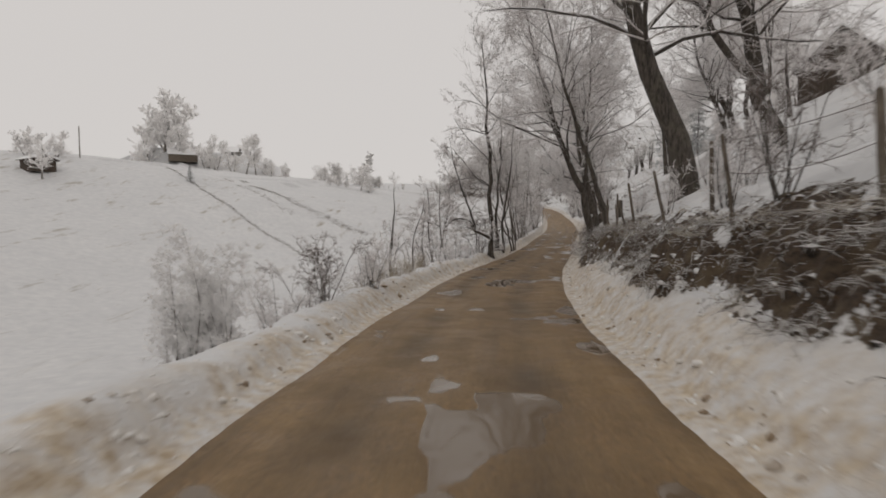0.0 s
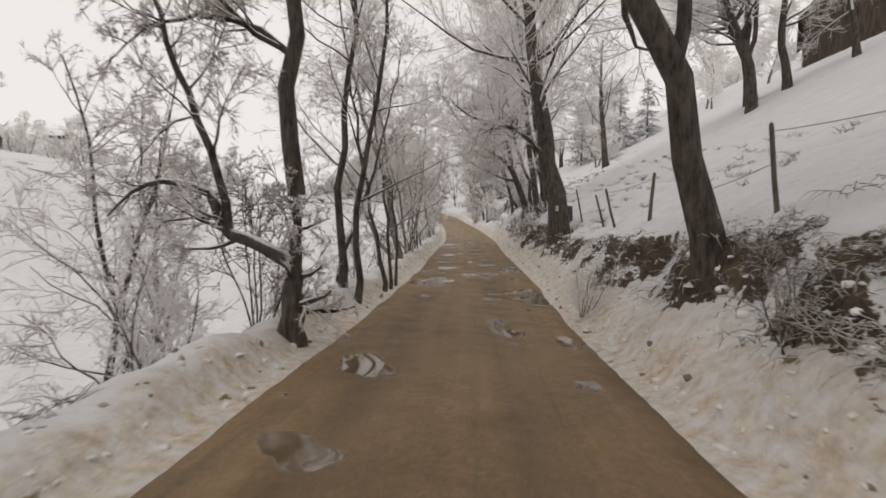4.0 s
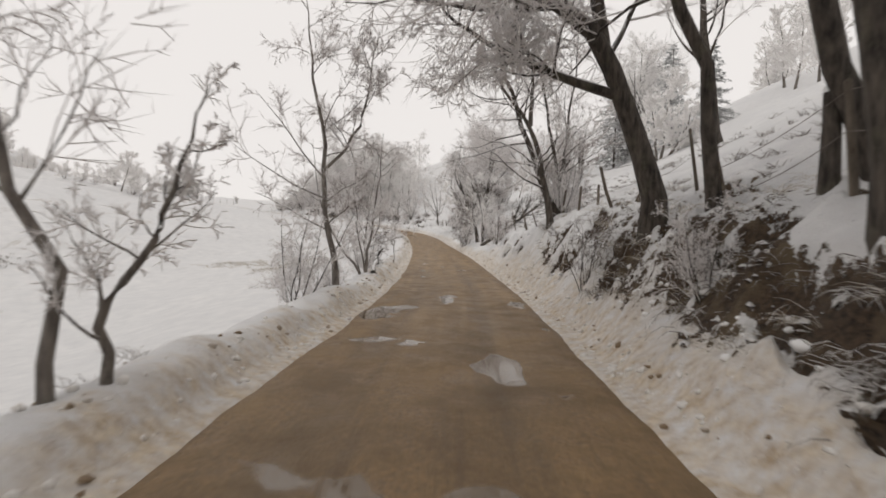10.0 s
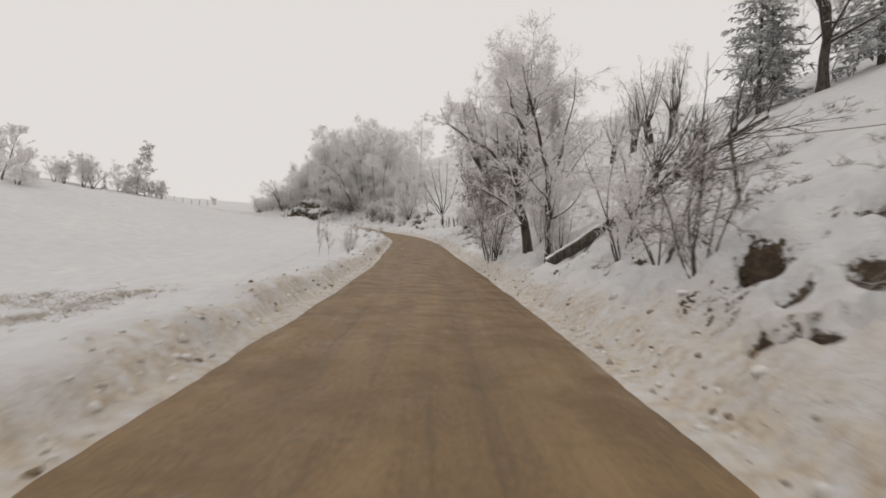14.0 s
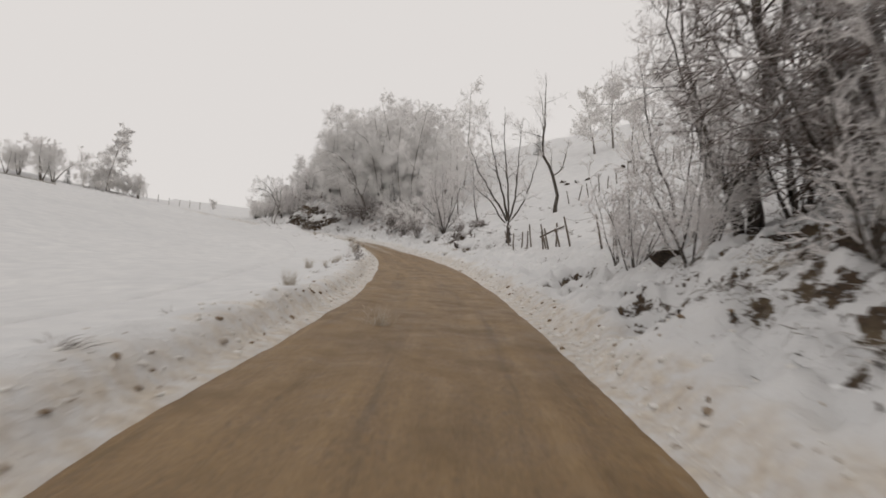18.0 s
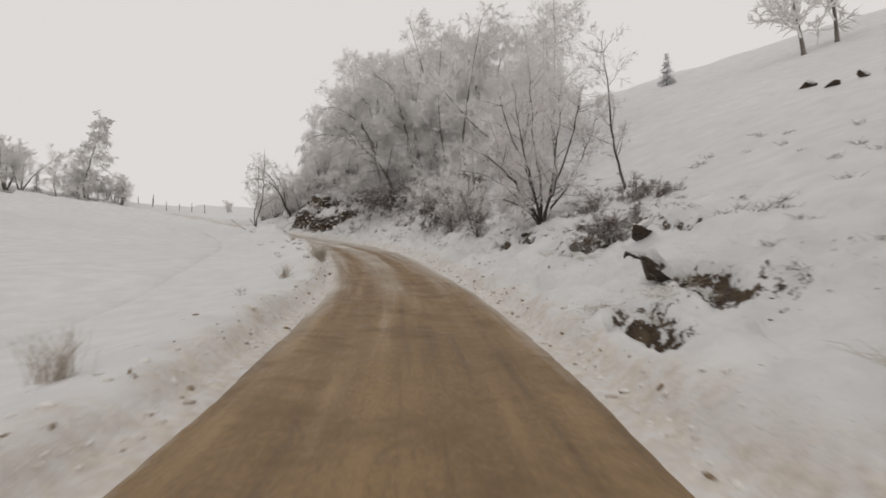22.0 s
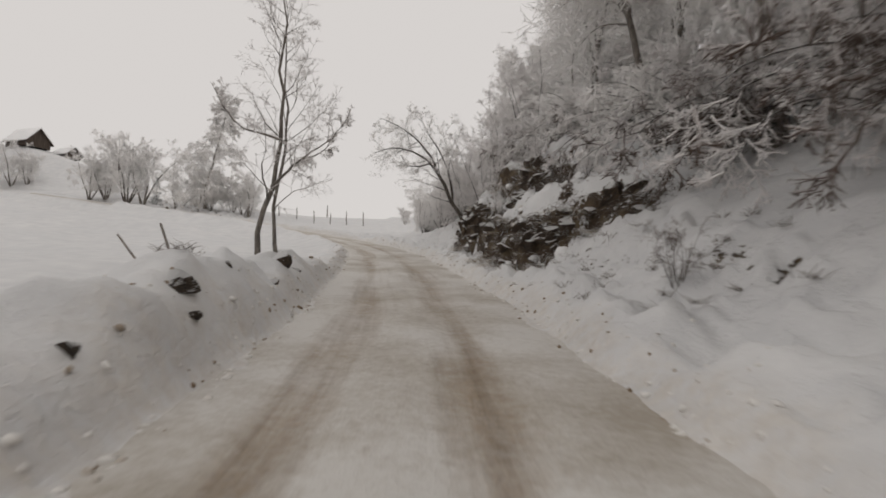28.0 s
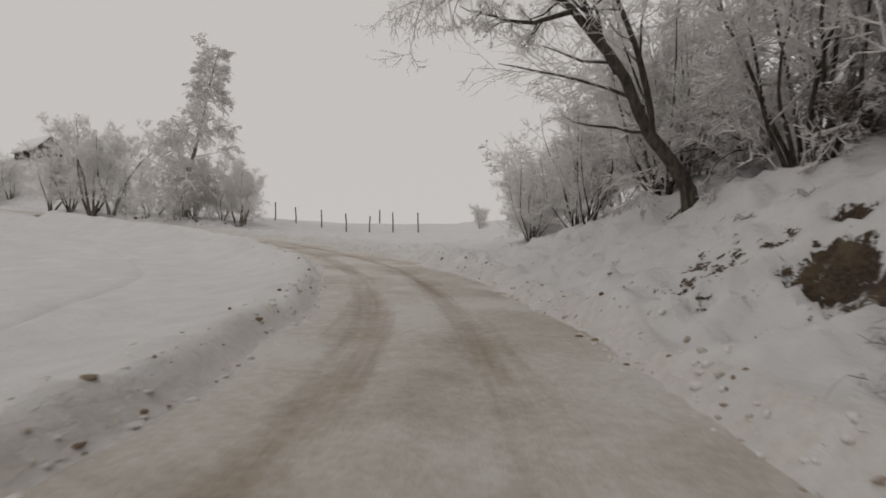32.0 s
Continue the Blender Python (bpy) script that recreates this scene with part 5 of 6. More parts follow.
for x, y, size in ((-12.6, 27.4, 1.25), (-11.6, 28.3, 1.1), (-13.4, 28.3, 1.0), (-10.9, 26.9, 0.9)):
    plant("shrub", x, y, THICKET[int(-x * 10) % 3], 40 * y, size, "tall frosted bush among young trees below the road", "shrub", "young trees on the hillside", tall=1.15)
# shrubs: x, y, size
SHRUBS = ((-2.4, 10.4, 0.55), (-1.6, 12.6, 0.5), (9.2, 57.4, 0.8), (10.0, 58.8, 0.6), (-1.9, 9.4, 0.45), (-2.6, 8.8, 0.45), (-1.3, 11.4, 0.4), (-3.0, 10.0, 0.5), (21.05, 117.6, 0.2), (20.8, 118.5, 0.19), (21.0, 119.9, 0.15),
          (11.2, 62.2, 0.7), (12.0, 64.4, 0.5), (11.8, 66.5, 0.6), (10.8, 70.0, 0.6), (16.9, 93.8, 0.62), (19.6, 71.6, 0.6), (20.1, 73.0, 0.7), (20.6, 74.8, 0.8), (21.4, 79.2, 0.7), (21.1, 83.6, 0.95), (21.6, 85.2, 0.9), (22.3, 86.6, 0.8),
          (22.9, 83.5, 1.0), (25.4, 95.5, 0.8), (26.4, 97.2, 1.0), (26.9, 100.6, 1.1), (26.2, 102.5, 1.0), (27.3, 103.8, 1.1), (26.8, 106.5, 1.0), (28.4, 101.5, 1.2), (28.6, 105.2, 1.2), (29.2, 98.0, 1.2), (27.6, 108.3, 0.8),
          (8.4, 16.6, 0.45), (7.0, 18.5, 0.4), (6.6, 24.0, 0.4), (7.5, 29.0, 0.4), (12.6, 44.0, 0.5), (13.6, 48.0, 0.5), (14.6, 52.5, 0.5), (18.6, 61.8, 1.1), (19.2, 62.8, 1.2), (18.0, 60.6, 0.8), (19.9, 63.8, 1.0), (12.4, 183.9, 0.4), (11.6, 182.6, 0.45), (13.6, 180.4, 0.4), (14.6, 178.9, 0.45), (11.2, 185.6, 0.5), (10.4, 186.8, 0.4), (15.6, 177.4, 0.5), (14.0, 181.5, 0.5), (12.6, 185.2, 0.5), (5.2, 12.0, 0.4), (4.6, 8.4, 0.55), (4.3, 6.6, 0.6), (4.6, 5.2, 0.7), (5.6, 9.6, 0.5), (6.5, 10.6, 0.5), (17.5, 170.4, 0.35), (20.6, 165.2, 0.25), (21.6, 164.3, 0.28), (20.1, 163.9, 0.22), (28.4, 139.6, 0.35), (27.3, 110.2, 0.85), (27.0, 108.9, 0.8), (25.5, 152.6, 0.7), (24.0, 157.5, 0.75))
for k, (x, y, size) in enumerate(SHRUBS):
    plant("shrub", x, y, SHRUB[k % 4], rnd.uniform(0, 360), size, "leafless shrub with thin frosted stems", "shrub", "roadside shrubs", tall=rnd.uniform(0.9, 1.2))
for s, d in ((22, 3.2), (24, 3.0), (27, 3.3), (29, 2.9), (32, 3.4), (36, 3.0), (41, 3.1), (47, 3.4), (55, 3.0), (26, 6), (31, 7), (42, 6.8)):
    x, y = at_road(s, -d)
    plant("shrub", x, y, SHRUB[rnd.randrange(4)], rnd.uniform(0, 360), rnd.uniform(0.5, 0.95), "leafless shrub with thin frosted stems", "shrub", "roadside shrubs")

# the frosted grove on the steep slope: way along, distance out, scale
def in_grove(x, y):
    """The open slope cuts the wood off along a slanting line."""
    return x < 22.8 + 0.2 * (y - 112.7)


grove = []
for row, (d0, n, lo, hi) in enumerate(((7.0, 9, 178, 204), (10.0, 17, 150, 205), (12.5, 14, 151, 206), (16, 13, 154, 206), (20, 6, 180, 204), (8.6, 6, 185, 199))):
    for k in range(n):
        s = lo + (hi - lo) * (k + rnd.uniform(0.1, 0.9)) / n
        grove.append((s, d0 + rnd.uniform(-1, 1), rnd.uniform(0.8, 1.2) * float(np.interp(s, (150, 156, 163, 178, 188, 198, 206), (0.55, 0.78, 1.08, 1.12, 1.02, 0.74, 0.44))) * (0.8 if row == 0 else 1.0)))
for k, (s, d, size) in enumerate(grove):
    x, y = at_road(s, d)
    lib = BIRCH if k % 4 or d < 9 else ROUND
    if not in_grove(x, y) or (175 < s < 192 and d < 7.5):
        continue
    plant("birch_tree" if lib is BIRCH else "round_tree", x, y, lib[k % len(lib)], rnd.uniform(0, 360), size * (1.0 if lib is BIRCH else 1.6), "hoarfrosted birch with drooping white twigs" if lib is BIRCH else "bushy round tree white with frost in the grove", group="grove on the slope")
for k in range(70):
    s = rnd.uniform(149, 207)
    x, y = at_road(s, rnd.uniform(5.4, 14) if s < 172 or s > 191 else rnd.uniform(6.6, 14))
    if in_grove(x, y):
        plant("shrub", x, y, THICKET[k % 3], rnd.uniform(0, 360), rnd.uniform(0.6, 1.1), "white frosted undergrowth shrub in the grove", "shrub", "undergrowth of the grove")

# great many-stemmed bushes that hang over the road
BIG = [tree_meshes(460 + k, "thicket", 6.5, 0.05, (-0.12, 0.0), stems=8, twig=(TWIG_BARE, TWIG, TWIG_WHITE)[k], bark=BARK) for k in range(3)]
for s, d, size, k in ((102.2, 5.4, 0.75, 0), (104, 5.8, 0.8, 0), (105.6, 5.4, 0.7, 0), (107.6, 5.8, 0.75, 0), (103, 8, 0.85, 1), (106.5, 8.2, 0.9, 0), (109.5, 6.2, 0.7, 0), (191, 5.6, 0.85, 1), (195.5, 6.4, 0.95, 1), (198, 5.6, 0.8, 1), (199, 6.2, 0.85, 2), (200.5, 5.2, 0.6, 1), (202.5, 6.0, 0.65, 2), (204, 5.4, 0.5, 2), (193, 8, 1.1, 1), (196.5, 8.5, 1.1, 1), (206, 7, 0.55, 2), (201, 9, 0.8, 2), (154.3, 4.9, 0.42, 0), (150.2, 4.8, 0.35, 0), (157, 6.0, 0.5, 1)):
    x, y = at_road(s, d)
    plant("overhanging_bush", x, y, BIG[k], rnd.uniform(0, 360), size, "large many-stemmed bush with frosted twigs hanging towards the road", "shrub", "bushes over the road")

# arching brush that hangs down the slope towards the road
HANGING = [tree_meshes(480 + k, "thicket", 3.4, 0.032, (-0.95, 0.0), stems=9, bow=-0.17, twig=(TWIG_BARE, TWIG, TWIG_WHITE)[k], bark=BARK) for k in range(3)]
for k in range(42):
    s = 155.5 + k * 1.06 + rnd.uniform(-0.5, 0.5)
    d = float(np.interp(s, (155, 160, 164.5, 168, 171, 175, 178, 184, 190, 194, 199), (5.8, 7.0, 8.0, 8.8, 7.8, 7.8, 7.8, 7.8, 7.6, 7.6, 7.0))) + rnd.uniform(0.0, 2.6) * (k % 3 > 0)
    x, y = at_road(s, d)
    j = int(np.searchsorted(LINE_S, s))
    turn = math.degrees(math.atan2(-LINE_T[j, 0], LINE_T[j, 1])) + rnd.uniform(-35, 35)
    plant("hanging_bush", x, y, HANGING[(0, 1, 1, 0, 1)[k % 5] if 158 < s < 176 else (1, 2, 0)[k % 3 if s > 189 else k % 2]], turn, rnd.uniform(0.75, 1.1) * (0.75 if s < 164 else 1.0 if s < 188 else 0.7), "arching brown bush with frosted twigs hanging down the slope", "shrub", "hanging brush on the slope")

for s, d, size in ((140.6, 5.9, 0.36), (141.4, 6.3, 0.4), (142.4, 6.9, 0.42), (142.8, 7.6, 0.4), (141.8, 7.2, 0.36), (143.2, 6.4, 0.3), (140.0, 5.4, 0.3)):
    x, y = at_road(s, d)
    plant("hanging_bush", x, y, HANGING[0], 90 * s, size, "low dark brush sticking out of the snow", "shrub", "hanging brush on the slope")

POLLARD = [tree_meshes(470 + k, "shrub", 4.6, 0.06, (0, 0), stems=12, bark=BARK, twig=TWIG_WHITE, bole=(1.6, 0.3)) for k in range(2)]
for k, (x, y, size) in enumerate(((39.5, 99.7, 1.05), (38.6, 101.2, 1.0), (37.4, 101.4, 0.85), (36.5, 102.6, 0.75))):
    plant("pollard_willow", x, y, POLLARD[k % 2], 70 * k, size, "pollarded willow with a round frosted head on the slope", "tree", "pollards on the slope")

# far cluster by the bend, ridge trees, trees high on the slope
plant("frosted_birch", -27.4, 206.7, tree_meshes(180, "weeping", 13.2, 0.16, (-0.06, 0.02), twig=TWIG_WHITE, bark=BARK_GREY), size=1.2, tall=0.84, label="tall hoarfrosted birch with hanging twigs", category="tree")
for x, y, size, k in ((-44.4, 206.0, 0.9, 1), (-42.6, 206.6, 0.85, 2), (-38.6, 206.3, 1.15, 2), (-36.9, 206.9, 1.1, 1), (-31.2, 206.4, 0.75, 1), (-29.4, 207.4, 0.7, 2), (-22.2, 207.3, 0.68, 2), (-23.4, 207.9, 0.62, 1), (-27.4, 207.4, 0.5, 2), (-24.6, 207.6, 0.5, 1), (-66.5, 210.4, 0.95, 1), (-64.0, 211.0, 0.7, 2)):
    plant("round_tree", x, y, ROUND[k], rnd.uniform(0, 360), size * 1.12, "bushy hoarfrosted tree beside the bend", group="trees by the bend")
plant("small_spruce", -34.2, 206.4, SPRUCE[0], 30, 0.31, "small dark spruce beside the bend", "tree")
plant("round_tree", -14.5, 229.5, ROUND[2], 40, 0.42, "bushy hoarfrosted tree beside the bend", group="trees by the bend")
RIDGE = ((-107.5, 207, 2.5, 0), (-103.5, 207.5, 2.8, 2), (-104.5, 210.5, 2.7, 1), (-100.5, 209, 2.4, 3), (-87, 206, 1.6, 1), (-84, 206.5, 1.3, 3), (-76.5, 204.5, 1.15, 1), (-71, 203, 1.9, 0), (-67.5, 203, 1.8, 2), (-62, 203, 0.7, 3), (-55.5, 200, 0.75, 1),
         (-26.5, 134.5, 0.36, 1), (-24.4, 135, 0.34, 3), (-22.6, 134.8, 0.3, 1), (-18.9, 134.6, 0.85, 0), (-17.2, 134.2, 0.5, 3), (-57.8, 80, 0.85, 0), (-61, 82, 0.45, 2), (-66, 88, 0.6, 1), (-62.5, 90, 0.5, 3), (-33, 171, 0.6, 1), (-37, 168, 0.6, 3))
for x, y, size, k in RIDGE:
    plant("ridge_tree", x, y, FAR[k], rnd.uniform(0, 360), size, "hoarfrosted tree on the far snowy ridge", group="trees on the ridge")
plant("small_spruce", -42.6, 94, SPRUCE[1], 0, 0.3, "small snowy spruce on the open hillside", "tree")
for x, y, size in ((38.6, 91.2, 0.95), (42.2, 87.4, 1.0), (41.0, 92.6, 0.85), (44.9, 85.0, 0.8), (44.1, 170.3, 0.3)):
    plant("spruce", x, y, SPRUCE[rnd.randrange(2)], rnd.uniform(0, 360), size, "tall dark spruce dusted with frost on the slope", "tree", "spruces on the slope")
for x, y, size, k in ((41.6, 137.3, 0.75, 2), (46.8, 157.2, 1.0, 0), (49.2, 157.6, 1.0, 2), (38.8, 116.7, 0.6, 0), (58, 90, 1.1, 0), (53, 84, 1.0, 2), (49, 78, 0.9, 0), (85, 118, 1.1, 1), (90, 125, 1.1, 3), (75, 100, 1.0, 1), (40, 60, 0.9, 0), (44, 66, 1.0, 2), (33, 76, 0.8, 3)):
    plant("slope_tree", x, y, FAR[k], rnd.uniform(0, 360), size, "hoarfrosted broadleaf tree high on the slope", group="trees high on the slope")

# ---- smaller things ----
def poly_tube(points, radii, sides=6):
    return tubes(np.array([points], float), np.array([radii], float), sides)


def part(name, vf, mat, parent, label="", smooth=True):
    return child(name, mesh_from(name, vf[0], vf[1], mat, smooth=smooth), parent, label)


def box(lo, hi):
    (a, b, c), (d, e, f) = lo, hi
    v = np.array([(a, b, c), (d, b, c), (d, e, c), (a, e, c), (a, b, f), (d, b, f), (d, e, f), (a, e, f)], float)
    return v, np.array([(0, 3, 2, 1), (4, 5, 6, 7), (0, 1, 5, 4), (1, 2, 6, 5), (2, 3, 7, 6), (3, 0, 4, 7)])


def thing(name, x, y, turn=0.0, lift=0.0, z=None):
    top = new(name)
    top.matrix_world = pose(x, y, (ground_z(x, y) if z is None else z) + lift, 0, 0, turn)
    return top


def post_at(fence, x, y, height, radius, lean, origin):
    """One rough post of a fence, as a part; returns its head."""
    z = ground_z(x, y)
    foot, head = np.array([x, y, z - 0.25]), np.array([x + lean[0], y + lean[1], z + height])
    mid = (foot + head) / 2 + np.array([rnd.uniform(-0.03, 0.03), rnd.uniform(-0.03, 0.03), 0])
    tip = head + (head - mid) * 0.04
    part("post", poly_tube([foot - origin, mid - origin, head - origin, tip - origin], [radius * 1.1, radius, radius * 0.9, radius * 0.2], 7), POST_WOOD, fence)
    return head


def wire_between(fence, a, b, drop, origin):
    n = 8
    u = np.linspace(0, 1, n)[:, None]
    p = a * (1 - u) + b * u
    p[:, 2] -= drop * 4 * (u * (1 - u))[:, 0]
    part("wire", poly_tube(p - origin, np.full(n, 0.0045), 4), WIRE, fence)


# the wire fence along the top of the cut bank
fence = thing("wire_fence", 6.0, 15.0, z=0)
org = np.array([6.0, 15.0, 0.0])
heads, s = [], 5.0
while s < 82:
    x, y = at_road(s, np.interp(s, (5, 20, 36, 50, 70, 82), (3.75, 3.75, 3.9, 4.1, 4.2, 4.8)) + rnd.uniform(-0.2, 0.2))
    heads.append(post_at(fence, x, y, rnd.uniform(0.7, 1.15), rnd.uniform(0.025, 0.042), (rnd.uniform(-0.42, 0.12), rnd.uniform(-0.12, 0.12)), org))
    s += rnd.uniform(1.5, 2.9)
for a, b in zip(heads, heads[1:]):
    if rnd.random() < 0.8:
        wire_between(fence, a - [0, 0, 0.08], b - [0, 0, 0.08], rnd.uniform(0.01, 0.06), org)
    if rnd.random() < 0.5:
        wire_between(fence, a - [0, 0, 0.45], b - [0, 0, 0.45], rnd.uniform(0.02, 0.15), org)
tagged(fence, "crooked wooden posts with sagging wire along the bank", "fence")

# the rail fence by the willow
fence = thing("rail_fence", 29.5, 119.0, z=0)
org = np.array([29.5, 119.0, 0.0])
heads = [post_at(fence, x, y, h, 0.036, lean, org) for x, y, h, lean in ((28.4, 112.6, 1.15, (-0.2, 0.1)), (28.9, 114.6, 1.1, (-0.25, 0.15)), (28.6, 116.6, 1.0, (-0.3, 0.1)), (28.7, 117.8, 0.85, (-0.28, 0.1)),
         (28.75, 118.6, 1.0, (-0.02, 0)), (28.8, 119.4, 0.9, (-0.25, 0.15)), (28.85, 120.0, 0.9, (-0.25, 0.2)), (28.9, 120.5, 0.75, (-0.12, 0.1)), (28.8, 121.9, 1.0, (-0.14, 0.1)), (28.75, 122.5, 0.8, (0, 0)), (28.6, 122.9, 0.75, (0.02, 0)), (28.8, 124.9, 0.75, (-0.02, 0.1)), (29.3, 127.5, 0.8, (-0.35, 0)))]
r0, r1 = heads[2] - [0, 0, 0.35], heads[7] - [0, 0, 0.22]
part("rail", poly_tube([r0 - org, (r0 + r1) / 2 - org + [0, 0, 0.02], r1 + (r1 - r0) * 0.04 - org], [0.032, 0.036, 0.042], 7), POST_WOOD, fence, "long round rail with snow on top")
part("rail_snow", poly_tube([r0 - org + [0, 0, 0.035], (r0 + r1) / 2 - org + [0, 0, 0.06], r1 - org + [0, 0, 0.045]], [0.02, 0.032, 0.03], 6), SNOW_CAP, fence)
for a, b in list(zip(heads[:3], heads[1:3])) + list(zip(heads[7:11], heads[8:12])):
    wire_between(fence, a - [0, 0, 0.05], b - [0, 0, 0.05], 0.1, org)
tagged(fence, "short leaning fence with one wooden rail by the road", "fence")

# the long fence up the slope
fence = thing("slope_fence", 45, 142, z=0)
org = np.array([45, 142, 0.0])
for k in range(36):
    u = k / 35
    x, y = 35.6 + 28 * u + rnd.uniform(-0.15, 0.15), 135.4 + 3 * u + 15 * u * u + rnd.uniform(-0.15, 0.15)
    post_at(fence, x, y, rnd.uniform(0.75, 1.3), 0.04, (rnd.uniform(-0.25, 0.25), rnd.uniform(-0.1, 0.1)), org)
tagged(fence, "long line of thin posts climbing the snowy slope", "fence")

# far posts behind the bend
fence = thing("field_fence", -18, 215, z=0)
org = np.array([-18, 215, 0.0])
for k in range(8):
    u = k / 7
    x, y = -26.5 + 13 * u, 212.0 + 4.3 * u + rnd.uniform(-0.2, 0.2)
    post_at(fence, x, y, rnd.uniform(1.2, 1.6), 0.05, (rnd.uniform(-0.1, 0.1), 0), org)
tagged(fence, "row of thin wooden posts at the edge of the field", "fence")
for x, y, h in ((-34, 240, 2.6), (-62, 95, 5.5)):
    pole = thing("utility_pole", x, y)
    part("pole", poly_tube([(0, 0, -0.4), (0, 0, h / 2), (0.02, 0, h)], [0.1, 0.09, 0.07], 8), POST_WOOD, pole)
    tagged(pole, "lone grey wooden pole on the snowy hill", "pole")
for x, y, lean in ((12.2, 168.6, (-0.75, 0.3)), (11.4, 168.9, (-1.6, 0.5))):
    stake = thing("fence_stake", x - 2.0, y, z=0)
    post_at(stake, x - 2.0, y, 0.75, 0.022, lean, np.array([x - 2.0, y, 0]))
    tagged(stake, "leaning wooden stake in the deep snow", "stake", "stakes by the mound")


def rock_mesh(seed, cuts=13, rough=0.09, level=3):
    """A boulder with flat broken faces."""
    rng = np.random.default_rng(seed)
    bm = bmesh.new()
    bmesh.ops.create_icosphere(bm, subdivisions=level, radius=1.0)
    v = np.array([q.co[:] for q in bm.verts])
    f = np.array([[w.index for w in q.verts] for q in bm.faces])
    bm.free()
    for k in range(cuts):
        n = rng.normal(0, 1, 3)
        n /= np.linalg.norm(n)
        over = np.maximum(v @ n - rng.uniform(0.3, 0.75), 0)
        v -= over[:, None] * n
    r = 1 + rough * (fbm(v[:, 0] * 2.2 + seed, v[:, 1] * 2.2 + v[:, 2] * 1.7, 4, seed) - 0.5) * 2
    return mesh_from("rock", v * r[:, None], f, ROCK, smooth=False)


ROCKS = [rock_mesh(500 + k) for k in range(6)]


def boulder(name, x, y, size, turn, label, group="", tilt=(0, 0), sink=0.3):
    ob = new(name, ROCKS[rnd.randrange(6)])
    ob.matrix_world = pose(x, y, ground_z(x, y) + size[2] * (1 - 2 * sink) * 0.5, tilt[0], tilt[1], turn) @ Matrix.Diagonal((*size, 1))
    return tagged(ob, label, "rock", group)


for x, y, sz in ((28.1, 135.9, (0.6, 0.3, 0.28)), (27.6, 134.9, (0.35, 0.25, 0.2)), (28.6, 137.0, (0.8, 0.4, 0.4)), (28.3, 140.6, (0.35, 0.25, 0.2)), (27.3, 133.4, (0.5, 0.4, 0.35)), (27.0, 141.8, (0.3, 0.25, 0.18)), (27.3, 144.3, (0.25, 0.2, 0.15)),
                 (26.3, 147.3, (0.22, 0.18, 0.14)), (26.9, 107.5, (0.4, 0.3, 0.25)), (55.7, 154.4, (1.2, 0.9, 0.7)), (39.1, 146.3, (0.5, 0.35, 0.22)), (39.0, 144.7, (0.6, 0.35, 0.25)), (39.6, 144.1, (0.4, 0.3, 0.2)), (40.4, 143.6, (0.55, 0.35, 0.22)), (46, 146, (0.8, 0.45, 0.3)), (47.1, 146.6, (0.5, 0.35, 0.25)), (48.5, 147.5, (0.8, 0.4, 0.3)), (44, 144.5, (0.6, 0.4, 0.25)), (60, 160, (0.9, 0.6, 0.3)), (63, 158, (0.8, 0.5, 0.3)), (58, 163, (0.7, 0.5, 0.3))):
    boulder("boulder", x, y, sz, rnd.uniform(0, 360), "dark broken rock half buried in snow", "rocks on the slope", (rnd.uniform(-20, 20), rnd.uniform(-20, 20)))
for s, d, r in ((169.3, -2.3, 0.14), (171.2, -2.35, 0.2), (171.0, -2.15, 0.11), (173.0, -2.4, 0.1), (176.4, -2.45, 0.26), (175.0, -2.25, 0.13), (177.6, -2.35, 0.18)):
    x, y = at_road(s, d)
    boulder("mound_stone", x, y, (r * 1.25, r * 1.1, r * 1.1), rnd.uniform(0, 360), "dark stone showing through the snow mound", "stones in the snow mound", (rnd.uniform(-40, 40), rnd.uniform(-40, 40)), 0.72)

# layered rock outcrop beside the road
outcrop = thing("rock_outcrop", 11.5, 181.5, z=0)
org = Vector((11.5, 181.5, 0))
for k in range(120):
    step = rnd.choice((0, 0, 1, 1, 1))
    s = rnd.uniform(CLIFF[step][0][0] + 1.0, CLIFF[step][0][-1] - 0.5)
    d = float(step_out(step, s)) + rnd.uniform(0.05, 0.45)
    x, y = at_road(s, d)
    z_ = ground_z(x, y)
    x, y = at_road(s, d - 0.12)
    ob = new("rock_slab", ROCKS[rnd.randrange(6)])
    ob.parent = outcrop
    ob.matrix_local = Matrix.Translation(Vector((x, y, z_ - rnd.uniform(0.1, 0.32))) - org) @ pose(0, 0, 0, rnd.uniform(-20, 16), rnd.uniform(14, 40), 118 + rnd.uniform(-30, 30)) @ Matrix.Diagonal((rnd.uniform(0.16, 0.42), rnd.uniform(0.16, 0.3), rnd.uniform(0.12, 0.26), 1))


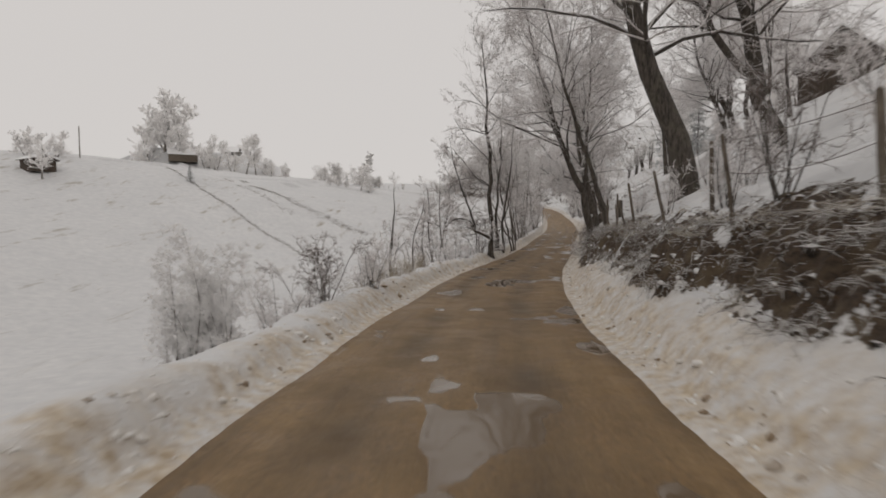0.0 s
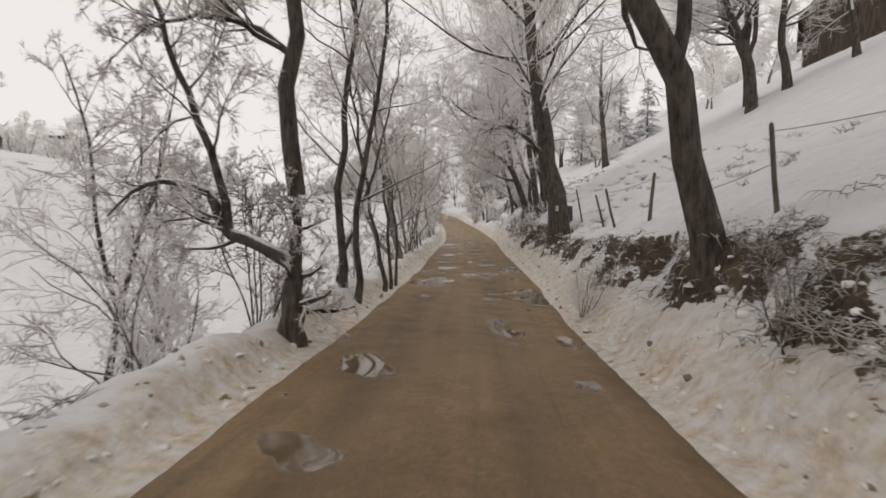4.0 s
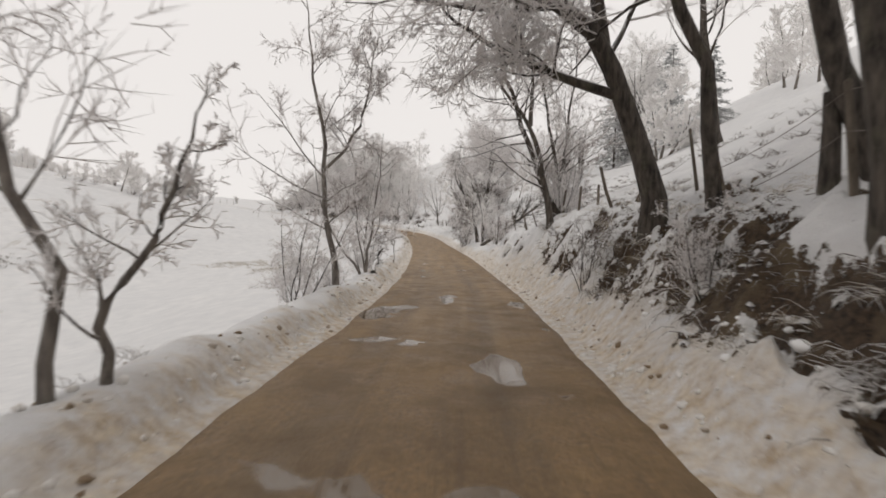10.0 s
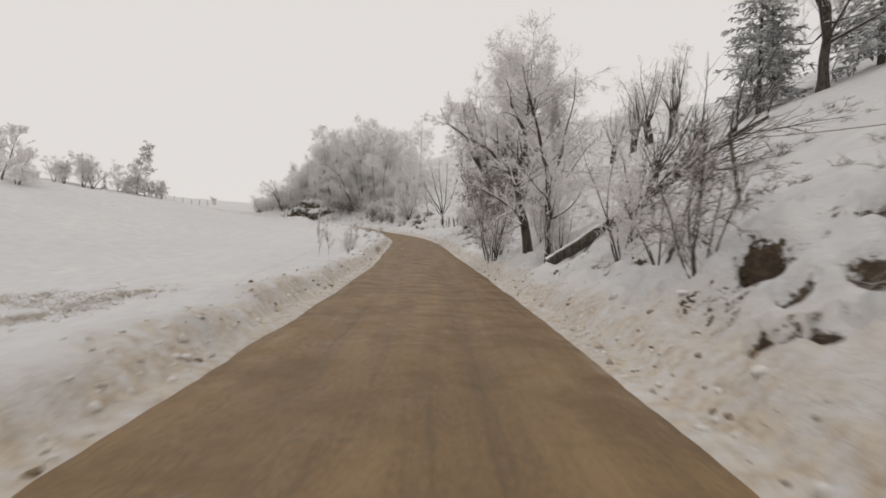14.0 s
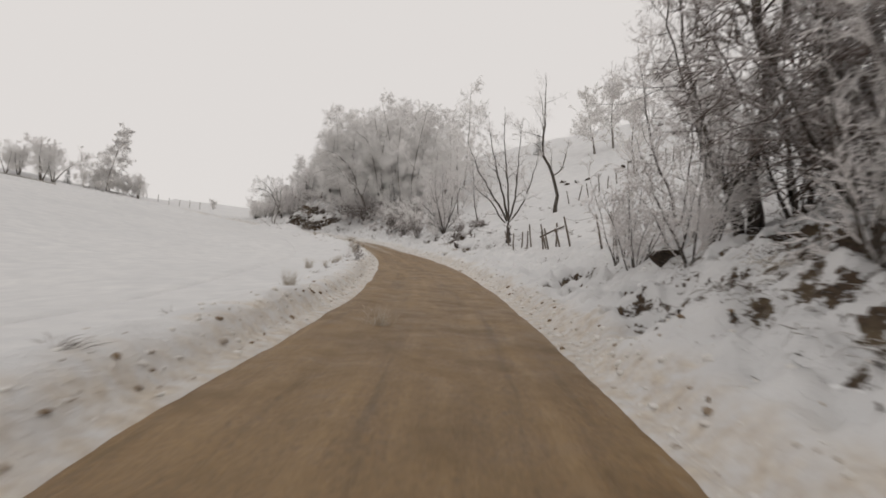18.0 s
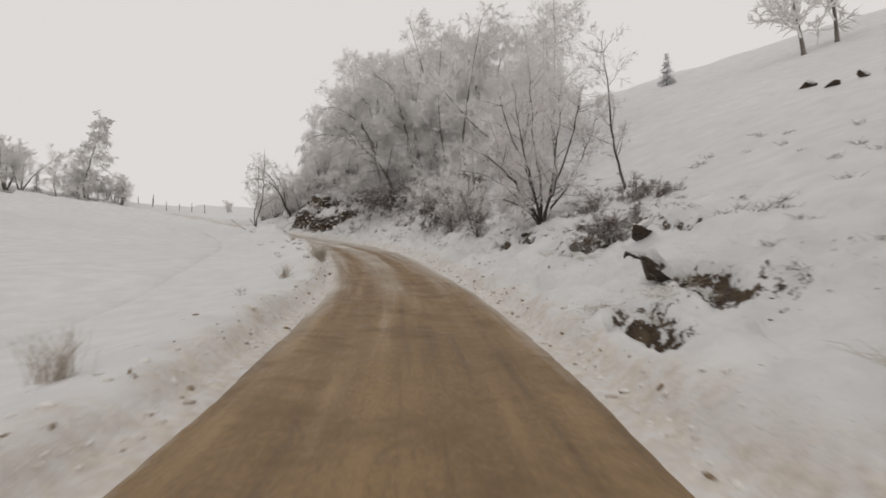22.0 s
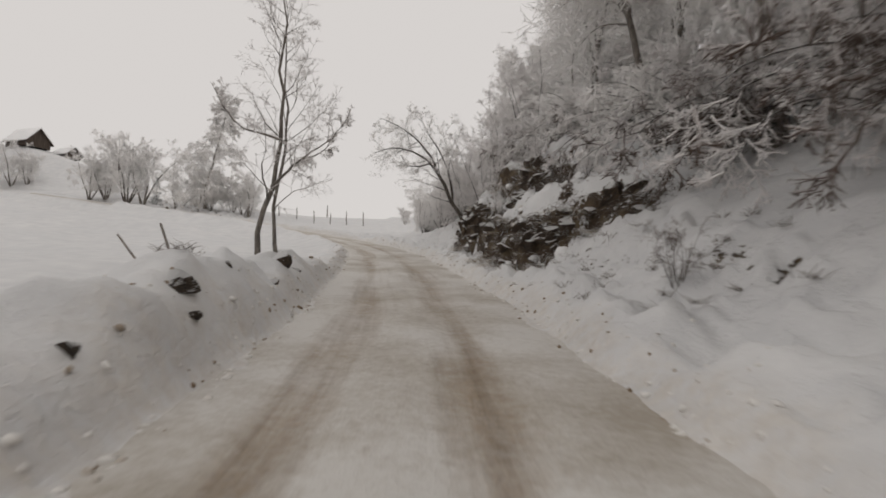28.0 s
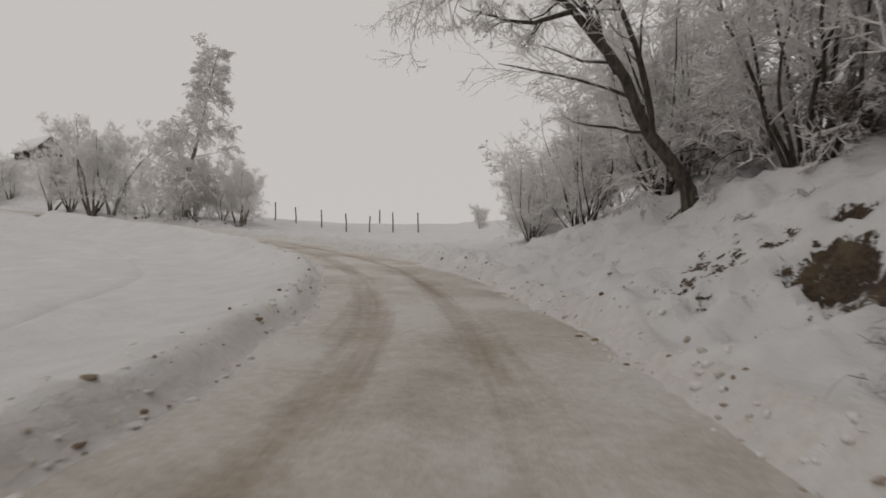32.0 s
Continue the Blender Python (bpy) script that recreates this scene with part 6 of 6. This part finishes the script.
def crag_mesh(seed):
    """A large ragged block of rock, cut along slanting layers."""
    rng = np.random.default_rng(seed)
    bm = bmesh.new()
    bmesh.ops.create_icosphere(bm, subdivisions=4, radius=1.0)
    v = np.array([q.co[:] for q in bm.verts])
    f = np.array([[w.index for w in q.verts] for q in bm.faces])
    bm.free()
    for k in range(8):
        n = rng.normal(0, 1, 3)
        n /= np.linalg.norm(n)
        v -= np.maximum(v @ n - rng.uniform(0.4, 0.75), 0)[:, None] * n
    o = rng.uniform(0, 40, 3)
    wob = sum(fbm(v[:, a] * 1.9 + o[a], v[:, b] * 1.9 + o[b], 4, seed) for a, b in ((0, 1), (1, 2), (2, 0))) / 3 - 0.5
    ledge = np.abs(((v[:, 2] * 2.6 + v[:, 0] * 0.5 + wob * 1.5) % 1.0) - 0.5)
    v *= (1 + 0.75 * wob + 0.22 * (ledge - 0.25))[:, None]
    return mesh_from("crag", v, f, ROCK)


CRAGS = [crag_mesh(520 + k) for k in range(5)]
for k in range(27):
    step = (0, 1, 1)[k % 3]
    s = CLIFF[step][0][0] + 1.6 + (CLIFF[step][0][-1] - CLIFF[step][0][0] - 2.2) * ((k // 3) + rnd.uniform(0.1, 0.9)) / 10
    d = float(step_out(step, s)) + rnd.choice((0.25, 0.4))
    x, y = at_road(s, d)
    ob = new("crag", CRAGS[k % 5])
    ob.parent = outcrop
    ob.matrix_local = Matrix.Translation(Vector((x, y, ground_z(x, y) - rnd.uniform(0.2, 0.6))) - org) @ pose(0, 0, 0, rnd.uniform(-15, 15), rnd.uniform(10, 30), 118 + rnd.uniform(-35, 35)) @ Matrix.Diagonal((rnd.uniform(0.4, 0.65), rnd.uniform(0.28, 0.42), rnd.uniform(0.25, 0.42), 1))
tagged(outcrop, "dark layered rock outcrop with snow on its ledges", "rock")

# fallen tree on the bank, stumps
log = thing("fallen_tree", 21.0, 78.0)
rngl = np.random.default_rng(77)
lp, lr = limbs(rngl, np.array([[-0.3, 0.14, -0.15]]), np.array([[0.86, -0.4, 0.5]]), np.array([5.8]), np.array([0.16]), 8, 0.05, 0.01, 0.35)
part("trunk", tubes(lp, lr, 9), BARK, log)
bs, bw, bl, br = offshoots(rngl, lp, lr, np.array([5.2]), 26, 0.3, 1.0, 30, 0.55, 0.35)
bp, br = limbs(rngl, bs, bw, bl, br, 6, 0.1, 0.0, 0.2)
ts, tw, tl, tr_ = offshoots(rngl, bp, br, bl, 13, 0.15, 1.0, 34, 0.6, 0.5)
tp_, tr_ = limbs(rngl, ts, tw, tl, np.maximum(tr_, 0.006), 4, 0.1, 0.0, 0.3)
part("crown", join([tubes(bp, br, 5), tubes(tp_, tr_, 4)]), BARK, log, "bare frosted branches of the fallen crown")
tagged(log, "fallen leaning tree with bare branches on the bank", "tree")
for x, y, r, h in ((12.0, 39.3, 0.22, 0.7), (7.6, 22.3, 0.1, 0.8), (14.5, 47.3, 0.085, 0.95), (26.3, 100.0, 0.25, 1.3)):
    st = thing("tree_stump", x, y)
    part("stump", poly_tube([(0, 0, -0.3), (0, 0, 0.1), (0.02, 0, h * 0.6), (0.03, 0.01, h)], [r * 1.5, r * 1.15, r, r * 0.92], 10), BARK, st)
    part("snow_cap", poly_tube([(0.03, 0.01, h - 0.02), (0.03, 0.01, h + 0.05), (0.03, 0.01, h + 0.1)], [r * 0.95, r * 0.85, r * 0.2], 10), SNOW_CAP, st)
    tagged(st, "short broken stump with a cap of snow", "tree stump", "stumps")

# a bare pole of wood that lies along the verge, with a broken snag at its end
pole = thing("fallen_log", 11.6, 62.0, z=0)
lie = [np.array((x - 11.6, y - 62.0, ground_z(x, y) + up)) for x, y, up in ((11.25, 59.3, 0.03), (11.45, 60.8, 0.12), (11.7, 62.4, 0.16), (11.95, 64.2, 0.2))]
part("log", poly_tube(lie, [0.075, 0.07, 0.062, 0.05], 8), BARK_GREY, pole)
part("log_snow", poly_tube([p + (0, 0, 0.05) for p in lie[1:]], [0.035, 0.05, 0.03], 6), SNOW_CAP, pole, "strip of snow on the log")
part("snag", poly_tube([lie[3], lie[3] + (0.06, 0.1, 0.3), lie[3] + (0.25, 0.2, 0.5)], [0.09, 0.07, 0.03], 7), BARK, pole, "broken upright snag")
tagged(pole, "fallen grey log with a strip of snow beside the road", "log")

# painted trail mark on the big roadside tree
MARK_WHITE = mat_plain("white_trail_paint", (0.6, 0.59, 0.56), (0.78, 0.77, 0.74), 12.0, 0.7, 0.2)
MARK_DARK = mat_plain("dark_trail_paint", (0.04, 0.05, 0.07), (0.09, 0.1, 0.12), 12.0, 0.7, 0.2)
sign = new("trail_mark")
sign.matrix_world = pose(11.1 - 0.32, 37.8 - 0.39, ground_z(11.1, 37.8) + 1.12, 0, 0, -26)
part("plate", box((-0.045, -0.035, -0.085), (0.045, 0.02, 0.085)), MARK_WHITE, sign, smooth=False)
part("dot", box((-0.018, -0.042, -0.04), (0.018, -0.036, 0.03)), MARK_DARK, sign, smooth=False)
tagged(sign, "white painted trail mark with a dark blaze on a trunk", "sign")


def gable_house(name, x, y, turn, w, depth, eave, ridge, label, planks=False, sink=0.4, over=0.35, dark=None):
    """A small gabled wooden building with a snowy roof; its gable looks along -y of its own."""
    top = thing(name, x, y, turn)
    wood = dark or WOOD_DARK
    hw, hd = w / 2, depth / 2
    v = np.array([(-hw, -hd, -sink), (hw, -hd, -sink), (hw, -hd, eave), (0, -hd, ridge), (-hw, -hd, eave), (-hw, hd, -sink), (hw, hd, -sink), (hw, hd, eave), (0, hd, ridge), (-hw, hd, eave)], float)
    me = bpy.data.meshes.new("wall")
    me.from_pydata(v.tolist(), [], [(0, 1, 2, 3, 4), (5, 9, 8, 7, 6), (0, 4, 9, 5), (1, 6, 7, 2)])
    me.materials.append(wood)
    child("wall", me, top)
    for sx, n in ((-1, "roof"), (1, "roof")):
        ex, ez = sx * (hw + over), eave - over * (ridge - eave) / hw
        for nm, a, b, m in ((n, 0.0, 0.1, wood), ("roof_snow", 0.104, 0.3, SNOW_CAP)):
            q = np.array([(0, -hd - over, ridge + a), (ex, -hd - over, ez + a), (ex, hd + over, ez + a), (0, hd + over, ridge + a), (0, -hd - over, ridge + b), (ex, -hd - over, ez + b), (ex, hd + over, ez + b), (0, hd + over, ridge + b)])
            fc = np.array([(0, 3, 2, 1), (4, 5, 6, 7), (0, 1, 5, 4), (1, 2, 6, 5), (2, 3, 7, 6), (3, 0, 4, 7)])
            part(nm, (q, fc), m, top, smooth=False)
    if planks:
        n = round(w / 0.22)
        for k in range(n):
            xa, xb = -hw + w * k / n + 0.006, -hw + w * (k + 1) / n - 0.006
            h = min(eave + (ridge - eave) * (1 - abs(q) / hw) for q in (xa, xb))
            part("plank", box((xa, -hd - 0.03, -sink), (xb, -hd - 0.004, h - 0.02)), wood, top, smooth=False)
        door = part("door", box((-0.5, -hd - 0.06, -sink), (0.5, -hd - 0.034, 1.7)), wood, top, smooth=False)
        part("latch", box((0.3, -hd - 0.085, 0.7), (0.46, -hd - 0.062, 0.76)), WIRE, door, "rusty iron latch", smooth=False)
    return tagged(top, label, "house")


gable_house("barn", 38.2, 50.2, -45, 6.6, 7.0, 1.0, 4.1, "dark weathered plank barn with a steep snowy roof", planks=True, sink=2.2)
gable_house("field_shed", -60.5, 83.0, 62, 3.2, 3.6, 1.5, 2.1, "small dark wooden shed with a snow-covered roof")
gable_house("hill_house", -97.5, 209.5, -63, 5.5, 10.0, 2.4, 4.6, "low grey house with a snowy roof behind the ridge trees", dark=POST_WOOD)
gable_house("hill_barn", -83, 222.2, 94, 4.0, 5.0, 0.7, 2.8, "dark hay barn with a snowy roof on the far hill")
gable_house("hill_barn", -79.5, 226.5, 90, 2.6, 3.6, 0.4, 1.5, "small barn with a snowy roof on the far hill")


# ---- grass, roots and clods, too many to count ----
def blades(rng, places, length, width, spreadv, hang):
    """Thin bent blades, three to a quad strip, at the given places."""
    n = len(places)
    az = rng.uniform(0, 2 * np.pi, n)
    way = np.stack([np.cos(az) * spreadv, np.sin(az) * spreadv, np.ones(n)], 1)
    p, r = limbs(rng, places, way, length * rng.uniform(0.5, 1.2, n), np.full(n, width), 3, 0.15, hang, 0.4)
    return sprigs(p, r)


rngb = np.random.default_rng(91)
spots = []
for s0, s1, n in ((2, 64, 240), (64, 110, 90), (130, 148, 110), (176, 192, 160)):
    for k in range(n):
        x, y = at_road(rngb.uniform(s0, s1), rngb.uniform(2.6, 4.8))
        spots.append((x, y))
sp = np.array(spots)
zz, ee = land(sp[:, 0], sp[:, 1])[:2]
sp = np.c_[sp, zz][ee > 0.35]
many = np.repeat(sp, 26, axis=0) + rngb.normal(0, 0.13, (len(sp) * 26, 3)) * [1, 1, 0.15]
grass = new("bank_grass", mesh_from("bank_grass", *blades(rngb, many, 0.42, 0.004, 0.8, -0.42), STRAW))
tagged(grass, "dry brown grass and roots hanging from the cut bank", "grass", kind="stuff")
TUFT = [mesh_from("grass_tuft", *blades(np.random.default_rng(600 + k), np.random.default_rng(k).normal(0, 0.1, (90, 3)) * [1, 1, 0], 0.75, 0.0045, 0.35, -0.06), STRAW) for k in range(3)]
for x, y, size, kind in ((-1.5, 13.4, 1.1, 0), (-1.1, 14.4, 1.0, 1), (-0.8, 15.6, 0.9, 2), (-1.9, 12.4, 1.0, 1), (-1.7, 14.6, 1.2, 2), (-1.4, 16.2, 1.0, 0), (-0.5, 16.9, 0.9, 1), (19.0, 121.4, 0.75, 0), (19.7, 121.0, 0.5, 1), (19.97, 122.3, 0.5, 2), (20.8, 127.5, 1.1, 1), (20.7, 129.8, 0.8, 0), (18.2, 92.8, 0.7, 1), (20.1, 123.6, 0.6, 0),
                         (21.6, 106.2, 0.6, 2), (19.9, 109.0, 0.6, 0), (20.15, 143.6, 0.95, 1), (20.05, 143.9, 1.05, 0), (19.95, 144.2, 1.0, 2), (20.2, 138.9, 0.7, 1), (15.8, 157.5, 0.7, 0)):
    ob = new("grass_tuft", TUFT[kind])
    ob.matrix_world = pose(x, y, ground_z(x, y) - 0.02, 0, 0, rnd.uniform(0, 360)) @ Matrix.Scale(size, 4)
    tagged(ob, "tuft of dry frosted grass sticking out of the snow", "grass", "grass tufts")

# dead brush and roots on the bank and over the rock, weeds that stick through the snow
rngd = np.random.default_rng(95)


def scatter(rows):
    q = np.array([at_road(rngd.uniform(a, b), rngd.uniform(lo, hi)) for a, b, lo, hi, n in rows for _ in range(n)])
    z, e = land(q[:, 0], q[:, 1])[:2]
    return np.c_[q, z], e


sp, ee = scatter(((0, 27, 2.7, 4.2, 900), (27, 60, 2.7, 4.0, 620), (60, 98, 3.0, 5.2, 120), (98, 112, 3.2, 6.0, 320), (176, 191, 2.8, 6.0, 2600), (138.5, 143.0, 4.4, 7.4, 420)))
sp = sp[(ee > 0.5) | (rngd.random(len(sp)) < 0.03)]
many = np.repeat(sp, 13, axis=0) + rngd.normal(0, 0.16, (len(sp) * 13, 3)) * [1, 1, 0.2]
brush = new("bank_brush", mesh_from("bank_brush", *blades(rngd, many, 0.34, 0.0055, 0.8, -0.75), BRUSH))
tagged(brush, "tangled dead brush and roots with frost on the bank", "brush", kind="stuff")
sp, ee = scatter(((30, 68, 4.4, 9, 240), (64, 104, 4.6, 14, 330), (104, 150, 4.4, 12, 150), (150, 196, 2.8, 5.5, 150), (2, 24, -11, -2.5, 150), (24, 70, -6, -2.4, 120), (100, 130, -3.6, -2.2, 22), (140, 175, -4.5, -2.3, 26), (136, 160, 4.6, 6.6, 60)))
sp = sp[fbm(sp[:, 0] * 0.35, sp[:, 1] * 0.35, 2, 71) > 0.42]
many = np.repeat(sp, 16, axis=0) + rngd.normal(0, 0.07, (len(sp) * 16, 3)) * [1, 1, 0.1]
weeds = new("weeds", mesh_from("weeds", *blades(rngd, many, 0.24, 0.0055, 0.9, -0.2), BRUSH))
tagged(weeds, "small dark weeds sticking through the snow on the slope", "weeds", kind="stuff")

def row_of(a, b, n, spread_m):
    u = rngd.random(n)[:, None]
    q = np.array(a) * (1 - u) + np.array(b) * u + rngd.normal(0, spread_m, (n, 2))
    return np.c_[q, land(q[:, 0], q[:, 1])[0]]


stalks = np.concatenate([row_of(p, q, n, w) for p, q, n, w in (((-60, 108), (-42.5, 94.1), 180, 0.15), ((-42.5, 94.1), (-31.3, 85.1), 150, 0.12), ((-31.3, 85.1), (-22.4, 77.6), 130, 0.15), ((-22.4, 77.6), (-13.3, 70.2), 130, 0.2),
                         ((-55, 123), (-37.7, 108.2), 260, 0.5), ((-37.7, 108.2), (-23, 94.3), 320, 0.55), ((-23, 94.3), (-11.5, 87.9), 260, 0.6), ((-40, 104), (-24, 90), 160, 0.5))])
many = np.repeat(stalks, 5, axis=0) + rngd.normal(0, 0.12, (len(stalks) * 5, 3)) * [1, 1, 0]
rows_ = new("stalk_rows", mesh_from("stalk_rows", *blades(rngd, many, 0.24, 0.014, 0.6, -0.1), BRUSH))
tagged(rows_, "rows of dry stalks along old field edges in the snow", "weeds", kind="stuff")
low = np.concatenate([row_of((6, 84), (9.5, 86.5), 240, 0.7), row_of((2, 89), (8, 88), 200, 0.8)])
many = np.repeat(low, 6, axis=0) + rngd.normal(0, 0.1, (len(low) * 6, 3)) * [1, 1, 0]
lowg = new("field_grass", mesh_from("field_grass", *blades(rngd, many, 0.28, 0.007, 0.9, -0.25), STRAW))
tagged(lowg, "flattened dry grass showing through the snowy field", "grass", kind="stuff")

# pillows of snow that lie on the dark earth of the bank
rngp = np.random.default_rng(97)
bm = bmesh.new()
bmesh.ops.create_icosphere(bm, subdivisions=2, radius=1.0)
pv, pf = np.array([q.co[:] for q in bm.verts]), np.array([[w.index for w in q.verts] for q in bm.faces])
bm.free()
pil = []
for s0, s1, d0, d1, n, size in ((1, 60, 2.55, 3.3, 500, 0.035), (60, 112, 2.8, 5.2, 200, 0.04), (177, 190.5, 3.1, 4.9, 110, 0.13)):
    for k in range(n):
        pil.append((*at_road(rngp.uniform(s0, s1), rngp.uniform(d0, d1)), size * rngp.gamma(4.0, 0.25)))
pil = np.array(pil)
pz, pe = land(pil[:, 0], pil[:, 1])[:2]
on = pe > np.where(pil[:, 2] > 0.08, 0.6, 0.22)
pil, pz, npil = pil[on], pz[on], int(on.sum())
ps = np.minimum(pil[:, 2], 0.3)
turn = rngp.uniform(0, 2 * np.pi, npil)
lump = pv[None] * (1 + 0.22 * (np.sin(pv[None] @ rngp.normal(0, 2.6, (3, 1)) + rngp.uniform(0, 6, (npil, 1, 1))) + np.sin(pv[None] @ rngp.normal(0, 3.6, (3, 1)) + rngp.uniform(0, 6, (npil, 1, 1)))) * 0.6)
lump = lump * (ps[:, None] * np.stack([rngp.uniform(0.8, 1.5, npil), rngp.uniform(0.7, 1.1, npil), rngp.uniform(0.5, 0.85, npil)], 1))[:, None]
lump = np.stack([lump[..., 0] * np.cos(turn)[:, None] - lump[..., 1] * np.sin(turn)[:, None], lump[..., 0] * np.sin(turn)[:, None] + lump[..., 1] * np.cos(turn)[:, None], lump[..., 2]], -1)
lump = lump + np.c_[pil[:, :2], pz - 0.1 * ps][:, None]
pillows = new("snow_lumps", mesh_from("snow_lumps", lump.reshape(-1, 3), (pf[None] + (np.arange(npil) * len(pv))[:, None, None]).reshape(-1, 3), SNOW_CAP))
tagged(pillows, "rounded lumps of snow lodged on the dark bank", "snow", kind="stuff")

rngc = np.random.default_rng(93)
bm = bmesh.new()
bmesh.ops.create_icosphere(bm, subdivisions=1, radius=1.0)
cv, cf = np.array([q.co[:] for q in bm.verts]), np.array([[w.index for w in q.verts] for q in bm.faces])
bm.free()
NC = 9000
cs = rngc.uniform(-2, 212, NC)
side = np.where(rngc.random(NC) < 0.5, -1, 1)
cd = np.where(side > 0, HALF_R, -HALF) + side * rngc.gamma(1.3, 0.26, NC) + side * rngc.uniform(-0.2, 0, NC)
cxy = np.array([at_road(a, b) for a, b in zip(cs, cd)])
czz = land(cxy[:, 0], cxy[:, 1])[0]
size = np.where(rngc.random(NC) < 0.1, rngc.uniform(0.025, 0.055, NC), np.minimum(rngc.gamma(1.7, 0.0095, NC) + 0.007, 0.05))
size = np.where(np.abs(cd) > 2.9, np.minimum(size, 0.03), size)
deform = 1 + rngc.normal(0, 0.24, (NC, len(cv), 1))
allv = cv[None] * deform * size[:, None, None] * rngc.uniform(0.5, 1.5, (NC, 1, 3)) * [1, 1, 0.7] + np.c_[cxy, czz][:, None]
allf = cf[None] + (np.arange(NC) * len(cv))[:, None, None]
# broken earth and stones on the bare places of the bank
NE = 5200
es = np.r_[rngc.uniform(0, 70, 2900), rngc.uniform(95, 150, 1300), rngc.uniform(177, 191, NE - 4200)]
exy = np.array([at_road(a, b) for a, b in zip(es, rngc.uniform(2.6, 6.4, NE))])
ez, ee = land(exy[:, 0], exy[:, 1])[:2]
keep = ee > 0.42
exy, ez, ne = exy[keep], ez[keep], int(keep.sum())
esize = np.minimum(rngc.gamma(1.8, 0.015, ne) + 0.014, 0.08)
ev = cv[None] * (1 + rngc.normal(0, 0.22, (ne, len(cv), 1))) * esize[:, None, None] * rngc.uniform(0.6, 1.4, (ne, 1, 3)) + np.c_[exy, ez - 0.2 * esize][:, None]
rubble = new("bank_rubble", mesh_from("bank_rubble", ev.reshape(-1, 3), (cf[None] + (np.arange(ne) * len(cv))[:, None, None]).reshape(-1, 3), ROCK, smooth=False))
tagged(rubble, "lumps of dark earth and stones on the bare bank", "earth", kind="stuff")
CLOD = mat_start("dirty_snow_clods")
_m, _nt, _b = CLOD
_g = _nt.nodes.new("ShaderNodeNewGeometry")
finish(_nt, _b, n_mix(_nt, n_ramp(_nt, _g.outputs["Random Per Island"], 0.12, 0.4), n_mix(_nt, _g.outputs["Random Per Island"], (0.2, 0.14, 0.085), (0.56, 0.47, 0.36)), (0.72, 0.7, 0.67)), 0.85)
clods = new("snow_clods", mesh_from("snow_clods", allv.reshape(-1, 3), allf.reshape(-1, 3), _m))
tagged(clods, "lumps of dirty snow and earth along the road edges", "snow", kind="stuff")
